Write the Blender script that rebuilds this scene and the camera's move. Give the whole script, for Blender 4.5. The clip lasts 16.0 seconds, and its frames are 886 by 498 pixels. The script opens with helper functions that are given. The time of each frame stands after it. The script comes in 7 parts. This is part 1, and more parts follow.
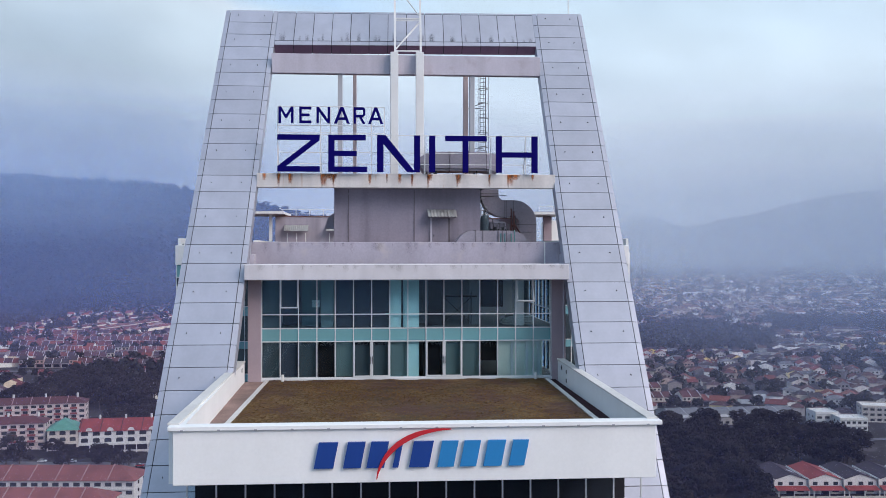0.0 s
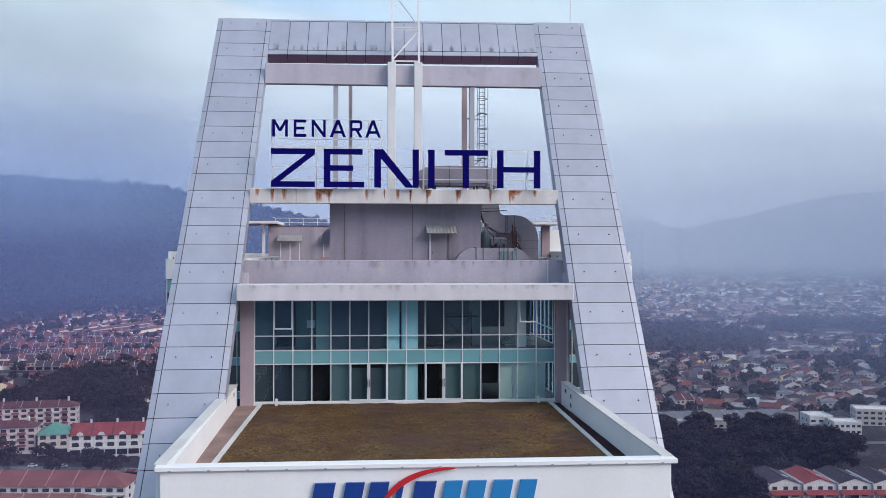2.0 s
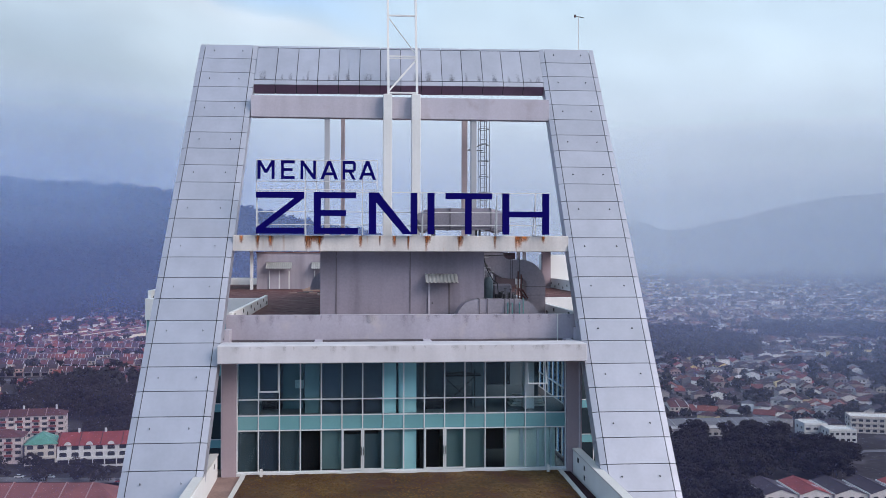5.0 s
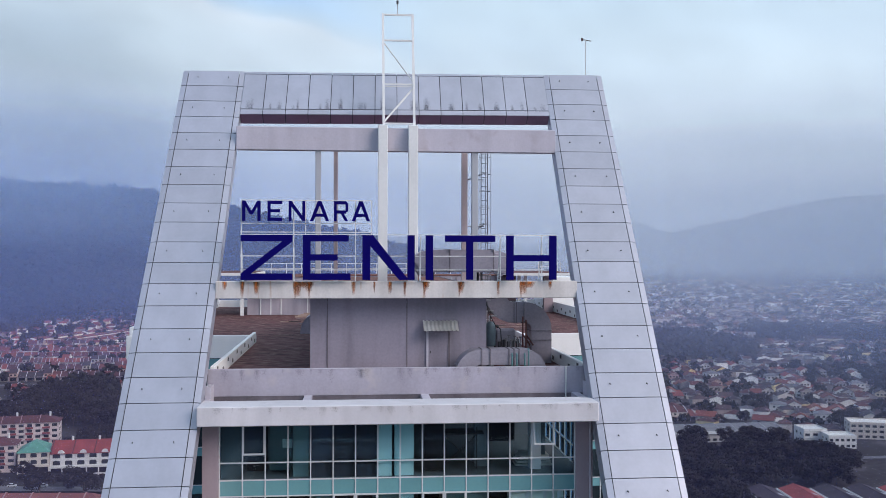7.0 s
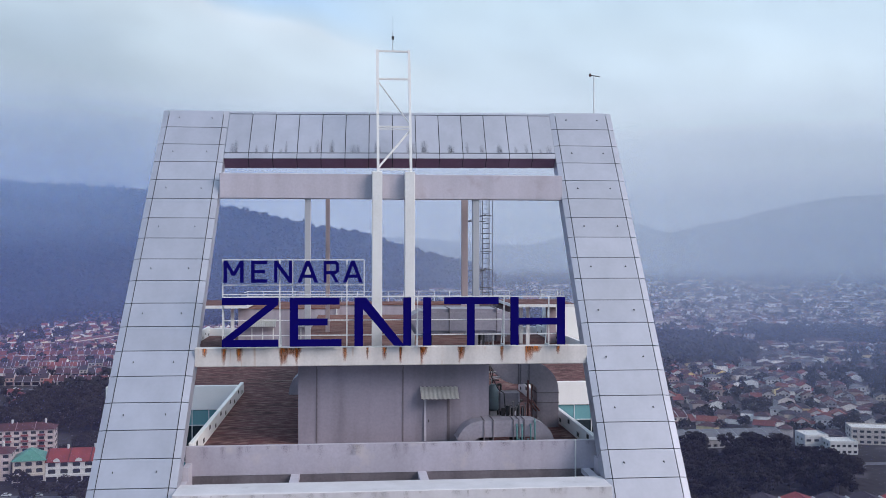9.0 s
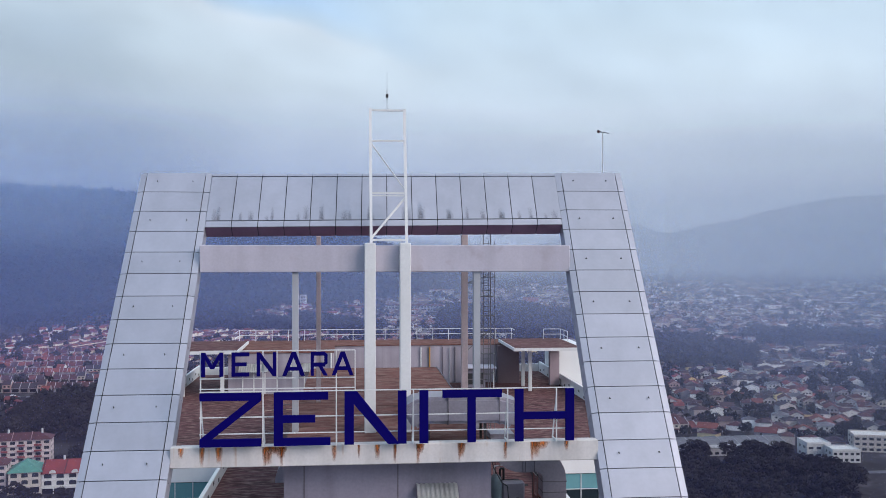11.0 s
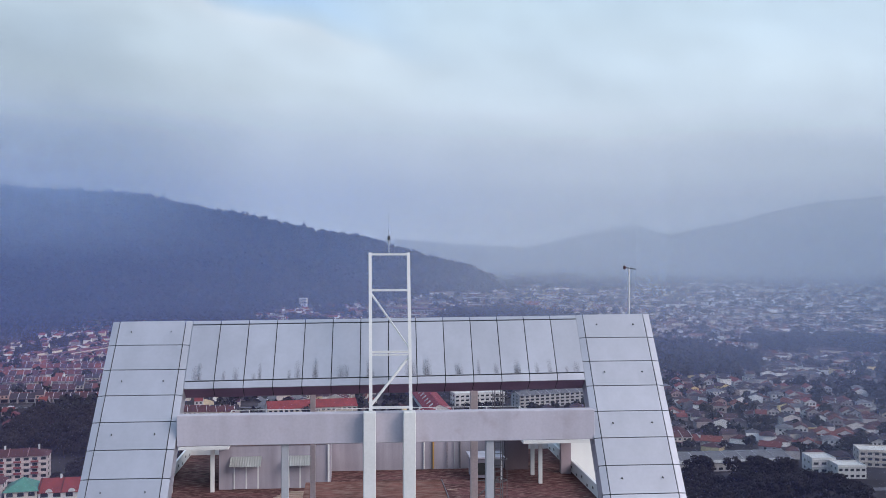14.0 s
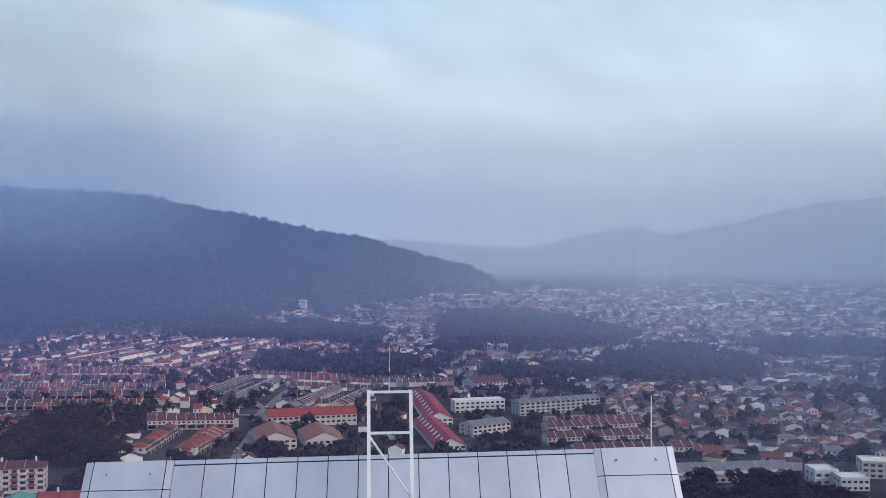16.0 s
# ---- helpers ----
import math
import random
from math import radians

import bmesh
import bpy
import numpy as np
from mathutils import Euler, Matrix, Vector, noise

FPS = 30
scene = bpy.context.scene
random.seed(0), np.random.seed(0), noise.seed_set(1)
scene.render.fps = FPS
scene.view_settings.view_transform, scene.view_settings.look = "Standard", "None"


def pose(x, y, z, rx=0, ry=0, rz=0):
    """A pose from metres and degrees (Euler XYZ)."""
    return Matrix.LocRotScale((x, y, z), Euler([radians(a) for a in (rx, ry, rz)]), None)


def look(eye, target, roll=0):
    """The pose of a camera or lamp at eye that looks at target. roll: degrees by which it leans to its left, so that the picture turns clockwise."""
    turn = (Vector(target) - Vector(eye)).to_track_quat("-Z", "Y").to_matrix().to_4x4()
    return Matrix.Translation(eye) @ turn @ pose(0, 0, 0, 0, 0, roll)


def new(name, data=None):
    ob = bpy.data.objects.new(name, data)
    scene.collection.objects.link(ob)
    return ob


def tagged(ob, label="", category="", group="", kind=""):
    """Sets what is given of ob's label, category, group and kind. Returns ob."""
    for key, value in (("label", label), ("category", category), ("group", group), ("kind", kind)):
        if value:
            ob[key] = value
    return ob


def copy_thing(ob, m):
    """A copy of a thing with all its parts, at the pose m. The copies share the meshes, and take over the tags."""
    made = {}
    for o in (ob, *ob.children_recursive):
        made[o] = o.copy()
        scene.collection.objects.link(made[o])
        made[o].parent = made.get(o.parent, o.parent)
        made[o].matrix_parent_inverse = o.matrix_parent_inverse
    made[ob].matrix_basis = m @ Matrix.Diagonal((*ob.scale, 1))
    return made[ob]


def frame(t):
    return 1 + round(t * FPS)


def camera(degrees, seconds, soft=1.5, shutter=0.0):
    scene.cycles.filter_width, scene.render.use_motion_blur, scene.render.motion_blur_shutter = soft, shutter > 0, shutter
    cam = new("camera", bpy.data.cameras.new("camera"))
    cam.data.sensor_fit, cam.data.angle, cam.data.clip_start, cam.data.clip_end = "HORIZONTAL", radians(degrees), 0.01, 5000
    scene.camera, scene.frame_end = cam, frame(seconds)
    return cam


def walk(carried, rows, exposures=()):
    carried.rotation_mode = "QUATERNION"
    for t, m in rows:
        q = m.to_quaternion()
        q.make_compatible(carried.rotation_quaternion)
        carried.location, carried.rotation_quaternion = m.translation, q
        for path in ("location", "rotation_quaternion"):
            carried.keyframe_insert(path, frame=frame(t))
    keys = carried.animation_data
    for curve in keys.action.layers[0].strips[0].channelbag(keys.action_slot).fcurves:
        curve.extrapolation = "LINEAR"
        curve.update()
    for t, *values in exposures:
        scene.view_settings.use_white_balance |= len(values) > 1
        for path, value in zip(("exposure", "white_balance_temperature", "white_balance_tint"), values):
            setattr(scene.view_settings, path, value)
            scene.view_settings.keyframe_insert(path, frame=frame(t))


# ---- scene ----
cam = camera(49.4, 16.0, soft=0.6)
METRES, EYE, TILT, LEAN, TURN = 44.0, 115.0, 0.0, 0.0, -4.3
ROWS = [
    (0.0, 0.0, 0.0, 0.0, 0.0, 0.0, -0.0),
    (0.5, -0.0021, 0.0105, 0.0045, -0.09, 0.01, -0.01),
    (1.0, -0.0044, 0.0215, 0.0098, -0.19, 0.03, -0.02),
    (1.5, -0.007, 0.0353, 0.0173, -0.31, 0.05, -0.05),
    (2.0, -0.0101, 0.0516, 0.026, -0.42, 0.07, -0.06),
    (2.5, -0.0133, 0.0686, 0.0364, -0.52, 0.09, -0.07),
    (3.0, -0.0149, 0.0858, 0.0469, -0.61, 0.11, -0.08),
    (3.5, -0.0166, 0.1064, 0.0585, -0.69, 0.13, -0.09),
    (4.0, -0.0191, 0.127, 0.0715, -0.76, 0.14, -0.11),
    (6.5, -0.0227, 0.245, 0.1414, -1.04, 0.19, -0.11),
    (7.0, -0.023, 0.2698, 0.1585, -1.07, 0.2, -0.11),
    (7.5, -0.0227, 0.295, 0.1761, -1.09, 0.19, -0.1),
    (8.0, -0.0221, 0.3198, 0.1944, -1.11, 0.18, -0.1),
    (8.5, -0.022, 0.3444, 0.2146, -1.13, 0.17, -0.09),
    (11.0, -0.018, 0.4657, 0.3347, -1.18, 0.18, 0.03),
    (11.5, -0.018, 0.4897, 0.3638, -1.18, 0.18, 0.03),
    (12.0, -0.0182, 0.5127, 0.3935, -1.17, 0.19, 0.04),
    (12.5, -0.0189, 0.5367, 0.4244, -1.17, 0.17, 0.02),
    (13.0, -0.0202, 0.5601, 0.4571, -1.17, 0.15, 0.01),
    (13.5, -0.0223, 0.583, 0.4923, -1.16, 0.15, -0.0),
    (14.0, -0.0246, 0.6071, 0.5273, -1.14, 0.15, -0.02),
    (14.5, -0.0263, 0.632, 0.5636, -1.14, 0.14, -0.05),
    (15.0, -0.0278, 0.6568, 0.6004, -1.14, 0.12, -0.06),
    (15.5, -0.0291, 0.6833, 0.6376, -1.14, 0.1, -0.09),
    (16.0, -0.0291, 0.7105, 0.6768, -1.14, 0.09, -0.11),
]
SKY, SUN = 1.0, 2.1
# colours of the sheets added in place of haze; the horizon one glows
NEAR_HAZE, FAR_HAZE = (0.38, 0.45, 0.97), (0.82, 0.94, 1.0)
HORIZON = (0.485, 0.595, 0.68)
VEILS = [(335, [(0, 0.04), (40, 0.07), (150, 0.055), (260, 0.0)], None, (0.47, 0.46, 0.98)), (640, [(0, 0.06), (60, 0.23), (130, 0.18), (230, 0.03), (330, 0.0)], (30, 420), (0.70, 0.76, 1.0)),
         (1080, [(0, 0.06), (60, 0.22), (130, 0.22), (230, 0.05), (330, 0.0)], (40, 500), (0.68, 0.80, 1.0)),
         (900, [(0, 0.03), (70, 0.19), (180, 0.14), (300, 0.0)], None, NEAR_HAZE),
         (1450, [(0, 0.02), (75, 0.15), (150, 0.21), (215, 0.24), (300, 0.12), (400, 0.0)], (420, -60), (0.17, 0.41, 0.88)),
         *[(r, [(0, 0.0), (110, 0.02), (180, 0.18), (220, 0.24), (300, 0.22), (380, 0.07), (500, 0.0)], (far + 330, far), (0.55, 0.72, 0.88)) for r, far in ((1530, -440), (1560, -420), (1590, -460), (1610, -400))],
         (1500, [(0, 0.06), (70, 0.24), (150, 0.24), (270, 0.10), (420, 0.0)], (-600, 420), FAR_HAZE),
         (1900, [(0, 0.04), (70, 0.24), (150, 0.24), (270, 0.08), (420, 0.0)], (-60, 600), FAR_HAZE),
         (2500, [(0, 0.0), (80, 0.24), (160, 0.24), (300, 0.1), (480, 0.0)], (-100, 700), FAR_HAZE),
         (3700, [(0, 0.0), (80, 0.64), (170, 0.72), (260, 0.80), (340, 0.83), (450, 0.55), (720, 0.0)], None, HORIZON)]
LOOK = (0.0, 6400, 17)
walk(cam, [(t, pose(0, 0, EYE, TILT, LEAN, TURN) @ pose(METRES * x, METRES * y, METRES * z, 90 + pitch, roll, yaw)) for t, x, y, z, yaw, pitch, roll in ROWS], exposures=[(0.0, 0.02, *LOOK[1:]), (8.0, -0.04, *LOOK[1:]), (16.0, -0.14, *LOOK[1:])])

# ---- world, sun ----
world = bpy.data.worlds.new("sky")
scene.world = world
world.use_nodes = True
wn, wl = world.node_tree.nodes, world.node_tree.links
wn.clear()
w_out = wn.new("ShaderNodeOutputWorld")
w_bg = wn.new("ShaderNodeBackground")
w_sky = wn.new("ShaderNodeTexSky")
w_sky.sky_type = "NISHITA"
w_sky.sun_disc = False
w_sky.sun_elevation = radians(32)
w_sky.sun_rotation = radians(125)
w_sky.air_density, w_sky.dust_density, w_sky.ozone_density = 1.0, 2.5, 2.0
w_co = wn.new("ShaderNodeTexCoord")
w_map = wn.new("ShaderNodeMapping")
w_rot = wn.new("ShaderNodeMapping")         # cloud streaks sink towards the right
w_rot.inputs["Rotation"].default_value = (0, -0.24, 0)
w_map.inputs["Scale"].default_value = (2.4, 1.5, 5.5)
w_noise = wn.new("ShaderNodeTexNoise")
w_noise.inputs["Scale"].default_value, w_noise.inputs["Detail"].default_value = 1.1, 3.0
w_noise.inputs["Roughness"].default_value = 0.5
w_ramp = wn.new("ShaderNodeValToRGB")
w_ramp.color_ramp.elements[0].position, w_ramp.color_ramp.elements[1].position = 0.32, 0.66
w_ramp.color_ramp.elements[0].color, w_ramp.color_ramp.elements[1].color = (0.66, 0.66, 0.66, 1), (1.0, 1.0, 1.0, 1)
w_sep = wn.new("ShaderNodeSeparateXYZ")
w_up = wn.new("ShaderNodeValToRGB")          # overcast colour by height above the horizon
w_up.color_ramp.elements[0].position, w_up.color_ramp.elements[0].color = 0.0, (0.595, 0.69, 0.74, 1)
w_up.color_ramp.elements[1].position, w_up.color_ramp.elements[1].color = 0.26, (0.505, 0.665, 0.735, 1)
w_mid = w_up.color_ramp.elements.new(0.09)
w_mid.color = (0.545, 0.65, 0.70, 1)
w_scale = wn.new("ShaderNodeMix")
w_scale.data_type, w_scale.blend_type = "RGBA", "MULTIPLY"
w_scale.inputs["Factor"].default_value = 1.0
w_scale.inputs["B"].default_value = (0.12, 0.12, 0.12, 1)
w_gray = wn.new("ShaderNodeMix")
w_gray.data_type = "RGBA"
wl.new(w_co.outputs["Generated"], w_rot.inputs["Vector"])
wl.new(w_rot.outputs["Vector"], w_map.inputs["Vector"])
wl.new(w_map.outputs["Vector"], w_noise.inputs["Vector"])
wl.new(w_noise.outputs["Fac"], w_ramp.inputs["Fac"])
wl.new(w_co.outputs["Generated"], w_sep.inputs[0])
wl.new(w_sep.outputs["Z"], w_up.inputs["Fac"])
wl.new(w_sky.outputs["Color"], w_scale.inputs["A"])
wl.new(w_ramp.outputs["Color"], w_gray.inputs["Factor"])
wl.new(w_scale.outputs["Result"], w_gray.inputs["A"])
wl.new(w_up.outputs["Color"], w_gray.inputs["B"])
w_dot = wn.new("ShaderNodeVectorMath")       # brighter cloud on the sun's side
w_dot.operation = "DOT_PRODUCT"
w_dot.inputs[1].default_value = (0.9, 0.35, 0.25)
w_side = wn.new("ShaderNodeMapRange")
w_side.inputs["From Min"].default_value, w_side.inputs["From Max"].default_value = 0.0, 0.75
w_side.inputs["To Min"].default_value, w_side.inputs["To Max"].default_value = 1.0, 1.40
w_glow = wn.new("ShaderNodeMix")
w_glow.data_type, w_glow.blend_type = "RGBA", "MULTIPLY"
w_glow.inputs["Factor"].default_value = 1.0
wl.new(w_co.outputs["Generated"], w_dot.inputs[0])
wl.new(w_dot.outputs["Value"], w_side.inputs["Value"])
# the edge of a thin cloud sheet: a bright rim, clear blue beyond it
w_rim = wn.new("ShaderNodeVectorMath")
w_rim.operation = "DOT_PRODUCT"
w_rim.inputs[1].default_value = (0.2616, -0.1968, 0.9449)
w_fray = wn.new("ShaderNodeTexNoise")
w_fray.inputs["Scale"].default_value, w_fray.inputs["Detail"].default_value = 9.0, 5.0
w_bent = wn.new("ShaderNodeMath")
w_bent.operation = "MULTIPLY_ADD"
w_bent.inputs[1].default_value = 0.035
w_fade = wn.new("ShaderNodeMapRange")
w_fade.interpolation_type = "SMOOTHSTEP"
w_fade.inputs["From Min"].default_value, w_fade.inputs["From Max"].default_value = 0.12, -0.09
wl.new(w_co.outputs["Generated"], w_rim.inputs[0])
wl.new(w_co.outputs["Generated"], w_fray.inputs["Vector"])
wl.new(w_fray.outputs["Fac"], w_bent.inputs[0])
wl.new(w_rim.outputs["Value"], w_bent.inputs[2])
wl.new(w_sep.outputs["X"], w_fade.inputs["Value"])
w_last = w_gray.outputs["Result"]
for stops, tint in (([(-0.06, 0.0), (-0.012, 0.28), (0.006, 0.6), (0.015, 0.0)], (0.66, 0.77, 0.83, 1)), ([(0.003, 0.0), (0.028, 0.62)], (0.33, 0.55, 0.80, 1))):
    w_pos, w_amt, w_share, w_mix = (wn.new("ShaderNode" + k) for k in ("MapRange", "ValToRGB", "Math", "Mix"))
    w_pos.inputs["From Min"].default_value, w_pos.inputs["From Max"].default_value = -0.2 + 0.0175, 0.2 + 0.0175
    while len(w_amt.color_ramp.elements) < len(stops):
        w_amt.color_ramp.elements.new(1.0)
    for k, (p_, v_) in enumerate(stops):
        w_amt.color_ramp.elements[k].position, w_amt.color_ramp.elements[k].color = (p_ + 0.2) / 0.4, (v_, v_, v_, 1)
    w_share.operation = "MULTIPLY"
    w_mix.data_type = "RGBA"
    wl.new(w_bent.outputs[0], w_pos.inputs["Value"])
    wl.new(w_pos.outputs["Result"], w_amt.inputs["Fac"])
    wl.new(w_amt.outputs["Color"], w_share.inputs[0])
    wl.new(w_fade.outputs["Result"], w_share.inputs[1])
    wl.new(w_share.outputs[0], w_mix.inputs["Factor"])
    wl.new(w_last, w_mix.inputs["A"])
    w_mix.inputs["B"].default_value = tint
    w_last = w_mix.outputs["Result"]
w_tex = wn.new("ShaderNodeTexNoise")          # soft lumps and wisps in the overcast
w_tex.inputs["Scale"].default_value, w_tex.inputs["Detail"].default_value, w_tex.inputs["Roughness"].default_value = 3.4, 6.0, 0.55
w_lump = wn.new("ShaderNodeMapRange")
w_lump.inputs["From Min"].default_value, w_lump.inputs["From Max"].default_value = 0.3, 0.7
w_lump.inputs["To Min"].default_value, w_lump.inputs["To Max"].default_value = 0.92, 1.08
w_soft = wn.new("ShaderNodeMix")
w_soft.data_type, w_soft.blend_type = "RGBA", "MULTIPLY"
w_soft.inputs["Factor"].default_value = 1.0
wl.new(w_map.outputs["Vector"], w_tex.inputs["Vector"])
wl.new(w_tex.outputs["Fac"], w_lump.inputs["Value"])
wl.new(w_last, w_soft.inputs["A"])
wl.new(w_lump.outputs["Result"], w_soft.inputs["B"])
wl.new(w_soft.outputs["Result"], w_glow.inputs["A"])
wl.new(w_side.outputs["Result"], w_glow.inputs["B"])
wl.new(w_glow.outputs["Result"], w_bg.inputs["Color"])
wl.new(w_bg.outputs["Background"], w_out.inputs["Surface"])
w_bg.inputs["Strength"].default_value = SKY

sun = new("sun", bpy.data.lights.new("sun", "SUN"))
sun.data.energy, sun.data.angle, sun.data.color = SUN, radians(36), (1.0, 0.91, 0.84)
sun.matrix_world = look((60, -50, 160), (0, 0, 112))


# ---- materials ----
MATS = {}


def mat(name, colour, rough=0.7, metal=0.0, vary=0.12, scale=1.0, streak=0.0, stain=None, stain_at=(0.55, 0.75), bump=0.0, rand=0.0, palette=None,
        island=False, stretch=(1, 1, 1), grain=8.0, spec=0.5, rust=None):
    """A surface with two scales of noise, optional vertical streaks, a second stain colour, and variation from piece to piece."""
    m = bpy.data.materials.new(name)
    m.use_nodes = True
    n, l = m.node_tree.nodes, m.node_tree.links
    b = n["Principled BSDF"]
    b.inputs["Roughness"].default_value, b.inputs["Metallic"].default_value = rough, metal
    b.inputs["Specular IOR Level"].default_value = spec
    geo = n.new("ShaderNodeNewGeometry")
    mp = n.new("ShaderNodeMapping")
    mp.inputs["Scale"].default_value = stretch
    l.new(geo.outputs["Position"], mp.inputs["Vector"])

    def noise_of(sc, detail=4.0, vec=None):
        t = n.new("ShaderNodeTexNoise")
        t.inputs["Scale"].default_value, t.inputs["Detail"].default_value = sc, detail
        l.new((vec or mp).outputs["Vector"], t.inputs["Vector"])
        return t.outputs["Fac"]

    def ramp(src, a, b_, c0, c1):
        r = n.new("ShaderNodeValToRGB")
        e = r.color_ramp.elements
        e[0].position, e[1].position, e[0].color, e[1].color = a, b_, c0, c1
        l.new(src, r.inputs["Fac"])
        return r.outputs["Color"]

    def mul(a, b_):
        x = n.new("ShaderNodeMix")
        x.data_type, x.blend_type = "RGBA", "MULTIPLY"
        x.inputs["Factor"].default_value = 1.0
        l.new(a, x.inputs["A"])
        l.new(b_, x.inputs["B"])
        return x.outputs["Result"]

    def g(v):
        return (v, v, v, 1)

    if palette:
        r = n.new("ShaderNodeValToRGB")
        r.color_ramp.interpolation = "CONSTANT"
        while len(r.color_ramp.elements) < len(palette):
            r.color_ramp.elements.new(1.0)
        for i, c in enumerate(palette):
            r.color_ramp.elements[i].position, r.color_ramp.elements[i].color = i / len(palette), (*c, 1)
        if island:
            l.new(geo.outputs["Random Per Island"], r.inputs["Fac"])
        else:
            oi = n.new("ShaderNodeObjectInfo")
            l.new(oi.outputs["Random"], r.inputs["Fac"])
        col = r.outputs["Color"]
    else:
        rgb = n.new("ShaderNodeRGB")
        rgb.outputs[0].default_value = (*colour, 1)
        col = rgb.outputs[0]
    col = mul(col, ramp(noise_of(0.35 * scale), 0.3, 0.7, g(1 - vary), g(1 + vary)))
    col = mul(col, ramp(noise_of(grain * scale, 6.0), 0.3, 0.7, g(1 - vary * 0.6), g(1 + vary * 0.6)))
    if streak:
        mp2 = n.new("ShaderNodeMapping")
        mp2.inputs["Scale"].default_value = (0.9, 0.9, 0.09)
        l.new(geo.outputs["Position"], mp2.inputs["Vector"])
        col = mul(col, ramp(noise_of(1.0, 6.0, mp2), 0.3, 0.62, g(1 - streak), g(1)))
    if stain:
        x = n.new("ShaderNodeMix")
        x.data_type = "RGBA"
        l.new(ramp(noise_of(0.9 * scale, 7.0), stain_at[0], stain_at[1], g(0), g(1)), x.inputs["Factor"])
        l.new(col, x.inputs["A"])
        x.inputs["B"].default_value = (*stain, 1)
        col = x.outputs["Result"]
    if rust:
        mp3 = n.new("ShaderNodeMapping")
        mp3.inputs["Scale"].default_value = (2.6, 1.0, 0.16)
        l.new(geo.outputs["Position"], mp3.inputs["Vector"])
        x = n.new("ShaderNodeMix")
        x.data_type = "RGBA"
        spots = ramp(noise_of(1.0, 3.0, mp3), 0.60, 0.70, g(0), g(0.75))
        l.new(mul(spots, ramp(noise_of(1.6, 5.0), 0.35, 0.6, g(0.1), g(1))), x.inputs["Factor"])
        l.new(col, x.inputs["A"])
        x.inputs["B"].default_value = (*rust, 1)
        col = x.outputs["Result"]
    if rand:
        oi2 = n.new("ShaderNodeObjectInfo")
        src = geo.outputs["Random Per Island"] if island else oi2.outputs["Random"]
        col = mul(col, ramp(src, 0, 1, g(1 - rand), g(1 + rand)))
    l.new(col, b.inputs["Base Color"])
    if bump:
        bp = n.new("ShaderNodeBump")
        bp.inputs["Strength"].default_value, bp.inputs["Distance"].default_value = bump, 0.05
        l.new(noise_of(grain * scale, 6.0), bp.inputs["Height"])
        l.new(bp.outputs["Normal"], b.inputs["Normal"])
    MATS[name] = m
    return m


def glass_mat(name, tint, through_share=0.75):
    m = bpy.data.materials.new(name)
    m.use_nodes = True
    n, l = m.node_tree.nodes, m.node_tree.links
    n.remove(n["Principled BSDF"])
    tr, gl, mx, fr = (n.new("ShaderNode" + k) for k in ("BsdfTransparent", "BsdfGlossy", "MixShader", "Fresnel"))
    tr.inputs["Color"].default_value = (*tint, 1)
    gl.inputs["Roughness"].default_value = 0.03
    gl.inputs["Color"].default_value = (0.62, 0.80, 1.0, 1)
    fr.inputs["IOR"].default_value = 1.36
    l.new(fr.outputs["Fac"], mx.inputs["Fac"])
    l.new(tr.outputs[0], mx.inputs[1])
    l.new(gl.outputs[0], mx.inputs[2])
    l.new(mx.outputs[0], n["Material Output"].inputs["Surface"])
    MATS[name] = m
    return m


CLAD = mat("aluminium_cladding", (0.455, 0.46, 0.535), rough=0.42, metal=0.35, vary=0.035, rand=0.05, streak=0.09, grain=5)
CLAD_EDGE = mat("cladding_core", (0.05, 0.05, 0.06), rough=0.8)
# the cladding again, darker: shade on down-facing returns is in the colour
CLAD_SOFFIT = mat("cladding_shaded_return", (0.31, 0.19, 0.285), rough=0.5, metal=0.2, vary=0.08, streak=0.15)
BEAM = mat("painted_concrete", (0.53, 0.50, 0.575), rough=0.8, vary=0.07, streak=0.16, bump=0.015, stain=(0.40, 0.35, 0.40), stain_at=(0.60, 0.82))
PALE_BEAM = mat("pale_painted_concrete", (0.64, 0.62, 0.66), rough=0.8, vary=0.05, streak=0.14, stain=(0.40, 0.37, 0.40), stain_at=(0.66, 0.80))
PARAPET = mat("weathered_parapet_paint", (0.42, 0.39, 0.46), rough=0.8, vary=0.09, streak=0.14, stain=(0.50, 0.45, 0.46), stain_at=(0.58, 0.80))
RUSTY = mat("rust_streaked_concrete", (0.68, 0.645, 0.63), rough=0.8, vary=0.08, streak=0.2, rust=(0.42, 0.22, 0.10))
# dark grey: dirt plus the slot's shade put into the colour
DARK_SLOT_GREY = mat("dirty_shaded_slot_grey", (0.17, 0.15, 0.175), rough=0.9, vary=0.2, streak=0.4)
DARK_STEEL = mat("dark_ladder_steel", (0.15, 0.14, 0.155), rough=0.6, vary=0.15)
TEAL_PIPE = mat("teal_painted_pipe", (0.10, 0.24, 0.25), rough=0.5, vary=0.15)
RED_PIPE = mat("brown_red_pipe", (0.14, 0.05, 0.045), rough=0.6, vary=0.2)
OCHRE_PIPE = mat("ochre_painted_pipe", (0.50, 0.27, 0.07), rough=0.6, vary=0.15)
MUD = mat("dry_mud_streak", (0.36, 0.26, 0.22), rough=0.95, vary=0.25, scale=2)
WHITE = mat("white_plaster", (0.84, 0.84, 0.84), rough=0.7, vary=0.03, streak=0.03)
GREY_WALL = mat("grey_plaster", (0.30, 0.272, 0.335), rough=0.85, vary=0.10, streak=0.36, bump=0.02)
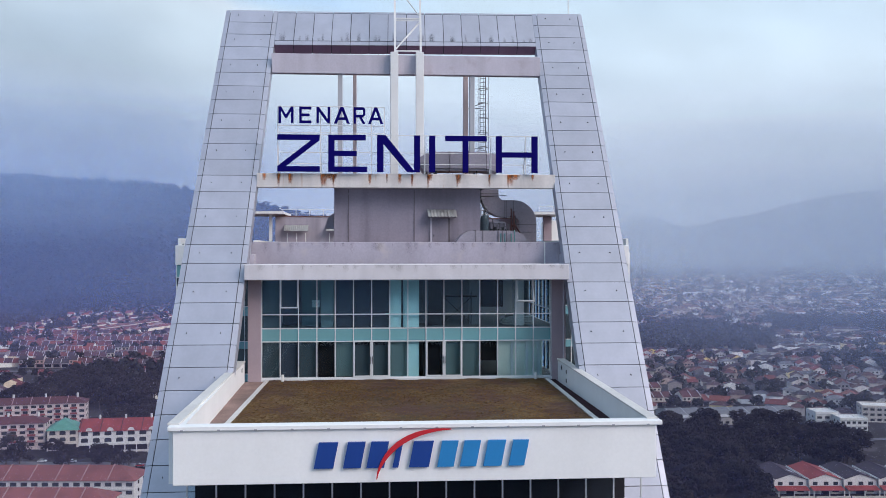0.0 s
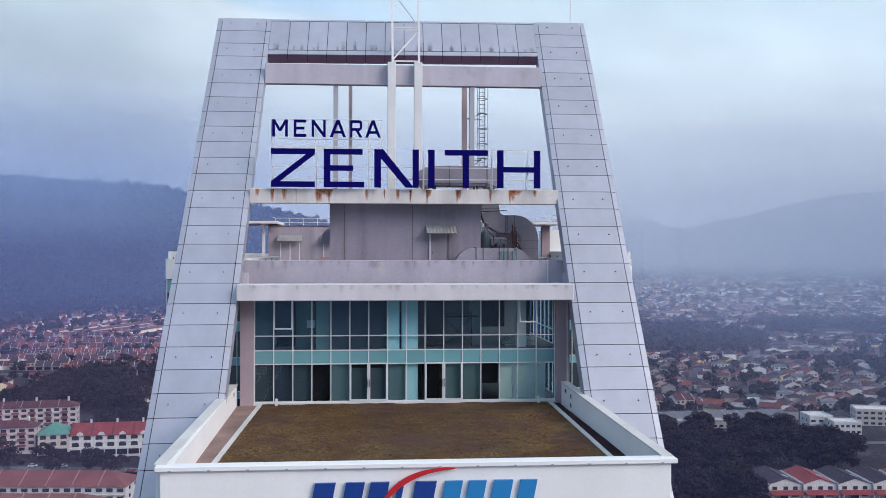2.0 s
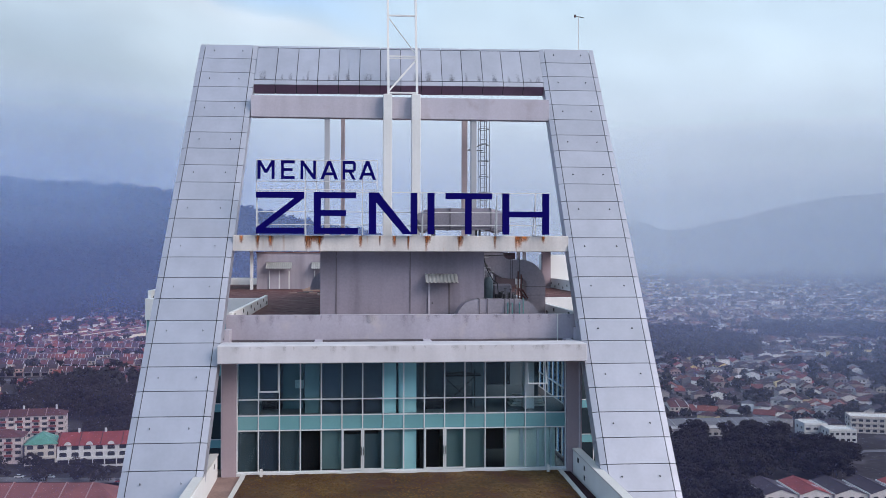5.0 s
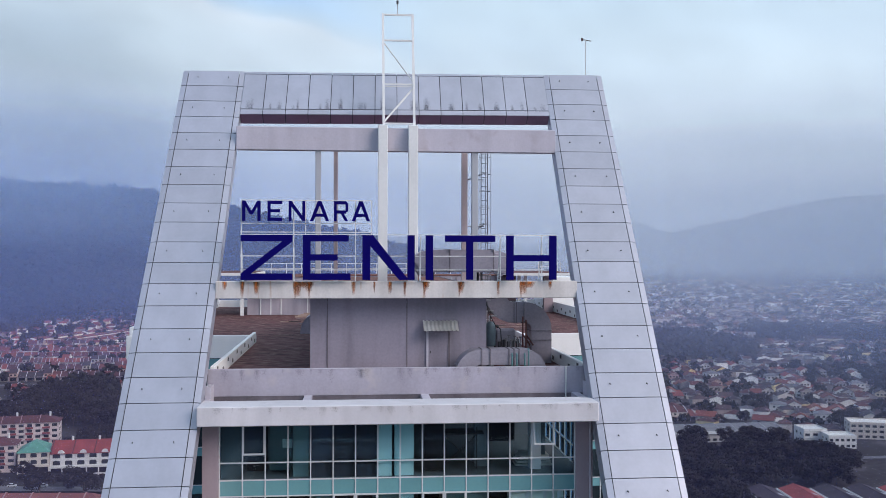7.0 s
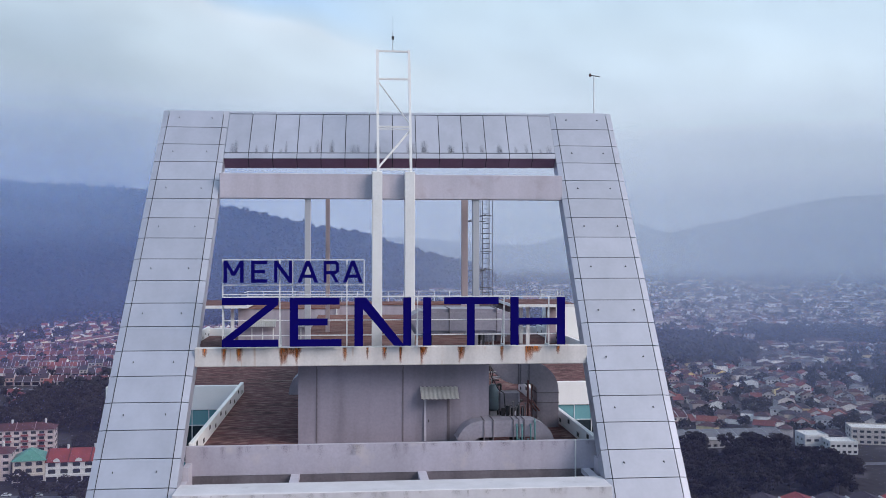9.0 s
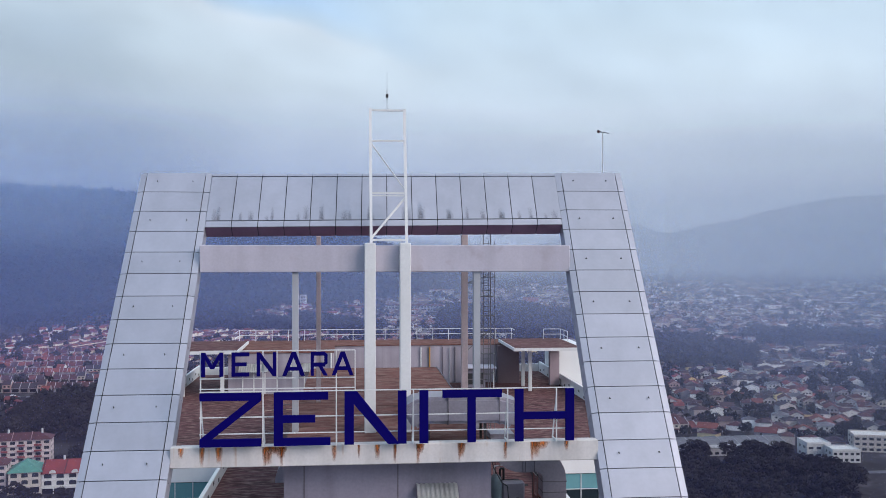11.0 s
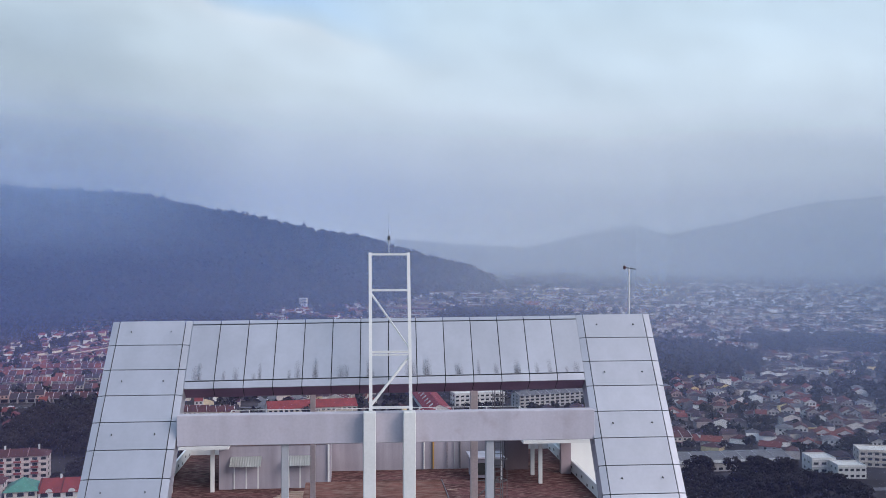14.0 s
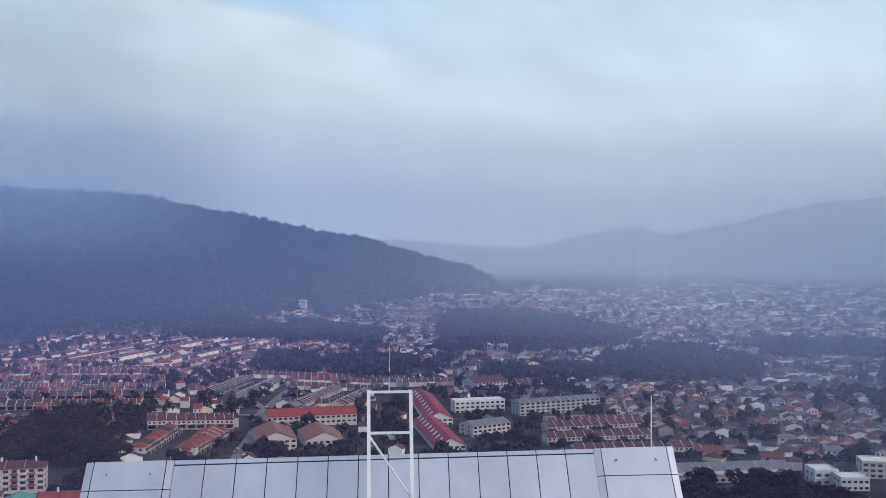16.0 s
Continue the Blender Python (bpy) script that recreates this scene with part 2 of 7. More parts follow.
COLUMN = mat("column_plaster", (0.38, 0.31, 0.35), rough=0.85, vary=0.06, streak=0.08)
ROOF_FLAT = mat("stained_roof_membrane", (0.165, 0.070, 0.060), rough=0.9, spec=0.1, vary=0.45, scale=3.2, stain=(0.25, 0.15, 0.13), stain_at=(0.44, 0.70), stretch=(0.45, 0.9, 1), bump=0.12, grain=7)
ROOF_LOW = mat("wet_roof_membrane", (0.105, 0.042, 0.046), rough=0.85, spec=0.15, vary=0.5, scale=3.6, stain=(0.27, 0.165, 0.15), stain_at=(0.47, 0.70), stretch=(0.4, 0.95, 1), bump=0.12, grain=7)
GRASS = mat("dry_grass", (0.104, 0.058, 0.021), rough=0.95, vary=0.62, scale=0.8, stain=(0.070, 0.028, 0.018), stain_at=(0.43, 0.60), stretch=(0.8, 0.5, 1), bump=0.8, grain=6.5)
DARK_GRAVEL = mat("dark_channel_gravel", (0.042, 0.021, 0.026), rough=0.95, spec=0.1, vary=0.35, bump=0.3, grain=14)
GRAVEL = mat("brown_gravel", (0.26, 0.17, 0.15), rough=0.95, vary=0.32, bump=0.3, grain=14)
KERB = mat("pale_kerb", (0.62, 0.60, 0.58), rough=0.85, vary=0.1)
FRAME = mat("white_aluminium", (0.66, 0.68, 0.70), rough=0.45, vary=0.04)
SPANDREL = mat("teal_spandrel_glass", (0.15, 0.35, 0.385), rough=0.12, vary=0.05, rand=0.08)
GLASS = glass_mat("teal_glass", (0.84, 0.92, 0.93))
DARK_GLASS = mat("dark_tinted_glass", (0.022, 0.035, 0.045), rough=0.08, vary=0.15, rand=0.2)
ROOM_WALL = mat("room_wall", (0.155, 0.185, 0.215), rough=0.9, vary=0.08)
# near-black: the unlit depth of rooms is put into the colour
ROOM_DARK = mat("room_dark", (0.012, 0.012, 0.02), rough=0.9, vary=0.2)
TEAL_BLIND = mat("teal_column_lining", (0.46, 0.74, 0.76), rough=0.5, vary=0.05)
BLIND = mat("navy_roller_blind", (0.030, 0.040, 0.066), rough=0.8, vary=0.06, rand=0.25)
SLATE_BLIND = mat("slate_roller_blind", (0.050, 0.075, 0.095), rough=0.8, vary=0.06, rand=0.2)
PALE_BLIND = mat("grey_green_roller_blind", (0.115, 0.180, 0.190), rough=0.8, vary=0.06, rand=0.1)
# the teal lining again, its shade deeper in the room put into the colour
TEAL_DIM = mat("shaded_teal_lining", (0.13, 0.235, 0.265), rough=0.6, vary=0.08)
PALE_GREEN = mat("pale_green_lit_screen", (0.80, 0.86, 0.78), rough=0.9, vary=0.1, streak=0.2)
STEEL_WHITE = mat("white_steel", (0.74, 0.74, 0.74), rough=0.5, vary=0.06, streak=0.05)
STEEL_GREY = mat("grey_steel_column", (0.40, 0.41, 0.45), rough=0.6, vary=0.08, streak=0.1)
STEEL_BROWN = mat("weathered_steel_column", (0.57, 0.46, 0.47), rough=0.75, vary=0.15, streak=0.3)
DUCT = mat("galvanised_duct", (0.32, 0.295, 0.345), rough=0.45, metal=0.3, vary=0.15, streak=0.15)
DARK = mat("dark_metal", (0.03, 0.03, 0.035), rough=0.6)
NAVY = mat("navy_letter", (0.004, 0.002, 0.11), rough=0.6, vary=0.03, spec=0.04)
CORRUGATED = mat("corrugated_sheet", (0.66, 0.66, 0.65), rough=0.6, metal=0.2, vary=0.1, streak=0.15)
BANK_NAVY = mat("blue_sign_plastic", (0.01, 0.05, 0.26), rough=0.3, vary=0.03)
BANK_BLUE = mat("light_blue_sign_plastic", (0.02, 0.22, 0.52), rough=0.3, vary=0.03)
BANK_RED = mat("red_sign_plastic", (0.55, 0.02, 0.03), rough=0.3, vary=0.03)


# ---- building helpers ----
ORIGIN = {}


def thing(name, label, category, at=(0, 0, 0), group="", kind=""):
    ob = tagged(new(name), label, category, group, kind)
    ob.location = at
    ob.empty_display_size = 0.2
    ORIGIN[ob] = Vector(at)
    return ob


def mesh_of(name, bm, material, origin=(0, 0, 0), smooth=False):
    bmesh.ops.recalc_face_normals(bm, faces=bm.faces)
    bmesh.ops.translate(bm, verts=bm.verts, vec=-Vector(origin))
    me = bpy.data.meshes.new(name)
    bm.to_mesh(me)
    bm.free()
    for m in material if isinstance(material, (list, tuple)) else [material]:
        me.materials.append(m)
    if smooth:
        for p in me.polygons:
            p.use_smooth = True
    return me


def part(name, bm, material, parent, label="", smooth=False):
    o = ORIGIN[parent]
    ob = new(name, mesh_of(name, bm, material, o, smooth))
    ob.parent = parent
    ORIGIN[ob] = o
    if label:
        ob["label"] = label
    return ob


def solo(name, bm, material, label, category, kind="", group="", at=(0, 0, 0), smooth=False):
    ob = new(name, mesh_of(name, bm, material, at, smooth))
    ob.location = at
    ORIGIN[ob] = Vector(at)
    return tagged(ob, label, category, group, kind)


def bmnew():
    return bmesh.new()


def add_box(bm, x0, x1, y0, y1, z0, z1, m=None):
    vs = [bm.verts.new((x, y, z)) for z in (z0, z1) for y in (y0, y1) for x in (x0, x1)]
    for f in ((0, 1, 3, 2), (4, 6, 7, 5), (0, 4, 5, 1), (2, 3, 7, 6), (0, 2, 6, 4), (1, 5, 7, 3)):
        bm.faces.new([vs[i] for i in f])
    if m is not None:
        bmesh.ops.transform(bm, matrix=m, verts=vs)
    return bm


def box(*a, bevel=0.0):
    bm = add_box(bmnew(), *a)
    if bevel:
        bmesh.ops.bevel(bm, geom=bm.edges[:], offset=bevel, segments=1, affect="EDGES")
    return bm


def add_prism(bm, pts, vec):
    """A closed polygon of 3D points, pushed along vec."""
    a = [bm.verts.new(p) for p in pts]
    b = [bm.verts.new(Vector(p) + Vector(vec)) for p in pts]
    k = len(a)
    bm.faces.new(a)
    bm.faces.new(b[::-1])
    for i in range(k):
        bm.faces.new((a[i], b[i], b[(i + 1) % k], a[(i + 1) % k]))
    return bm


def add_bar(bm, p0, p1, w, h=None, sides=4):
    """A straight bar of square or round section between two points."""
    p0, p1 = Vector(p0), Vector(p1)
    d = (p1 - p0)
    q = d.to_track_quat("Z", "Y" if abs(d.normalized().y) < 0.9 else "X").to_matrix().to_4x4()
    q.translation = p0
    h = h or w
    ring = []
    for k in range(sides):
        a = 2 * math.pi * (k + 0.5) / sides
        f = 0.5 / math.cos(math.pi / sides)
        ring.append((math.cos(a) * w * f, math.sin(a) * h * f))
    a = [bm.verts.new(q @ Vector((x, y, 0))) for x, y in ring]
    b = [bm.verts.new(q @ Vector((x, y, d.length))) for x, y in ring]
    bm.faces.new(a[::-1])
    bm.faces.new(b)
    for k in range(sides):
        bm.faces.new((a[k], a[(k + 1) % sides], b[(k + 1) % sides], b[k]))
    return bm


def bars(segs, w, sides=4):
    bm = bmnew()
    for p0, p1 in segs:
        add_bar(bm, p0, p1, w, None, sides)
    return bm


# ---- the leaning portal frame of the tower ----
LEAN_K = 0.79                      # metres back for each metre up
N_UP = Vector((0, LEAN_K, 1)).normalized()
N_OUT = Vector((0, -1, LEAN_K)).normalized()


def on_frame(x, z, out=0.0):
    """A point of the leaning front plane at height z."""
    p = Vector((x + 0.031 * LEAN_K * (z - 134.6), 77 + LEAN_K * (z - 131.3), z))
    return p + N_OUT * out


def slab(bm, x0, x1, z0, z1, o0, o1):
    vs = [bm.verts.new(on_frame(x, z, o)) for o in (o0, o1) for z in (z0, z1) for x in (x0, x1)]
    for f in ((0, 1, 3, 2), (4, 6, 7, 5), (0, 4, 5, 1), (2, 3, 7, 6), (0, 2, 6, 4), (1, 5, 7, 3)):
        bm.faces.new([vs[i] for i in f])
    return bm


def strip(bm, quad, depth=0.05):
    """A plate over four frame points (x, z, out), with thickness."""
    front = [bm.verts.new(on_frame(*q)) for q in quad]
    back = [bm.verts.new(on_frame(q[0], q[1], q[2] - depth)) for q in quad]
    bm.faces.new(front)
    bm.faces.new(back[::-1])
    for i in range(4):
        bm.faces.new((front[i], back[i], back[(i + 1) % 4], front[(i + 1) % 4]))
    return bm


XL, XR = -11.70, 17.62                   # outer edges
XLI, XRI = -7.53, 13.43                  # edges of the opening
EDGE, GAP, THICK, BEVEL = 0.37, 0.023, 0.95, 0.05


def z_head(x):
    """The head of the frame climbs a little to one side."""
    return 134.45 + 0.25 * (x - XL) / (XR - XL)

tower = thing("office_tower", "pale grey clad office tower with leaning portal frame", "tower", (2.8, 70, 0))
def leg(x0, x1, first, pitch, label):
    z_joint = [z_head((x0 + x1) / 2)] + [first - pitch * i - 0.0014 * i * i for i in range(35)]
    core = part("portal_leg", slab(bmnew(), x0 + 0.08, x1 - 0.08, z_joint[-1], z_joint[0] - 0.1, -THICK, -0.16), CLAD_EDGE, tower, label)
    for i in range(len(z_joint) - 1):
        zt, zb = z_joint[i] - 0.018, z_joint[i + 1] + 0.018
        top = [z_head(x) if i == 0 else zt for x in (x0, x0 + EDGE, x1 - EDGE, x1)]
        bm = bmnew()
        strip(bm, [(x0 + EDGE + GAP, zb, 0), (x1 - EDGE - GAP, zb, 0), (x1 - EDGE - GAP, top[2], 0), (x0 + EDGE + GAP, top[1], 0)])
        part("cladding_panel", bm, CLAD, core)
        for xa, xb, ta, tb in ((x0, x0 + EDGE - GAP, top[0], top[1]), (x1, x1 - EDGE + GAP, top[3], top[2])):
            bm = bmnew()
            strip(bm, [(xa, zb, -BEVEL), (xb, zb, 0), (xb, tb, 0), (xa, ta, -BEVEL)])
            s = 1 if xa < xb else -1
            strip_side = [on_frame(xa, zb, -BEVEL), on_frame(xa, ta, -BEVEL), on_frame(xa, ta, -THICK), on_frame(xa, zb, -THICK)]
            add_prism(bm, strip_side, (0.04 * s, 0, 0))
            part("edge_panel", bm, CLAD, core)
        if i % 2 == 0:
            zc = (zt + zb) / 2 + 0.05
            for f in (0.2, 0.8):
                bm = bmnew()
                xc = x0 + EDGE + (x1 - x0 - 2 * EDGE) * f
                add_bar(bm, on_frame(xc, zc, 0.0), on_frame(xc, zc, 0.10), 0.04, None, 6)
                add_bar(bm, on_frame(xc, zc, 0.1), on_frame(xc + 0.02, zc - 0.08, 0.13), 0.035)
                part("anchor_stud", bm, DARK, core, "small dark maintenance anchor")
    return core


leg(XL, XLI, 133.28, 1.178, "leaning clad leg of the portal frame")
leg(XRI, XR, 133.47, 1.190, "leaning clad leg of the portal frame")


def z_foot(x):
    return 131.20 + 0.21 * (x - XLI) / (XRI - XLI)


bm = bmnew()
add_prism(bm, [on_frame(XLI, z_foot(XLI) + 0.05, -0.16), on_frame(XRI, z_foot(XRI) + 0.05, -0.16), on_frame(XRI, z_head(XRI) - 0.08, -0.16), on_frame(XLI, z_head(XLI) - 0.08, -0.16)], N_OUT * (0.16 - THICK))
band = part("portal_head", bm, CLAD_EDGE, tower, "clad head of the portal frame")
NB = 14
for i in range(NB):
    xa, xb = XLI + (XRI - XLI) * i / NB + GAP, XLI + (XRI - XLI) * (i + 1) / NB - GAP
    for name, lo, hi, o0, o1 in (("cladding_panel", (z_foot, 0.345), (z_head, -0.235), 0, 0), ("edge_panel", (z_head, -0.205), (z_head, 0.012), 0, -BEVEL), ("edge_panel", (z_foot, -0.012), (z_foot, 0.315), -BEVEL, 0)):
        bm = bmnew()
        strip(bm, [(xa, lo[0](xa) + lo[1] + 0.012, o0), (xb, lo[0](xb) + lo[1] + 0.012, o0), (xb, hi[0](xb) + hi[1] - 0.012, o1), (xa, hi[0](xa) + hi[1] - 0.012, o1)])
        part(name, bm, CLAD, band)
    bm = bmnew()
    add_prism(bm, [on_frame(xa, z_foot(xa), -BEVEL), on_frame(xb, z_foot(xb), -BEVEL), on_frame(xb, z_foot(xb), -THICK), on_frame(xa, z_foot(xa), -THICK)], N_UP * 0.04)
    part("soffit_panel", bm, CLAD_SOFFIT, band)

# ---- beams between the legs ----
part("upper_beam", box(-7.62, 13.33, 75.1, 75.75, 128.6, 130.12, bevel=0.03), BEAM, tower, "grey-white painted beam below the portal head")
part("sign_beam", box(-7.92, 13.12, 67.9, 68.5, 119.3, 120.3, bevel=0.03), RUSTY, tower, "white beam with rust streaks under the roof sign")
def drip_mat(name, colour, dark, strength, upward=False):
    """A stain that fades towards its sides and towards one end."""
    m = mat(name, colour, rough=0.9, vary=0.35, scale=3, stain=dark, stain_at=(0.5, 0.75), stretch=(2.5, 1, 0.35))
    n, l = m.node_tree.nodes, m.node_tree.links
    co, sep, mx, tr, no, fade, side, low, a, b = (n.new("ShaderNode" + k) for k in ("TexCoord", "SeparateXYZ", "MixShader", "BsdfTransparent", "TexNoise", "Mapping", "Math", "MapRange", "Math", "Math"))
    l.new(co.outputs["Generated"], sep.inputs[0])
    side.operation, a.operation, b.operation = "PINGPONG", "MULTIPLY", "MULTIPLY"
    side.inputs[1].default_value = 0.5
    l.new(sep.outputs["X"], side.inputs[0])
    low.inputs["From Min"].default_value, low.inputs["From Max"].default_value = (0.9, 0.1) if upward else (0.0, 0.8)
    low.inputs["To Max"].default_value = strength
    l.new(sep.outputs["Z"], low.inputs["Value"])
    fade.inputs["Scale"].default_value = (3.0, 1, 0.7)
    l.new(n["Geometry"].outputs["Position"], fade.inputs["Vector"])
    l.new(fade.outputs["Vector"], no.inputs["Vector"])
    no.inputs["Scale"].default_value = 3.0
    l.new(side.outputs[0], a.inputs[0])
    l.new(low.outputs["Result"], a.inputs[1])
    l.new(a.outputs[0], b.inputs[0])
    l.new(no.outputs["Fac"], b.inputs[1])
    b.use_clamp = True
    l.new(b.outputs[0], mx.inputs["Fac"])
    l.new(tr.outputs[0], mx.inputs[1])
    l.new(n["Principled BSDF"].outputs[0], mx.inputs[2])
    l.new(mx.outputs[0], n["Material Output"].inputs["Surface"])
    return m


RUST = drip_mat("rust_drip", (0.50, 0.17, 0.045), (0.25, 0.07, 0.03), 2.9)
SMUDGE = drip_mat("panel_smudge", (0.17, 0.16, 0.19), (0.11, 0.10, 0.12), 0.7, True)
rr = random.Random(4)
for x, w, l_ in ((-6.4, 0.28, 0.95), (-5.6, 0.4, 0.8), (-3.42, 0.26, 1.02), (-3.25, 0.5, 0.9), (-2.6, 0.22, 1.02), (-2.62, 0.6, 0.6), (-2.95, 0.9, 0.4), (-0.05, 0.3, 0.8), (1.15, 0.16, 0.7), (2.05, 0.3, 0.75), (2.9, 0.2, 0.95), (4.05, 0.22, 1.0), (4.15, 0.5, 0.5), (6.1, 0.2, 0.98), (6.2, 0.5, 0.7), (8.4, 0.2, 0.9), (9.75, 0.2, 1.0), (9.95, 0.5, 0.8), (10.2, 0.9, 0.4), (11.5, 0.24, 0.5), (-7.4, 0.3, 0.5)):
    bm = bmnew()
    k = 6
    left = [(x - w / 2 * (1 - 0.5 * i / k) + rr.uniform(-0.03, 0.03), 120.27 - l_ * i / k) for i in range(k + 1)]
    right = [(x + w / 2 * (1 - 0.5 * i / k) + rr.uniform(-0.03, 0.03), 120.27 - l_ * i / k) for i in range(k + 1)]
    add_prism(bm, [(u, 67.896, v) for u, v in left + right[::-1]], (0, 0.001, 0))
    part("rust_drip", bm, RUST, tower, "orange-brown rust drip on the sign beam")
gr = random.Random(21)
for i in range(NB):
    for _ in range(2):
        xa = XLI + (XRI - XLI) * (i + gr.uniform(0.1, 0.7)) / NB
        w, d = gr.uniform(0.2, 0.5), gr.uniform(0.3, 1.1)
        bm = bmnew()
        strip(bm, [(xa, z_foot(xa) + 0.37, 0.004), (xa + w, z_foot(xa) + 0.37, 0.004), (xa + w, z_foot(xa) + 0.37 + d, 0.004), (xa, z_foot(xa) + 0.37 + d, 0.004)], 0.003)
        part("panel_smudge", bm, SMUDGE, band, "grey smudge low on a cladding panel")
part("lower_beam", box(-8.05, 12.95, 62.15, 64.2, 113.0, 114.02, bevel=0.04), PALE_BEAM, tower, "pale painted beam above the glazing")
part("roof_edge_parapet", box(-8.1, 13.25, 66.2, 66.45, 113.95, 115.47, bevel=0.02), PARAPET, tower, "grey-white roof parapet wall")
GREY_DRIP = drip_mat("grey_drip", (0.20, 0.17, 0.185), (0.12, 0.10, 0.11), 0.36)
for x0, x1, y, z, n_, long in ((-7.9, 12.9, 66.193, 115.44, 26, 0.9), (-7.9, 12.8, 62.143, 113.96, 22, 0.5)):
    for i in range(n_):
        xa, w, d = x0 + (x1 - x0) * (i + gr.uniform(0.0, 0.9)) / n_, gr.uniform(0.12, 0.7), long * gr.uniform(0.25, 1.0)
        part("grey_drip", box(xa, min(x1, xa + w), y, y + 0.004, z - d, z), GREY_DRIP, tower, "grey rain streak below the wall's edge")
for x in (-8.0, -2.55, 3.95, 12.6):
    part("cross_beam", box(x - 0.22, x + 0.22, 64.15, 66.25, 113.73, 113.98), BEAM, tower)
# slot surfaces coloured dark to include the shade between the beams
part("slot_floor", box(-8, 13, 64.21, 66.21, 113.08, 113.25), DARK_SLOT_GREY, tower)
part("slot_wall", box(-8.1, 13.25, 66.22, 66.44, 113.26, 113.945), DARK_SLOT_GREY, tower, "dirty grey wall in the slot, its shade in the colour")

# ---- two-storey glazed front behind the terrace ----
GX0, GX1, GY = -7.18, 12.16, 64.4
ROWS_Z = (106.45, 108.85, 109.72, 110.65, 113.05)
PITCH = (GX1 - GX0) / 16
curtain = part("curtain_wall_frame", bmnew(), FRAME, tower, "white aluminium curtain wall grid")
bm = bmnew()
for i in range(17):
    x = GX0 + i * PITCH
    add_box(bm, x - 0.03, x + 0.03, GY - 0.05, GY + 0.08, ROWS_Z[0], ROWS_Z[-1])
for z in ROWS_Z:
    add_box(bm, GX0, GX1, GY - 0.045, GY + 0.075, z - 0.03, z + 0.03)
add_box(bm, GX0 - 0.1, GX1 + 0.1, GY - 0.2, GY + 0.1, ROWS_Z[0] - 0.2, ROWS_Z[0] - 0.03)
bm.to_mesh(curtain.data)
bm.free()
curtain.data.transform(Matrix.Translation(-ORIGIN[tower]))
pane_kinds = {}
for i in range(16):
    for r in range(4):
        w, h = PITCH - 0.07, ROWS_Z[r + 1] - ROWS_Z[r] - 0.07
        key = (r,)
        if i == 14 and r == 3:
            continue
        if key not in pane_kinds:
            pane_kinds[key] = mesh_of("pane", box(-w / 2, w / 2, -0.01, 0.01, -h / 2, h / 2), SPANDREL if r == 1 else GLASS)
        ob = new("spandrel_panel" if r == 1 else "pane", pane_kinds[key])
        ob.parent = curtain
        ob.visible_shadow = r == 1
        ob.location = Vector((GX0 + (i + 0.5) * PITCH, GY + 0.01, (ROWS_Z[r] + ROWS_Z[r + 1]) / 2)) - ORIGIN[tower]


def frame_bm(w, h, t, d=0.08):
    bm = bmnew()
    add_box(bm, -w / 2, -w / 2 + t, -d, 0, -h / 2, h / 2)
    add_box(bm, w / 2 - t, w / 2, -d, 0, -h / 2, h / 2)
    add_box(bm, -w / 2 + t, w / 2 - t, -d, 0, -h / 2, -h / 2 + t)
    add_box(bm, -w / 2 + t, w / 2 - t, -d, 0, h / 2 - t, h / 2)
    return bm


def placed(name, bm, material, parent, at, turn=(0, 0, 0), label=""):
    ob = new(name, mesh_of(name, bm, material))
    ob.parent = parent
    ob.matrix_basis = pose(*(Vector(at) - ORIGIN[parent]), *turn)
    ORIGIN[ob] = ORIGIN[parent]
    if label:
        ob["label"] = label
    return ob


placed("vent_window", frame_bm(PITCH, 1.95, 0.09), FRAME, curtain, (GX0 + 1.5 * PITCH, GY - 0.05, 112.05), label="closed white-framed vent window")
placed("vent_window", frame_bm(PITCH - 0.04, 1.6, 0.08), FRAME, curtain, (GX0 + 14.5 * PITCH, GY - 0.35, 112.22), (-22, 0, 0), "white-framed vent window pushed open")
placed("pane", box(-0.5, 0.5, -0.03, -0.01, -0.72, 0.72), GLASS, curtain, (GX0 + 14.5 * PITCH, GY - 0.35, 112.22), (-22, 0, 0))
for c in (6, 10):
    for s in (-0.5, 0.5):
        d = placed("door", frame_bm(PITCH - 0.03, 2.42, 0.085), FRAME, curtain, (GX0 + (c + s) * PITCH, GY - 0.05, 107.7), label="white-framed glazed terrace door")
        placed("door_handle", box(-0.02, 0.02, -0.09, -0.05, -0.25, 0.25), DARK, curtain, (GX0 + (c + s * 0.1) * PITCH, GY - 0.1, 107.6))
for x0, x1 in ((-8.05, GX0 - 0.03), (GX1 + 0.03, 13.1)):
    part("corner_column", box(x0, x1, 64.1, 65.0, 105.5, 113.6), COLUMN, tower, "pinkish grey plastered column")

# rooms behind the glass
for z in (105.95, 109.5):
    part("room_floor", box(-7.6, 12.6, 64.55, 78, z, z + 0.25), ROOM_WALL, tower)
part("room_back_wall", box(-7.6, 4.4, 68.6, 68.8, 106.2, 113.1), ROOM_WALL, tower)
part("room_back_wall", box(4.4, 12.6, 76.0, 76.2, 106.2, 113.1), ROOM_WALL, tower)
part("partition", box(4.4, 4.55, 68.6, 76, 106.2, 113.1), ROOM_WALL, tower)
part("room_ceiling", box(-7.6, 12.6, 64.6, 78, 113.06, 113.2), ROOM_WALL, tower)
for x in (1.55, 2.75):
    part("lined_column", box(x - 0.55, x + 0.5, 64.7, 65.5, 106.2, 113.05), TEAL_BLIND, tower, "pale teal lined column behind the glass")
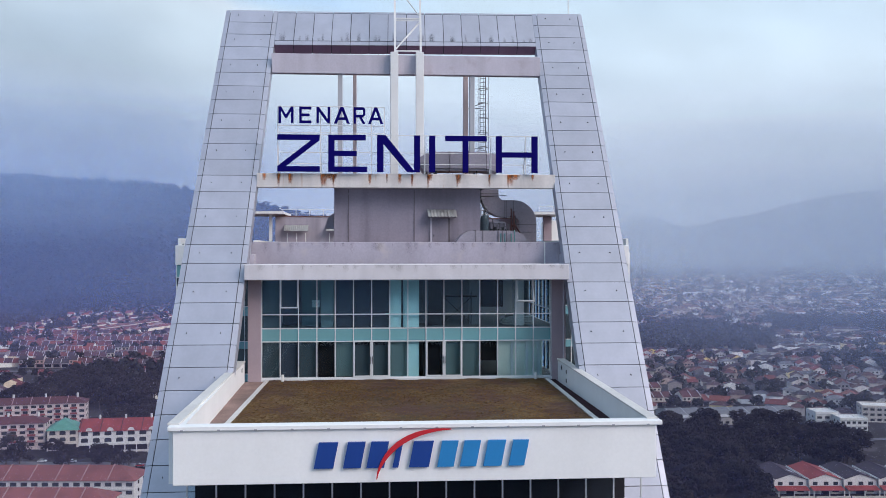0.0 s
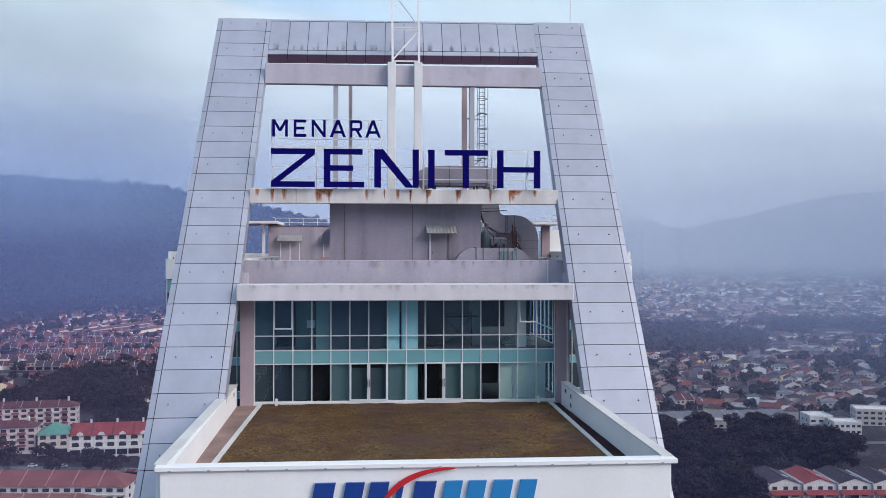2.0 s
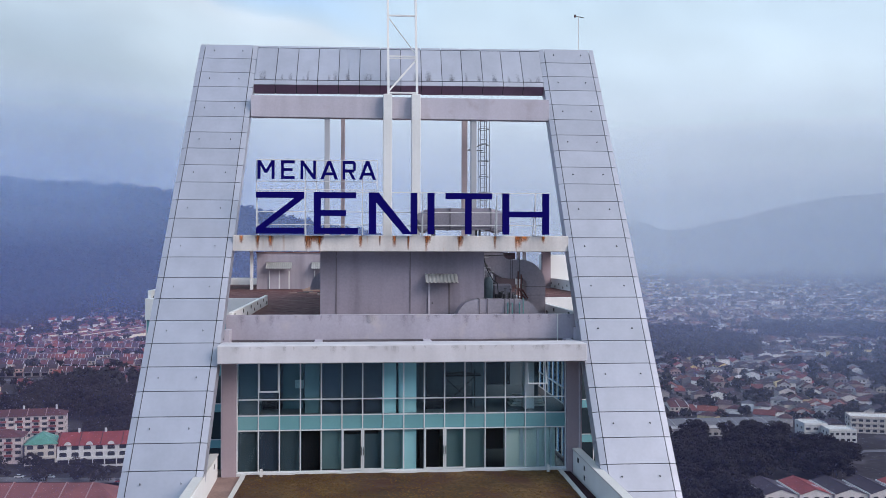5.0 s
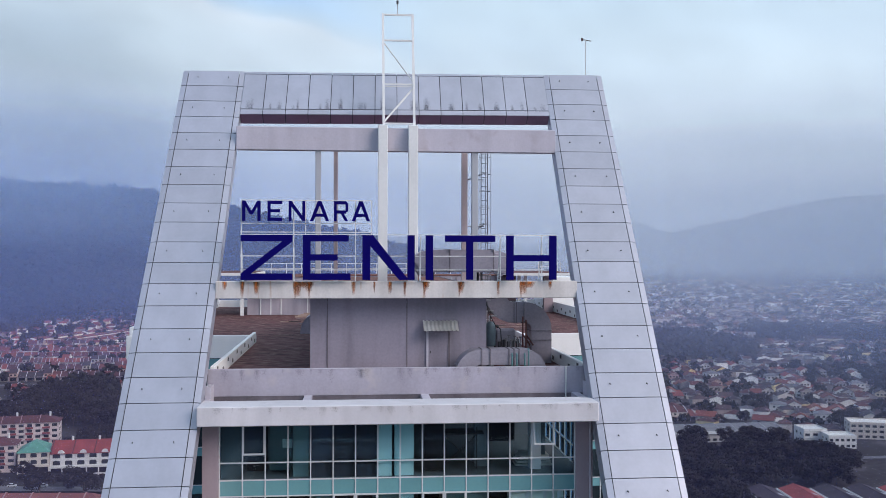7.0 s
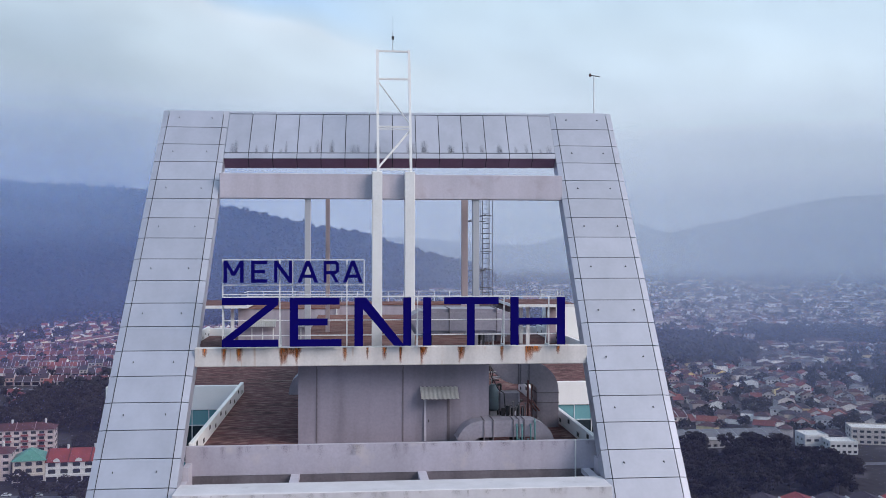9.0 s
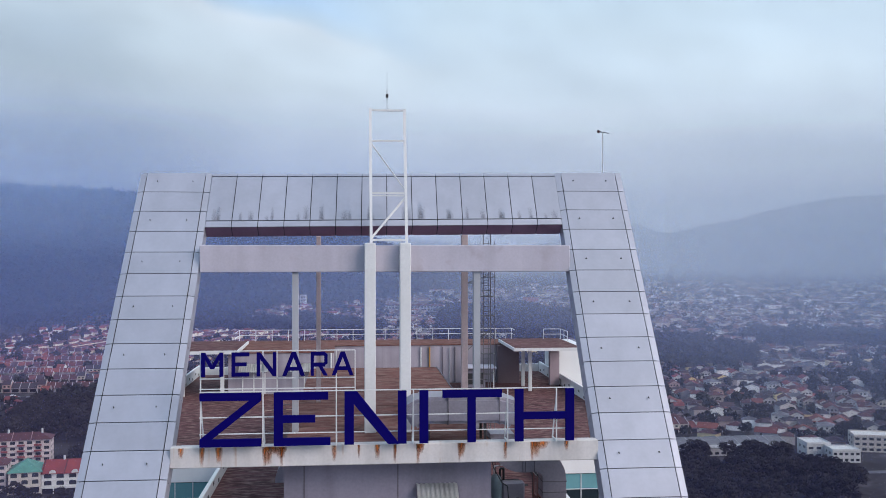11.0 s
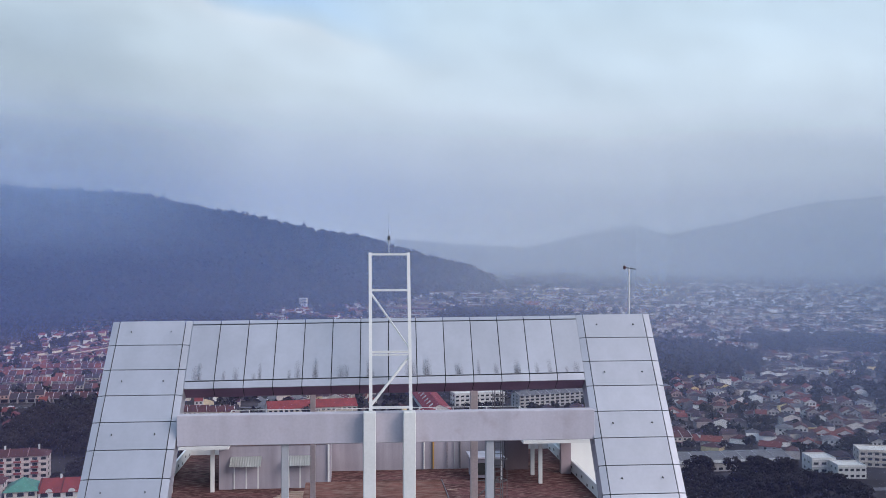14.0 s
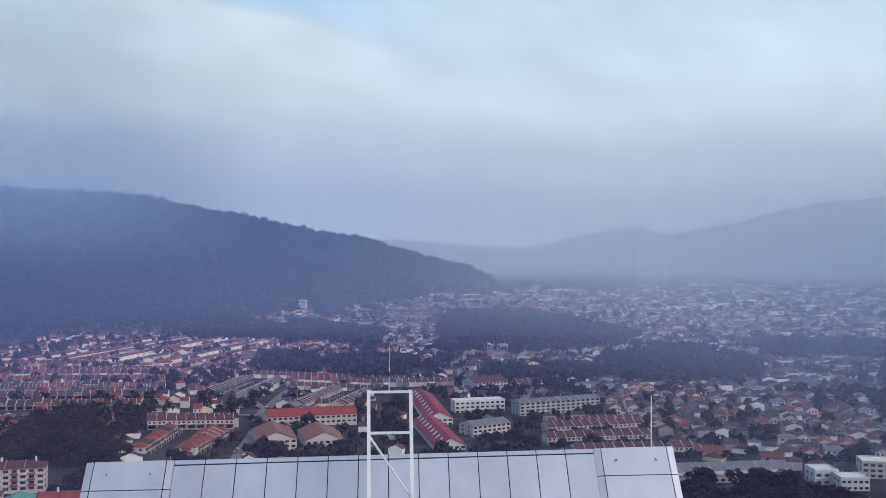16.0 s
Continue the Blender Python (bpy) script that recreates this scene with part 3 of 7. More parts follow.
for m_, lab, spots in ((BLIND, "dark navy roller blind behind the pane", ((1, 0), (4, 3), (5, 3), (6, 3), (4, 2), (5, 2), (6, 2), (1, 3))),
                       (SLATE_BLIND, "slate roller blind behind the pane", ((0, 0), (2, 0), (5, 0), (6, 0), (0, 3), (0, 2))),
                       (PALE_BLIND, "grey-green roller blind behind the pane", ((4, 0), (7, 0), (10, 0), (11, 0)))):
    for i, r in spots:
        x = GX0 + i * PITCH
        part("roller_blind", box(x + 0.05, x + PITCH - 0.05, 64.62, 64.64, ROWS_Z[r] + 0.05, ROWS_Z[r + 1] - 0.05), m_, tower, lab)
part("lined_column", box(GX0 + 3.2 * PITCH, GX0 + 3.9 * PITCH, 64.9, 65.6, 109.75, 113.05), TEAL_DIM, tower, "teal lined column behind the glass, darkened for depth")
part("lined_wall", box(GX0 + 2.05 * PITCH, GX0 + 3.05 * PITCH, 66.55, 66.7, 109.75, 113.05), TEAL_DIM, tower)
for x, z in ((-4.3, 109.75), (-3.4, 106.2), (7.2, 109.75), (9.3, 106.2), (10.6, 109.75), (5.6, 106.2)):
    part("room_column", box(x - 0.35, x + 0.35, 66.6, 67.3, z, z + 3.3), ROOM_WALL, tower)
# near-black sheets stand for open doors and unlit room depth
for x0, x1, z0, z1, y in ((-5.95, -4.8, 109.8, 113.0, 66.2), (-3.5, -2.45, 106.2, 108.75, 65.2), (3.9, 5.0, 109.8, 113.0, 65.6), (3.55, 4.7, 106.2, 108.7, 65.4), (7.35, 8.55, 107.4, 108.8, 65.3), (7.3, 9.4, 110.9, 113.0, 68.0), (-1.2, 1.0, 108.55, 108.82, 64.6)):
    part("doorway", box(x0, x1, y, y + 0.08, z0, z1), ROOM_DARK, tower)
# added screen: the sunlit room's brightness is put into its pale colour
part("pale_screen", box(8.58, 11.6, 64.74, 64.78, 106.2, 108.95), PALE_GREEN, tower, "pale green screen standing in for the sunlit room")
for x in (9.55, 10.55, 11.35):
    part("pale_post", box(x - 0.08, x + 0.08, 64.64, 64.73, 106.2, 108.95), WHITE, tower)
part("pale_post", box(8.6, 11.25, 64.66, 64.73, 106.2, 106.45), KERB, tower)
part("window_wall", box(9.9, 10.5, 65.6, 66.4, 109.75, 113.0), WHITE, tower)
part("wall_notice", box(-4.0, -3.45, 66.5, 66.55, 111.0, 111.5), TEAL_BLIND, tower)
scaf = thing("scaffold_tower", "dark steel scaffold tower standing inside the upper room", "scaffold", (5.9, 66.6, 109.75))
for x in (5.0, 6.9):
    for y in (66.0, 67.2):
        part("standard", bars([((x, y, 109.75), (x, y, 112.1))], 0.06), DARK, scaf)
part("brace", bars([((5.0, 66.0, 109.9), (6.9, 66.0, 111.7))], 0.045), DARK, scaf)
part("brace", bars([((6.9, 66.0, 109.9), (5.0, 66.0, 111.7))], 0.045), DARK, scaf)
part("deck", box(4.7, 7.3, 65.9, 67.3, 111.7, 111.8), DARK, scaf)
pallet = thing("stacked_boards", "stack of pale boards on the room floor", "boards", (10.3, 67.0, 109.75))
for k in range(4):
    part("board", box(9.2 + 0.1 * k, 11.3 - 0.05 * k, 66.4, 67.8, 109.76 + 0.16 * k, 109.88 + 0.16 * k), KERB, pallet)
# glazed sides of the two storeys
for x in (-7.75, 12.75):
    sg = part("side_glazing_frame", bars([((x, 65.0 + 1.5 * i, 106.2), (x, 65.0 + 1.5 * i, 113.0)) for i in range(9)] + [((x, 65.0, z), (x, 77.0, z)) for z in (106.3, 108.9, 109.7, 110.7, 113.0)], 0.07), FRAME, tower)
    for i in range(8):
        part("pane", box(x - 0.01, x + 0.01, 65.06 + 1.5 * i, 66.44 + 1.5 * i, 109.75, 112.95), GLASS, sg).visible_shadow = False
        part("pane", box(x - 0.01, x + 0.01, 65.06 + 1.5 * i, 66.44 + 1.5 * i, 106.35, 108.85), GLASS, sg).visible_shadow = False
        part("spandrel_panel", box(x - 0.012, x + 0.012, 65.06 + 1.5 * i, 66.44 + 1.5 * i, 108.93, 109.67), SPANDREL, sg)

# ---- grassed terrace in front of the glazing ----
TX0, TX1, TY = -8.4, 12.57, 41.7
SKEW = -0.42                       # the planted bed lies a little askew on the terrace
part("terrace_slab", box(TX0 + 0.3, TX1 - 0.1, 42.0, 64.3, 104.95, 106.1), BEAM, tower)
part("terrace_fascia", box(TX0, TX1, TY, TY + 0.35, 104.92, 107.25, bevel=0.02), WHITE, tower, "plain white fascia wall of the terrace")
coping = part("coping", box(TX0 - 0.2, TX1 + 0.25, TY - 0.14, TY + 0.55, 107.25, 107.46, bevel=0.03), WHITE, tower, "projecting white coping with small brackets")
for i in range(14):
    x = TX0 + 0.4 + i * (TX1 - TX0 - 0.8) / 13
    part("bracket", box(x - 0.06, x + 0.06, TY - 0.17, TY - 0.12, 107.26, 107.32), STEEL_GREY, coping, "small grey fixing hook")
for s, x0, x1 in ((-1, -8.62, -8.25), (1, 12.3, 12.67)):
    bm = bmnew()
    add_prism(bm, [(x0, 42.0, 104.95), (x1, 42.0, 104.95), (x1, 42.0, 107.45), (x0, 42.0, 107.45)], (0.25 * (s > 0), 22.0, 0.12))
    if s < 0:      # the wall is thicker at the front
        for v in bm.verts:
            if v.co.y < 50 and v.co.x > x1 - 0.1:
                v.co.x += 0.28
    wall = part("terrace_side_wall", bm, WHITE, tower, "white plastered side wall of the terrace")
    bm = bmnew()
    add_prism(bm, [(x0 - 0.06, 42.0, 107.45), (x1 + 0.06, 42.0, 107.45), (x1 + 0.06, 42.0, 107.53), (x0 - 0.06, 42.0, 107.53)], (0.25 * (s > 0), 22.0, 0.12))
    part("wall_cap", bm, KERB, wall)
    xi = x1 if s < 0 else x0 + 0.24
    for y, z in ((61.0, 107.1), (62.6, 107.2), (61.0, 106.55)):
        part("scupper", box(xi - 0.03, xi + 0.03, y - 0.16, y + 0.16, z - 0.13, z + 0.13), DARK, wall, "dark drainage hole")
part("gravel_margin", box(-8.25, -6.9, 42.3, 64.2, 106.1, 106.24), GRAVEL, tower, "brown gravel strip beside the wall")
part("gravel_margin", box(11.2, 12.4, 42.3, 64.2, 106.1, 106.24), DARK_GRAVEL, tower, "dark gravel channel")
for x0 in (-6.92, 11.66):
    bm = bmnew()
    add_prism(bm, [(x0 + SKEW, 42.3, 106.1), (x0 + SKEW + 0.26, 42.3, 106.1), (x0 + SKEW + 0.26, 42.3, 106.36), (x0 + SKEW, 42.3, 106.36)], (-SKEW, 21.9, 0))
    part("kerb", bm, KERB, tower, "pale concrete kerb")
bm = bmnew()
NX, NY = 60, 70
grid = [[bm.verts.new((-6.66 + SKEW * (1 - j / NY) + 18.32 * i / NX, 42.3 + 21.9 * j / NY, 106.31 + 0.05 * noise.noise((i * 0.35, j * 0.35, 0)))) for i in range(NX + 1)] for j in range(NY + 1)]
for j in range(NY):
    for i in range(NX):
        bm.faces.new((grid[j][i], grid[j][i + 1], grid[j + 1][i + 1], grid[j + 1][i]))
lawn = solo("lawn", bm, GRASS, "dry olive-brown grass on the terrace roof", "grass", "structure")
TUFT = mat("grass_tuft", None, rough=0.95, vary=0.3, scale=0.8, palette=[(0.145, 0.086, 0.030), (0.135, 0.077, 0.030), (0.165, 0.10, 0.036), (0.125, 0.064, 0.028), (0.15, 0.094, 0.031), (0.148, 0.078, 0.032), (0.115, 0.056, 0.027)], island=True, spec=0.1)
tr_ = np.random.RandomState(3)
tv, tf = [], []
for _ in range(42000):
    x, y = tr_.uniform(-6.6, 11.6), tr_.uniform(42.35, 64.1)
    worn = noise.noise((x * 0.28, y * 0.2, 4)) + 0.25 * noise.noise((x * 1.1, y * 1.1, 9))
    worn += 0.16 * max(-1, min(1, (x - 1) / 6))      # the far side of the bed is the barer one
    if tr_.rand() < 0.42 + 0.9 * worn:
        continue
    a, h, w = tr_.uniform(0, 6.28), tr_.uniform(0.012, 0.034), tr_.uniform(0.03, 0.09)
    z = 106.308 + 0.05 * noise.noise(((x + 6.66) / 18.32 * 21, (y - 42.3) / 21.9 * 24.5, 0))
    k = len(tv)
    x += SKEW * (1 - (y - 42.3) / 21.9)
    tv += [(x - w * math.cos(a), y - w * math.sin(a), z), (x + w * math.cos(a), y + w * math.sin(a), z), (x - 0.14 * math.sin(a) * tr_.choice([-1, 1]), y + 0.14 * math.cos(a), z + h)]
    tf.append((k, k + 1, k + 2))
me = bpy.data.meshes.new("grass_tufts")
me.from_pydata(tv, [], tf)
me.materials.append(TUFT)
tagged(new("grass_tufts", me), "dry brown and olive grass tufts on the terrace", "grass", kind="stuff")
for x in (-5.75, 11.0):
    solo("vent_pipe", box(x - 0.08, x + 0.08, 63.7, 63.86, 106.3, 106.75, bevel=0.02), STEEL_WHITE, "short white vent pipe in the grass", "pipe", at=(x, 63.78, 106.3))

# floor below the terrace
low = part("curtain_wall_frame", bars([((TX0 + 0.1 + i * 1.31, 44.4, 101), (TX0 + 0.1 + i * 1.31, 44.4, 104.95)) for i in range(17)]
                                     + [((TX0, 44.4, z), (TX1 - 0.4, 44.4, z)) for z in (101.6, 104.9)], 0.07), FRAME, tower)
for i in range(15):
    x = TX0 + 0.1 + i * 1.31
    part("pane", box(x + 0.05, x + 1.26, 44.39, 44.41, 101.65, 104.87), GLASS, low)
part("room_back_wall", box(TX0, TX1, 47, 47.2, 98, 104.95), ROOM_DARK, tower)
part("tower_shaft", box(-8.0, 12.3, 44.9, 100, 0, 101.6), BEAM, tower, "lower shaft of the tower")

# ---- shoulders and main roof ----
for x0, x1 in ((-8.05, -7.75), (13.05, 13.35)):
    part("side_wall", box(x0, x1, 77.2, 90, 101, 114.65), BEAM, tower)
    part("side_band", box(x0, x1, 65.05, 77.2, 113.2, 114.65), BEAM, tower)
    part("side_band", box(x0, x1, 65.05, 77.2, 101, 106.15), BEAM, tower)
for x0, x1 in ((-17.8, -7.75), (13.35, 24.4)):
    part("shoulder_parapet", box(x0, x1, 89.6, 90, 113.55, 115.35, bevel=0.03), WHITE, tower, "white parapet over teal glazing")
    sh = part("shoulder_glazing", box(x0 + 0.1, x1 - 0.1, 89.75, 89.95, 101, 113.55), DARK_GLASS, tower, "dark tinted glass side facade")
    for z0, z1 in ((102.8, 103.5), (105.8, 106.5), (108.85, 109.7), (112.4, 113.5)):
        part("spandrel_panel", box(x0 + 0.12, x1 - 0.12, 89.735, 89.75, z0, z1), SPANDREL, sh, "teal glass band")
    n = 8
    for i in range(n + 1):
        x = x0 + 0.1 + (x1 - x0 - 0.2) * i / n
        part("mullion", box(x - 0.03, x + 0.03, 89.68, 89.75, 101, 113.55), FRAME, sh)
    for z in (103.5, 106.5, 109.7, 112.4):
        part("transom", box(x0 + 0.1, x1 - 0.1, 89.69, 89.75, z - 0.03, z + 0.03), FRAME, sh)
part("body_wall", box(-17.8, -17.4, 90.05, 140, 0, 114.68), WHITE, tower)
part("body_wall", box(24.2, 24.6, 90.05, 140, 0, 114.68), WHITE, tower)
part("body_wall", box(-17.39, 24.19, 139.6, 140, 0, 115.7), WHITE, tower)
part("main_roof", box(-7.75, 13.05, 66.45, 90, 114.5, 114.8), ROOF_LOW, tower, "rain-stained brown flat roof")
part("main_roof", box(-17.4, 24.2, 89.99, 139.6, 114.5, 114.79), ROOF_LOW, tower, "rain-stained brown flat roof")
for x0, y0, y1 in ((-7.98, 66.46, 89.58), (13.08, 66.46, 89.58), (24.2, 90.02, 139.58), (-17.65, 90.02, 139.58)):
    pw = part("parapet", box(x0, x0 + 0.25, y0, y1, 114.7, 116.0 if y1 > 100 else 115.6, bevel=0.02), WHITE, tower, "white parapet with drainage holes")
    k = int((y1 - y0) / 2.2)
    for i in range(k):
        y = y0 + (i + 0.5) * (y1 - y0) / k
        z = 115.05 if i % 2 else 115.36
        for xs in (x0 - 0.01, x0 + 0.2):
            part("scupper", box(xs, xs + 0.06, y - 0.24, y + 0.24, z - 0.12, z + 0.12), DARK, pw, "dark drainage hole")

# ---- penthouse block under the sign ----
PX0, PX1, PY0, PY1, PZ = -2.62, 7.97, 69.8, 105.0, 119.6
pent = thing("penthouse", "grey plastered plant room with a stained flat roof", "plant room", (2.7, 87, 114.8))
part("wall", box(PX0, PX1, PY0, PY1, 114.8, PZ - 0.12), GREY_WALL, pent, "grey streaked plaster walls")
part("roof", box(PX0 - 0.1, PX1 + 0.25, PY0 - 0.1, PY1, PZ - 0.12, PZ), ROOF_FLAT, pent, "brown stained roof membrane")
part("roof_edge", box(PX1 + 0.26, PX1 + 0.33, PY0 - 0.1, PY1, PZ - 0.2, PZ + 0.05), DARK_SLOT_GREY, pent, "dark roof edge flashing")
for x in (-1.6, 3.15):
    part("joint_strip", box(x - 0.03, x + 0.03, PY0 - 0.03, PY0, 114.8, PZ - 0.3), DARK_SLOT_GREY, pent)
part("recess_lintel", box(-1.6, 3.15, PY0 - 0.06, PY0, 118.9, 119.05), GREY_WALL, pent)
door = part("door", box(4.45, 5.62, PY0 - 0.06, PY0, 114.85, 117.15, bevel=0.01), GREY_WALL, pent, "grey service door")
# the right post gets a darker grey for its shadowed edge
part("door_frame", box(5.62, 5.75, PY0 - 0.09, PY0, 114.85, 117.25), DARK_SLOT_GREY, door)
part("door_frame", box(4.32, 4.45, PY0 - 0.09, PY0, 114.85, 117.25), BEAM, door)
part("handle", box(4.55, 4.6, PY0 - 0.12, PY0 - 0.06, 115.9, 116.05), DARK, door)


def awning(x0, x1, y, ztop, drop, out, parent):
    """A corrugated sheet that slopes out from a wall, on two brackets."""
    bm = bmnew()
    n = int((x1 - x0) / 0.06)
    top, bot = [], []
    for i in range(n + 1):
        x = x0 + (x1 - x0) * i / n
        h = 0.035 if i % 4 < 2 else 0.0
        top.append(bm.verts.new((x, y, ztop + h)))
        bot.append(bm.verts.new((x, y - out, ztop - drop + h)))
    for i in range(n):
        bm.faces.new((top[i], top[i + 1], bot[i + 1], bot[i]))
    bmesh.ops.solidify(bm, geom=bm.faces[:], thickness=0.015)
    a = part("awning", bm, CORRUGATED, parent, "pale corrugated metal awning")
    part("bracket", bars([((x, y, ztop - drop), (x, y - out * 0.9, ztop - drop)) for x in (x0 + 0.1, x1 - 0.1)], 0.05), DARK, a)
    return a


awning(4.1, 6.2, PY0 - 0.02, 117.85, 0.55, 0.95, pent)
bm = bmnew()
add_prism(bm, [(PX0 - 0.02, 76, 116.6)] + [(PX0 - 0.02 - 0.9 * math.sin(a), 76, 116.6 + 1.25 * math.cos(a)) for a in [i * math.pi / 14 for i in range(8)]], (0, 1.6, 0))
part("vent_hood", bm, DUCT, pent, "dark quarter-round vent hood")

# ---- ducts and plant beside and on the penthouse ----


def sweep(pts, w, h, y):
    """A rectangular duct whose centre line runs in a plane of constant y, with seams as raised ribs."""
    bm = bmnew()
    rings, k = [], len(pts)
    for i, (x, z) in enumerate(pts):
        a, b = pts[max(i - 1, 0)], pts[min(i + 1, k - 1)]
        t = Vector((b[0] - a[0], b[1] - a[1])).normalized()
        nx, nz = -t.y, t.x
        rings.append([bm.verts.new((x + s * nx * w / 2, y + q * h / 2, z + s * nz * w / 2)) for s, q in ((-1, -1), (1, -1), (1, 1), (-1, 1))])
    for a, b in zip(rings, rings[1:]):
        for j in range(4):
            bm.faces.new((a[j], a[(j + 1) % 4], b[(j + 1) % 4], b[j]))
    bm.faces.new(rings[0][::-1])
    bm.faces.new(rings[-1])
    return bm


def arc(cx, cz, r, a0, a1, n=8):
    return [(cx + r * math.cos(radians(a0 + (a1 - a0) * i / n)), cz + r * math.sin(radians(a0 + (a1 - a0) * i / n))) for i in range(n + 1)]


duct = thing("exhaust_duct", "large grey galvanised S-shaped exhaust duct on the roof", "duct", (11.6, 74.3, 114.8))
path = [(9.15, 119.6), (9.15, 119.3)] + arc(10.25, 119.2, 1.1, 180, 270) + [(10.7, 118.1)] + arc(11.0, 117.0, 1.1, 90, 0) + [(12.1, 116.0), (12.1, 114.8)]
part("trunk", sweep(path, 1.32, 1.5, 74.3), DUCT, duct)
for (x, z), (nx, nz) in (((10.3, 118.1), (0, 1)), ((10.45, 118.1), (0, 1)), ((10.95, 118.1), (0, 1)), ((12.1, 116.9), (1, 0)), ((12.1, 116.3), (1, 0)), ((9.15, 119.25), (1, 0))):
    bm = box(x - 0.69, x + 0.69, 73.5, 75.1, z - 0.018, z + 0.018) if nx else box(x - 0.018, x + 0.018, 73.5, 75.1, z - 0.69, z + 0.69)
    part("seam", bm, DARK_SLOT_GREY, duct)
low_duct = thing("low_duct", "low humped grey duct behind the parapet", "duct", (9.0, 68.2, 114.8))
part("trunk", sweep([(6.2, 115.0)] + arc(7.3, 114.9, 0.95, 165, 90, 6) + [(9.8, 115.85)] + arc(9.9, 114.95, 0.9, 80, 10, 6), 0.9, 1.3, 68.3), DUCT, low_duct)
for x in (7.4, 7.9, 9.0, 9.3, 9.6):
    part("seam", box(x - 0.03, x + 0.03, 67.6, 69.0, 115.0, 116.34), DARK_SLOT_GREY, low_duct)
top_duct = thing("roof_duct", "grey rounded duct lying on the penthouse roof", "duct", (6.5, 71.7, PZ))
bm = sweep([(3.7, 121.0), (4.4, 121.45), (8.6, 121.45), (9.5, 121.1)], 1.4, 2.6, 71.7)
bmesh.ops.bevel(bm, geom=bm.edges[:], offset=0.18, segments=2, affect="EDGES")
part("trunk", bm, DUCT, top_duct)
for x in (4.5, 5.8, 7.2, 8.5):
    part("seam", box(x - 0.025, x + 0.025, 70.37, 73.03, 120.72, 122.18), DARK_SLOT_GREY, top_duct)
for x in (4.8, 7.8):
    for y in (70.8, 72.6):
        part("support", bars([((x, y, PZ), (x, y, 120.9))], 0.12), DARK, top_duct)
pump = thing("pump_set", "dark pumps and pipes beside the duct", "pump", (9.6, 77.5, 114.8))
bm = bmnew()
for x, z, r in ((9.0, 115.6, 0.45), (10.1, 115.5, 0.4)):
    add_bar(bm, (x, 76.8, z), (x, 78.4, z), r * 2, None, 12)
part("motor", bm, DUCT, pump, smooth=False)
part("pipe", bars([((8.6, 76.6, 114.8), (8.6, 76.6, 117.4)), ((9.5, 76.6, 114.8), (9.5, 76.6, 117.0)), ((9.7, 76.6, 114.8), (9.7, 76.6, 117.0)), ((8.6, 76.6, 116.3), (10.6, 76.6, 116.3)), ((9.5, 76.6, 117.0), (9.7, 76.6, 117.0)), ((8.2, 76.6, 115.9), (11.2, 77.0, 115.9))], 0.13, 6), DARK, pump)
for x, z1 in ((8.25, 118.9), (8.42, 118.2), (8.62, 117.9)):
    part("riser_pipe", bars([((x, 73.2, 114.8), (x, 73.2, z1)), ((x, 73.2, z1), (x + 0.5, 73.4, z1))], 0.07, 6), STEEL_GREY, pump)
for k in range(5):
    x = 8.9 + 0.28 * k
    part("valve_body", bars([((x, 70.6, 115.9), (x, 70.6, 116.5 + 0.12 * (k % 2)))], 0.2, 8), DARK, pump)
for x, z in ((10.0, 116.0), (10.28, 116.0), (10.75, 116.0), (10.98, 116.2)):
    part("hose", bars([((x - 0.85, 67.4, 114.8), (x - 0.85, 67.4, z)), ((x - 0.85, 67.4, z), (x - 0.8, 67.8, z + 0.12))], 0.075, 6), TEAL_PIPE, pump, "teal painted pipe")
ring = [(9.5 + 0.25 * math.cos(a), 67.35, 115.35 + 0.3 * math.sin(a)) for a in [math.pi + i * math.pi / 8 for i in range(9)]]
part("hose", bars(list(zip(ring, ring[1:])), 0.08, 6), TEAL_PIPE, pump, "curved teal hose")
for x, y in ((10.7, 72.6), (10.95, 72.6)):
    part("stand_pipe", bars([((x, y, 115.2), (x, y, 117.5)), ((x, y, 117.5), (x, y + 0.6, 117.5))], 0.09, 6), DARK, pump)
part("cable", bars([((8.1, 73.4, 119.2), (8.7, 73.3, 118.2)), ((8.7, 73.3, 118.2), (8.75, 73.3, 115.6)), ((8.1, 73.4, 119.0), (10.4, 73.4, 119.1))], 0.05, 5), DARK, pump)
part("base", box(8.3, 11.0, 76.4, 78.7, 114.8, 115.05), BEAM, pump)
fan = thing("fan_motor", "blue-grey bottle-shaped fan motor beside the penthouse wall", "motor", (8.62, 72.6, 114.8))
FAN_BLUE = mat("blue_grey_motor_paint", (0.12, 0.17, 0.20), rough=0.4, metal=0.2, vary=0.15)
bm = bmnew()
prof_ = [(0.0, 117.62), (0.16, 117.58), (0.28, 117.45), (0.34, 117.2), (0.34, 116.2), (0.30, 116.05), (0.0, 116.0)]
rings_ = [[bm.verts.new((8.62 + r_ * math.cos(a), 72.6 + r_ * math.sin(a), z_)) for a in [k * math.pi / 8 for k in range(16)]] for r_, z_ in prof_[1:-1]]
for ra, rb in zip(rings_, rings_[1:]):
    for k in range(16):
        bm.faces.new((ra[k], ra[(k + 1) % 16], rb[(k + 1) % 16], rb[k]))
bm.faces.new(rings_[0])
bm.faces.new(rings_[-1][::-1])
part("casing", bm, FAN_BLUE, fan, smooth=True)
for k in range(5):
    part("cooling_rib", box(8.26, 8.98, 72.58, 72.62, 116.3 + 0.18 * k, 116.34 + 0.18 * k), DARK_STEEL, fan)
part("stand", box(8.42, 8.82, 72.4, 72.8, 114.8, 116.02), STEEL_GREY, fan)
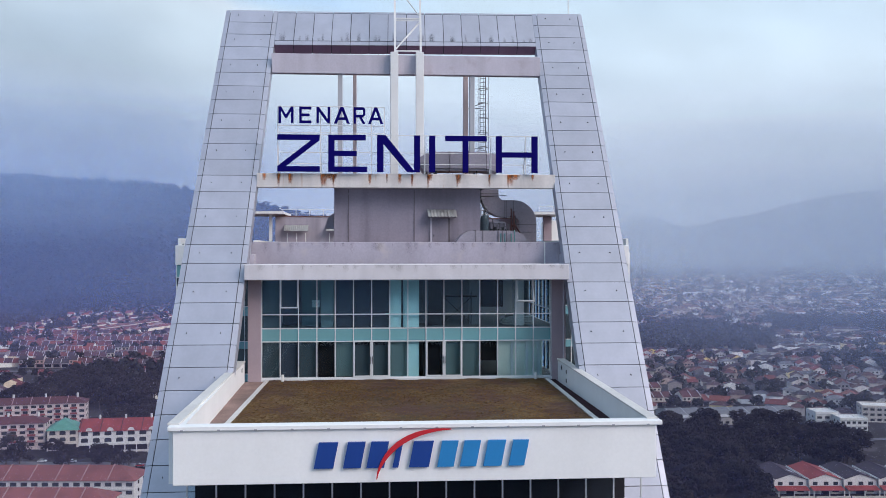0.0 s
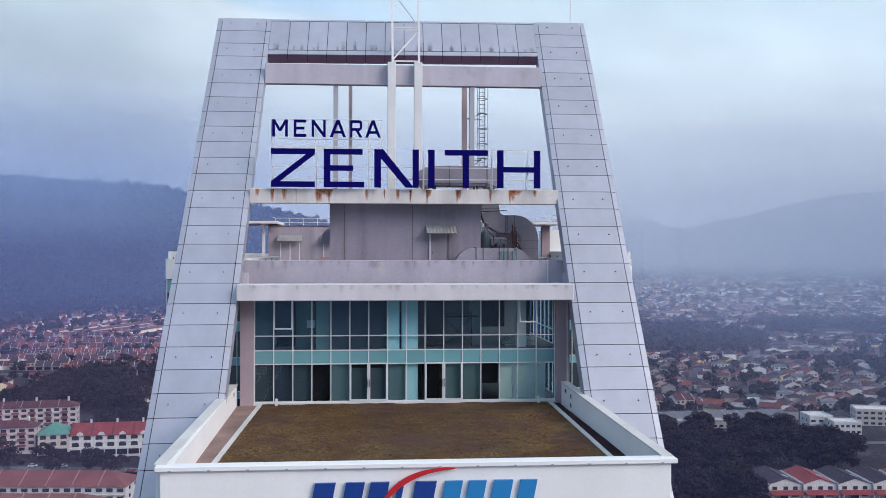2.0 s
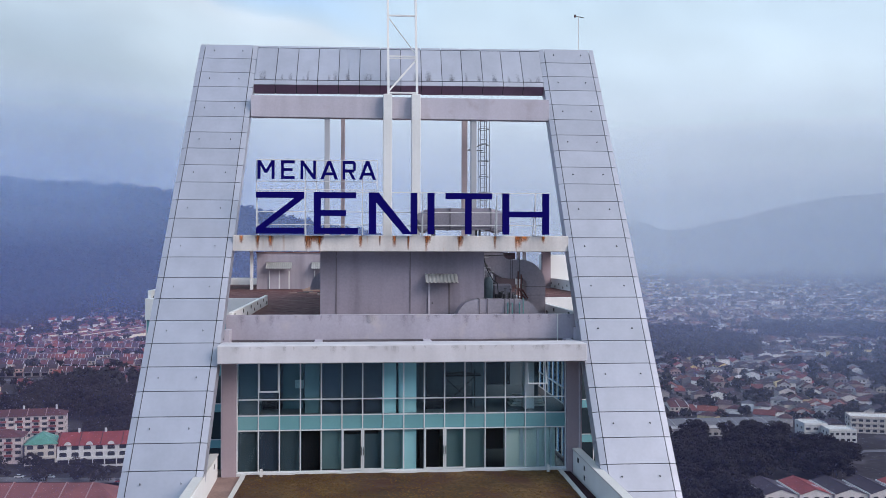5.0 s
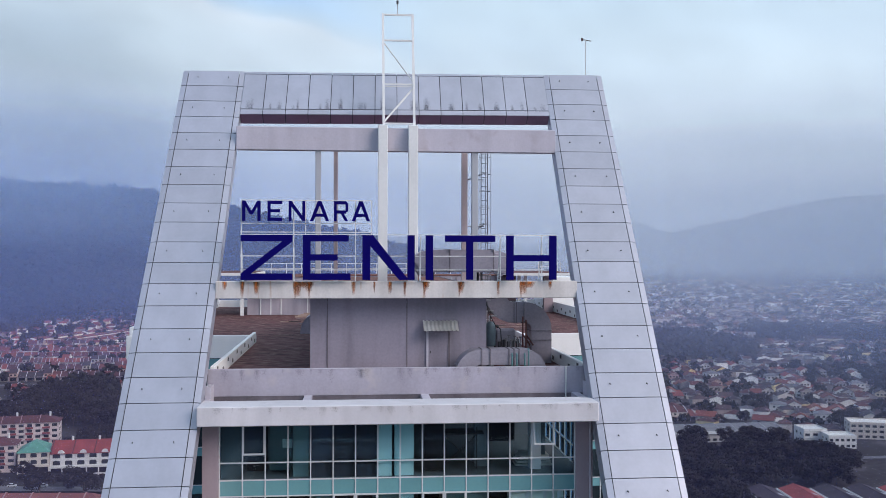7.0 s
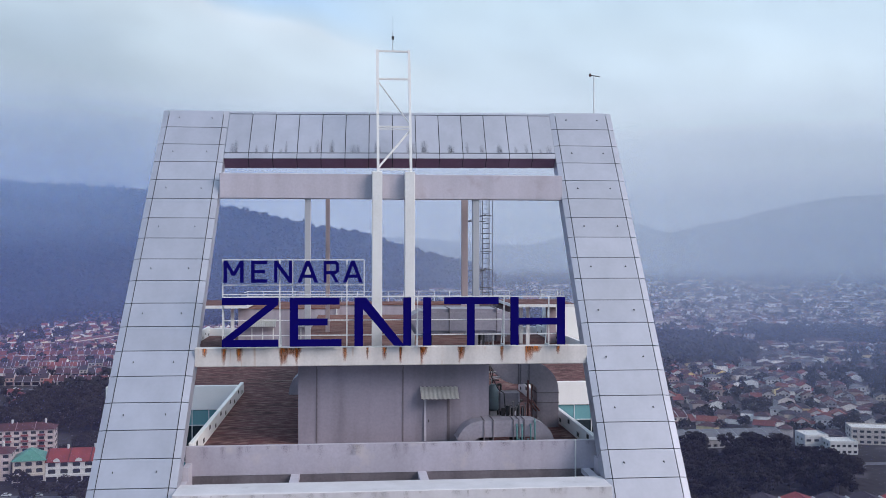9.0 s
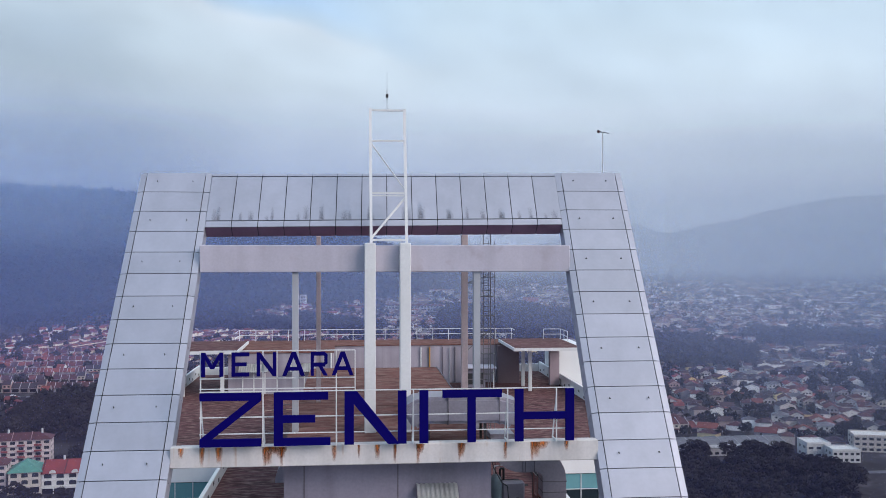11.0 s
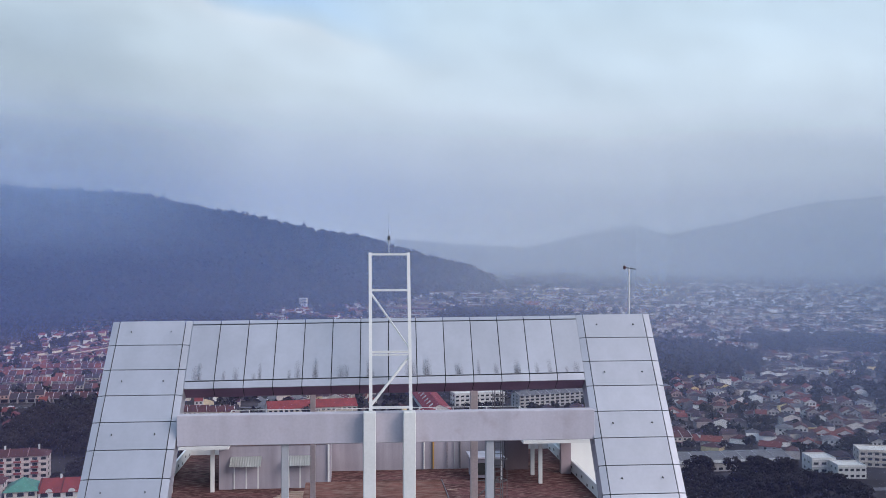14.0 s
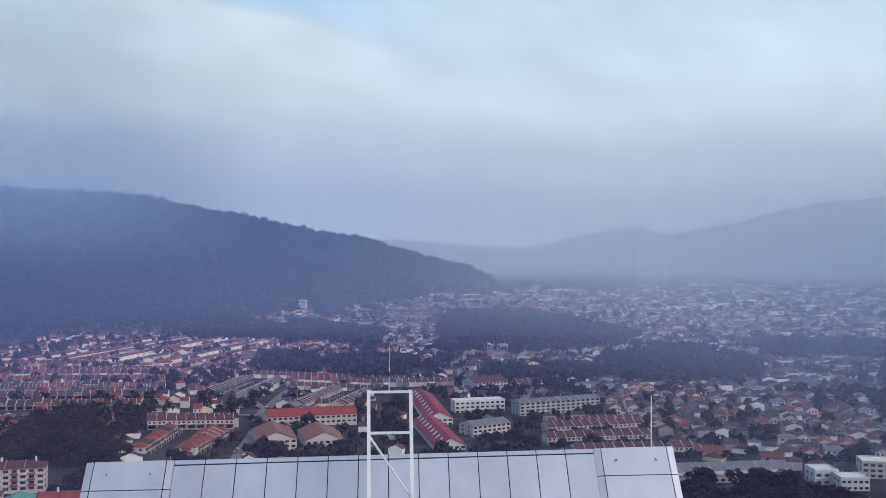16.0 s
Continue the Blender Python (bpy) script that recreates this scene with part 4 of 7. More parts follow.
part("housing", box(9.0, 10.3, 72.9, 73.4, 115.9, 117.1, bevel=0.12), DUCT, fan, "grey rounded fan housing")
for x, z1 in ((9.25, 116.7), (9.42, 116.9), (9.6, 116.6), (9.78, 116.85), (9.95, 116.65), (10.12, 116.8)):
    part("valve_stem", bars([((x, 70.2, 115.4), (x, 70.2, z1)), ((x - 0.09, 70.2, z1), (x + 0.09, 70.2, z1))], 0.06, 6), DARK_STEEL, fan)
for x, z1 in ((10.42, 118.0), (10.62, 117.8)):
    part("red_pipe", bars([((x, 71.0, 114.8), (x, 71.0, z1)), ((x, 71.0, 116.9), (x + 0.5, 71.2, 116.2))], 0.09, 6), RED_PIPE, fan, "brownish red fire pipe")
part("loose_cable", bars([(p_, q_) for p_, q_ in zip([(8.1, 71.5, 119.3), (8.35, 71.5, 118.2), (8.8, 71.5, 117.4), (9.1, 71.5, 117.2)], [(8.35, 71.5, 118.2), (8.8, 71.5, 117.4), (9.1, 71.5, 117.2), (9.2, 71.5, 116.0)])], 0.05, 5), DARK, fan)

# ---- the name sign on its beam ----
SY = 67.45
sign = thing("roof_sign", "navy metal letters reading MENARA ZENITH on a white steel frame", "sign", (2.7, 68.1, 120.3))


def sx(p):
    return -6.45 + (p - 491) * 0.03965


def poly_letter(name, polys, x0, x1, z0, z1, label):
    """A letter from convex pieces given in a unit square, pushed back 0.16 m."""
    bm = bmnew()
    for i, poly in enumerate(polys):
        eps = 0.003 * i
        add_prism(bm, [(x0 + u * (x1 - x0), SY + eps, z0 + v * (z1 - z0)) for u, v in poly], (0, 0.16, 0))
    return part(name, bm, NAVY, sign, label)


def rect(a, b, c, d):
    return [(a, c), (b, c), (b, d), (a, d)]


V = 0.145
Z_ = [rect(0, 1, 1 - V, 1), rect(0, 1, 0, V), [(0, V), (0.2, V), (1, 1 - V), (0.8, 1 - V)]]
E_ = [rect(0, 0.16, 0, 1), rect(0.16, 0.96, 1 - V, 1), rect(0.16, 0.73, 0.43, 0.57), rect(0.16, 1, 0, V)]
N_ = [rect(0, 0.15, 0, 1), rect(0.86, 1, 0, 1), [(0.15, 1), (0.15, 0.76), (0.70, 0), (0.86, 0), (0.86, 0.04), (0.2, 1)]]
I_ = [rect(0, 1, 0, 1)]
T_ = [rect(0, 1, 1 - V, 1), rect(0.42, 0.56, 0, 1 - V)]
H_ = [rect(0, 0.145, 0, 1), rect(0.855, 1, 0, 1), rect(0.145, 0.855, 0.42, 0.56)]
for name, shape, a, b in (("letter_z", Z_, 491, 564.5), ("letter_e", E_, 579.5, 648), ("letter_n", N_, 665, 741), ("letter_i", I_, 757, 768),
                          ("letter_t", T_, 785.5, 859.5), ("letter_h", H_, 876, 951)):
    poly_letter(name, shape, sx(a), sx(b), 120.38, 122.96, "large navy letter")
S = 0.17
M2 = [rect(0, S, 0, 1), rect(1 - S, 1, 0, 1), [(0, 1), (0.42, 0.32), (0.5, 0.32), (0.5, 0.5), (S, 1)], [(1, 1), (1 - S, 1), (0.5, 0.5), (0.5, 0.32), (0.58, 0.32)]]
E2 = [rect(0, S * 1.2, 0, 1), rect(S, 1, 0.84, 1), rect(S, 0.85, 0.43, 0.58), rect(S, 1, 0, 0.16)]
N2 = [rect(0, S, 0, 1), rect(1 - S, 1, 0, 1), [(0, 1), (S, 0.72), (1 - S, 0), (1, 0), (1 - S, 0.28), (S, 1)]]
A2 = [[(0, 0), (0.18, 0), (0.6, 1), (0.41, 1)], [(1, 0), (0.82, 0), (0.41, 1), (0.6, 1)], [(0.2, 0.22), (0.8, 0.22), (0.74, 0.37), (0.26, 0.37)]]
R2 = [rect(0, 0.19, 0, 1), rect(0.19, 0.85, 0.84, 1), rect(0.19, 0.85, 0.38, 0.54), [(0.8, 0.42), (1, 0.5), (1, 0.88), (0.8, 1)], [(0.45, 0.4), (0.68, 0.4), (1, 0), (0.77, 0)]]
for name, shape, a, b in (("letter_m", M2, 493, 519), ("letter_e", E2, 529, 550), ("letter_n", N2, 559, 582.5), ("letter_a", A2, 589.5, 617),
                          ("letter_r", R2, 624, 644.5), ("letter_a", A2, 649.5, 676)):
    poly_letter(name, shape, sx(a), sx(b), 123.75, 124.9, "small navy letter")
FYs = SY + 0.3
xs0, xs1, xm = sx(490), sx(952), sx(678)
part("sign_rail", bars([((xs0, FYs, z), (xs1, FYs, z)) for z in (122.98, 121.75, 120.95)] + [((xs0, FYs, z), (xm, FYs, z)) for z in (123.12, 123.62, 124.95)], 0.05), STEEL_WHITE, sign)
for x in [xs0 + 0.05, sx(566), sx(655), sx(750), sx(868), sx(930)]:
    top = 124.95 if x < xm else 122.98
    part("sign_post", bars([((x, FYs, 120.3), (x, FYs, top)), ((x, FYs + 1.0, 120.3), (x, FYs, min(top, 122.6))), ((x, FYs, 120.35), (x, FYs + 1.0, 120.35))], 0.06), STEEL_WHITE, sign)
for x in (xm, sx(583)):
    part("sign_post", bars([((x, FYs, 123.0), (x, FYs, 124.95))], 0.05), STEEL_WHITE, sign)
part("walkway", box(-7.6, 13.0, 68.5, 69.3, 120.05, 120.15), STEEL_GREY, sign, "narrow grey walkway behind the letters")

# ---- bank sign on the terrace fascia: plain coloured shapes ----
bank = thing("fascia_sign", "blue slanted block shapes with a red swoosh on white wall", "sign", (2.6, TY, 106))


def bx(p):
    return TX0 + (p - 305) * 0.02446


for a, b, material in ((549, 592, BANK_NAVY), (600, 640, BANK_NAVY), (641, 681, BANK_NAVY), (687, 706, BANK_NAVY), (716, 760, BANK_NAVY),
                       (766, 804, BANK_BLUE), (806, 844, BANK_BLUE), (848, 889, BANK_BLUE), (893, 930, BANK_BLUE)):
    s = 0.22
    bm = bmnew()
    add_prism(bm, [(bx(a), TY - 0.16, 105.58), (bx(b) - s, TY - 0.16, 105.58), (bx(b), TY - 0.16, 106.7), (bx(a) + s, TY - 0.16, 106.7)], (0, 0.14, 0))
    part("block", bm, material, bank, "slanted blue block")
bm = bmnew()
n = 16
up, dn = [], []
for i in range(n + 1):
    f = i / n
    px, py = 659 + 131 * (f ** 1.5), 852 - 87 * (1 - (1 - f) ** 2.1)
    th = 0.02 + 0.17 * math.sin(math.pi * min(1, f * 0.95 + 0.03)) ** 0.8
    up.append((bx(px) - th * 0.35, TY - 0.22, 107.22 - (py - 765) * 0.02446 + th * 0.5))
    dn.append((bx(px) + th * 0.35, TY - 0.22, 107.22 - (py - 765) * 0.02446 - th * 0.5))
for i in range(n):
    add_prism(bm, [dn[i], dn[i + 1], up[i + 1], up[i]], (0, 0.05, 0))
bmesh.ops.remove_doubles(bm, verts=bm.verts, dist=0.001)
part("swoosh", bm, BANK_RED, bank, "curved red swoosh")

# ---- columns, mast and ladder above the roofs ----
mast = thing("mast", "white twin-column mast with a lattice top and lightning rod", "mast", (2.85, 77, PZ))
for x in (1.83, 3.81):
    part("column", box(x - 0.31, x + 0.31, 74.45, 75.05, PZ, 130.24, bevel=0.03), STEEL_WHITE, mast)
MX0, MX1 = 1.9, 3.9


def on_mast(x, z, back=0.0):
    """The lattice top leans back a little with height."""
    return (x, 74.9 + 0.285 * (z - 130.24) + back, z)


for x in (MX0, MX1):
    part("mast_post", bars([(on_mast(x, 130.24), on_mast(x, 138.13))], 0.16), STEEL_WHITE, mast)
for z in (130.4, 132.95, 133.1, 136.2, 138.05):
    part("rung", bars([(on_mast(MX0, z), on_mast(MX1, z))], 0.11 if z != 132.95 else 0.06), STEEL_WHITE, mast)
part("brace", bars([(on_mast(MX0, 130.5, 0.06), on_mast(MX1, 132.9, 0.06))], 0.11), STEEL_WHITE, mast)
part("brace", bars([(on_mast(MX0, 136.1, 0.06), on_mast(MX1, 133.25, 0.06))], 0.08), STEEL_WHITE, mast)
RT = on_mast(2.88, 138.05)[1]
rod = part("lightning_rod", bars([((2.88, RT, 138.05), (2.88, RT, 139.3))], 0.05, 6), STEEL_GREY, mast)
part("rod_tip", bars([((2.88, RT, 139.3), (2.88, RT, 140.3))], 0.02, 5), STEEL_GREY, rod)
part("rod_collar", bars([((2.88, RT, 138.8), (2.88, RT, 139.0))], 0.15, 8), DARK, rod)
for x, y, w, top, m, lab in ((-2.36, 75.45, 0.36, 128.62, STEEL_GREY, "slim grey steel column"), (7.95, 75.45, 0.4, 128.62, STEEL_GREY, "slim grey steel column"),
                             (-1.40, 86.0, 0.31, 130.8, STEEL_BROWN, "weathered brown steel column"), (8.5, 86.0, 0.44, 130.9, STEEL_BROWN, "weathered brown steel column")):
    solo("steel_column", box(x - w / 2, x + w / 2, y - w / 2, y + w / 2, PZ, top, bevel=0.02), m, lab + " standing on the plant room roof", "column", at=(x, y, PZ), group="roof columns")
LX = 10.05
ladder = thing("cage_ladder", "dark caged steel ladder fixed to a brown roof column", "ladder", (LX, 86.0, 114.8))
for s in (-0.25, 0.25):
    part("stile", bars([((LX + s, 86, 114.8), (LX + s, 86, 131))], 0.06), DARK_STEEL, ladder)
for i in range(44):
    part("rung", bars([((LX - 0.25, 86, 115.2 + 0.36 * i), (LX + 0.25, 86, 115.2 + 0.36 * i))], 0.04), DARK_STEEL, ladder)
for z in [117.6 + 1.3 * i for i in range(10)]:
    pts = [(LX - 0.25, 86, z), (LX - 0.46, 85.6, z), (LX - 0.3, 85.3, z), (LX + 0.3, 85.3, z), (LX + 0.46, 85.6, z), (LX + 0.25, 86, z)]
    part("cage_hoop", bars(list(zip(pts, pts[1:])), 0.045), DARK_STEEL, ladder)
for s in (-0.46, 0.0, 0.46):
    part("cage_strap", bars([((LX + s, 85.6 if s else 85.28, 117.6), (LX + s, 85.6 if s else 85.28, 130.5))], 0.035), DARK_STEEL, ladder)
for z, d in ((121, 0), (124, 0), (127.6, 0), (127.6, 0.5), (123, 1.2)):
    part("tie", bars([((8.7, 86, z), (LX, 86, z + d))], 0.06), DARK_STEEL, ladder)
MAROON_CUP = mat("dark_red_cup", (0.05, 0.008, 0.012), rough=0.5)
vane = thing("wind_vane", "thin pole with a small red wind cup on the frame top", "wind vane", (16.55, 80.0, 134.5))
part("pole", bars([((16.55, 79.9, 134.3), (16.55, 79.9, 137.3))], 0.06, 6), STEEL_WHITE, vane)
part("arm", bars([((16.3, 79.9, 137.3), (16.95, 79.9, 137.2))], 0.05), DARK, vane)
part("cup", bars([((16.28, 79.9, 137.2), (16.28, 79.9, 137.4))], 0.14, 8), MAROON_CUP, vane)

# ---- rear roof block ----
REAR_WALL = mat("pale_grey_plaster", (0.40, 0.365, 0.425), rough=0.85, vary=0.09, streak=0.28, bump=0.02)
# plaster in shadow: the shade is put into this dark purple
SHADED_PURPLE = mat("shaded_purple_plaster", (0.20, 0.15, 0.17), rough=0.9, vary=0.1, streak=0.1)
rear = thing("rear_block", "grey plastered roof rooms with corrugated awnings and rail", "plant room", (4, 129, 114.8))
RZ = 119.2
part("wall", box(-12.0, -1.1, 123, 136.5, 114.8, RZ - 0.1), REAR_WALL, rear, "grey plaster wall")
part("wall", box(-1.1, 17.4, 130, 136.5, 114.8, RZ - 0.1), REAR_WALL, rear, "grey plaster wall set back")
part("wall", box(17.4, 19.9, 129, 136.5, 114.8, RZ - 0.1), SHADED_PURPLE, rear, "purplish plaster wall with its shade in the colour")
part("roof", box(-12.1, -1.0, 122.9, 136.5, RZ - 0.1, RZ), ROOF_FLAT, rear)
part("roof", box(-1.0, 20.0, 129.9, 136.5, RZ - 0.1, RZ - 0.003), ROOF_FLAT, rear)
for x0, x1 in ((-10.5, -8.2), (-5.2, -3.0)):
    part("double_door", box(x0, x1, 122.93, 123, 114.85, 116.95), REAR_WALL, rear, "grey double door")
    for x in (x0, (x0 + x1) / 2, x1):
        part("door_post", box(x - 0.06, x + 0.06, 122.88, 122.93, 114.85, 117.0), STEEL_WHITE, rear, "white door post")
    awning(x0 - 0.35, x1 + 0.35, 122.98, 118.0, 0.75, 1.2, rear)
part("down_pipe", bars([((-1.3, 122.8, 115), (-1.3, 122.8, 119.1))], 0.16, 8), STEEL_WHITE, rear)
for x, m, w in ((8.7, STEEL_WHITE, 0.14), (9.7, OCHRE_PIPE, 0.16), (11.2, DARK_SLOT_GREY, 0.1), (12.0, STEEL_GREY, 0.1), (12.6, DARK_SLOT_GREY, 0.14)):
    part("down_pipe", bars([((x, 129.85, 114.9), (x, 129.85, 118.9))], w, 8), m, rear)
plant = thing("air_handling_unit", "pale grey air handling unit with a light flat top", "air conditioner", (14.6, 126, 114.8))
part("cabinet", box(13.2, 15.4, 124.8, 127.2, 114.95, 116.9, bevel=0.03), GREY_WALL, plant)
part("lid", box(13.0, 16.6, 124.4, 127.6, 117.0, 117.15), BEAM, plant)
for x in (13.3, 16.3):
    part("leg", box(x - 0.08, x + 0.08, 124.6, 124.76, 114.8, 117.0), STEEL_WHITE, plant)
part("grille", box(13.5, 15.1, 124.74, 124.8, 115.3, 116.5), DARK, plant)
pipes = thing("roof_pipe", "white drain pipe lying across the roof", "pipe", (10.2, 112, 114.8))
part("run", bars([((8.6, 112, 115.3), (12.0, 112, 115.3))], 0.3, 8), STEEL_WHITE, pipes)
part("stand", bars([((x, 112, 114.8), (x, 112, 115.2)) for x in (9.0, 11.6)], 0.12), DARK, pipes)
rail = thing("roof_rail", "white tubular guard rail along the rear roof edge", "railing", (4, 136, RZ))
for k in range(18):
    x = -12.3 + k * 32.4 / 17
    part("post", bars([((x, 135.8, RZ - 0.05), (x, 135.8, 120.5))], 0.07, 6), STEEL_WHITE, rail)
for z in (119.9, 120.5):
    part("rail", bars([((-12.3, 135.8, z), (20.1, 135.8, z)), ((-12.3, 135.8, z), (-12.3, 131.5, z)), ((20.1, 135.8, z), (20.1, 133.5, z))], 0.06, 6), STEEL_WHITE, rail)


def canopy(x0, x1, y0, y1, posts):
    c = thing("canopy", "flat stained canopy roof on white square posts", "canopy", ((x0 + x1) / 2, (y0 + y1) / 2, 114.8), group="roof canopies")
    part("slab", box(x0, x1, y0, y1, 119.35, 119.66), STEEL_WHITE, c)
    part("roof_skin", box(x0 + 0.15, x1 - 0.15, y0 + 0.15, y1 - 0.15, 119.66, 119.7), ROOF_LOW, c)
    for x, y in posts:
        part("post", box(x - 0.18, x + 0.18, y - 0.18, y + 0.18, 114.8, 119.35), STEEL_WHITE, c)


canopy(-17.2, -10.7, 120, 131, [(-12.5, 122.2), (-16.5, 122.2)])
canopy(17.75, 25.0, 120, 131, [(19.85, 126.4), (19.95, 122.7)])
part("canopy_pier", box(22.95, 24.0, 126.6, 127.4, 114.8, 119.34), COLUMN, tower, "brownish plastered pier under the canopy")
part("stair_wall", box(24.66, 27.8, 130.5, 138, 60, 118.9, bevel=0.03), WHITE, tower, "tall white stair wall beside the roof")
rail2 = thing("roof_rail", "short white tubular guard rail on the canopy roof", "railing", (26, 131, 119.66))
part("rail", bars([((23.0, 130.5, z), (25, 130.5, z)) for z in (120.2, 120.8)] + [((25, 130.5, z), (25, 127, z)) for z in (120.2, 120.8)], 0.06, 6), STEEL_WHITE, rail2)
for x, y in ((23, 130.5), (25, 130.5), (25, 128.7), (25, 127)):
    part("post", bars([((x, y, 119.6), (x, y, 120.8))], 0.07, 6), STEEL_WHITE, rail2)

# mud streaks and cables lying on the lower roof
for k, (x, y, l_, a) in enumerate(((9.6, 92, 4.2, -6), (10.4, 88.5, 3.0, 4), (11.5, 95, 3.4, -9), (10.0, 84, 2.4, -4), (15.5, 104, 4.4, -8), (-5.4, 96, 3.2, 5))):
    bm = bmnew()
    mr_ = random.Random(k)
    n_ = 14
    top = [(l_ * (i / n_ - 0.5), 0.2 * math.sin(math.pi * i / n_) * mr_.uniform(0.3, 1.0)) for i in range(n_ + 1)]
    low = [(u, -0.16 * math.sin(math.pi * i / n_) * mr_.uniform(0.3, 1.0)) for i, (u, _) in enumerate(top)]
    add_prism(bm, [(u, v, 0) for u, v in top + low[-2:0:-1]], (0, 0, 0.012))
    ob = solo("mud_streak", bm, MUD, "pale dried mud streak on the flat roof", "mud", group="mud streaks")
    ob.matrix_basis = pose(x, y, 114.802, 0, 0, a)
for p_, q_ in (((7.8, 108.0), (9.2, 104.6)), ((8.6, 97.0), (12.4, 94.6)), ((-6.6, 112.0), (-3.0, 114.0))):
    solo("cable", bars([((*p_, 114.84), (*q_, 114.84))], 0.07, 5), DARK, "loose black cable lying on the roof", "cable", at=(*p_, 114.8))

part("down_pipe", bars([((12.05, 66.14, 113.3), (12.05, 66.14, 115.5))], 0.07, 6), STEEL_WHITE, tower, "thin white down pipe on the parapet")
part("down_pipe", bars([((12.95, 64.04, 106.3), (12.95, 64.04, 113.0))], 0.1, 6), BEAM, tower, "slim down pipe on the column")
junk = random.Random(8)
for k in range(16):
    x, y = (junk.uniform(9.0, 17.0), junk.uniform(92, 122)) if k < 11 else (junk.uniform(-7.0, -3.2), junk.uniform(100, 118))
    L_ = junk.uniform(0.8, 2.6)
    ob = solo("loose_plank", box(-L_ / 2, L_ / 2, -0.07, 0.07, 0, 0.06, bevel=0.01), (MUD, KERB, DARK_STEEL)[k % 3], "loose weathered plank lying on the flat roof", "plank", group="loose planks")
    ob.matrix_basis = pose(x, y, 114.802, 0, 0, junk.uniform(-35, 35))
timber = thing("timber_stack", "low stack of pale timber lying on the roof", "timber", (-4.6, 119, 114.8))
for k in range(4):
    part("plank", box(-6.4 + 0.3 * k, -1.8 + 0.1 * k, 118.6 + 0.35 * k, 118.85 + 0.35 * k, 114.8 + 0.09 * k, 114.98 + 0.09 * k), MUD, timber)

# ---- land ----


def ground_z(x, y):
    return 18 * (1 - math.exp(-max(0.0, 20 - x) / 220))


LAND = mat("mixed_suburb_ground", (0.040, 0.035, 0.036), rough=0.95, vary=0.4, scale=0.04, stain=(0.085, 0.074, 0.078), stain_at=(0.54, 0.64), grain=6, spec=0.1)
bm = bmnew()
xs = [-9400 + 18800 * i / 94 for i in range(95)]
ys = [-600 + 9600 * j / 60 for j in range(61)]
g_rows = [[bm.verts.new((x, y, ground_z(x, y))) for x in xs] for y in ys]
for j in range(60):
    for i in range(94):
        bm.faces.new((g_rows[j][i], g_rows[j][i + 1], g_rows[j + 1][i + 1], g_rows[j + 1][i]))
solo("ground", bm, LAND, "dark green and grey suburban ground", "ground", "structure")

FOREST = mat("forest_canopy", (0.014, 0.017, 0.016), rough=0.95, vary=0.5, scale=0.02, grain=12, bump=0.5)


def lerp_table(table, x):
    for (a, u), (b, v) in zip(table, table[1:]):
        if x <= b:
            return u + (v - u) * max(0, (x - a)) / (b - a)
    return table[-1][1]


def hill_point(a, f, ridge, near, far, rough):
    """A point of a hill in polar form about the tower: azimuth and share of the way from foot to crest."""
    zr, r0, r1 = lerp_table(ridge, a), lerp_table(near, a), lerp_table(far, a)
    r = r0 + (r1 + 400 - r0) * f
    k = min(1, (r - r0) / (r1 - r0))
    s = k * k * (3 - 2 * k) * (0.75 + 0.25 * k)
    if r > r1:
        s = 1 - (r - r1) / 900
    x, y = 2 + r * math.sin(radians(a)), 31 + r * math.cos(radians(a))
    g0 = ground_z(x, y) - 6
    z = g0 + max(0, zr - g0) * s
    z += rough * (noise.noise((x / 260, y / 260, 1)) * 2.2 + noise.noise((x / 70, y / 70, 2)) * 0.9) * min(1, 3 * k)
    z += (3.5 * noise.noise((x / 22, y / 22, 3)) + 2.0 * noise.noise((x / 9, y / 9, 5))) * min(1, 8 * k)
    return (x, y, z)


def hill(name, a0, a1, na, nr, ridge, near, far, label, rough):
    bm = bmnew()
    rows_ = [[bm.verts.new(hill_point(a0 + (a1 - a0) * i / na, j / nr, ridge, near, far, rough)) for j in range(nr + 1)] for i in range(na + 1)]
    for i in range(na):
        for j in range(nr):
            bm.faces.new((rows_[i][j], rows_[i + 1][j], rows_[i + 1][j + 1], rows_[i][j + 1]))
    return solo(name, bm, FOREST, label, "hill", "structure", smooth=True)


H_RIDGE = [(-50, 290), (-19.2, 283), (-11.4, 268), (-9.3, 246), (-4, 202), (-0.7, 177), (1.3, 158), (2.6, 132), (5.3, 98), (7.3, 64), (9.5, 28)]
H_NEAR = [(-50, 1500), (-19, 1650), (-7.3, 1680), (-4, 2200), (1, 2600), (5.3, 3200), (9.5, 3500)]
H_FAR = [(-50, 2500), (-19, 2600), (-4, 2900), (1.3, 3200), (5.3, 3600), (9.5, 3900)]
hill("hill_1", -50, 9.5, 420, 90, H_RIDGE, H_NEAR, H_FAR, "dark forested hill side rising into low cloud", 9)
hill("hill_2", 0, 50, 420, 60, [(0, 196), (2.6, 196), (7.6, 160), (10.7, 156), (12.6, 198), (15.3, 250), (16.6, 268), (17.9, 223), (18.8, 208), (20.4, 242), (22.3, 274), (24.4, 318), (26.8, 352), (30.1, 385), (50, 420)],
     [(0, 4150), (50, 4250)], [(0, 4450), (50, 4450)], "far hazy mountain range", 7)


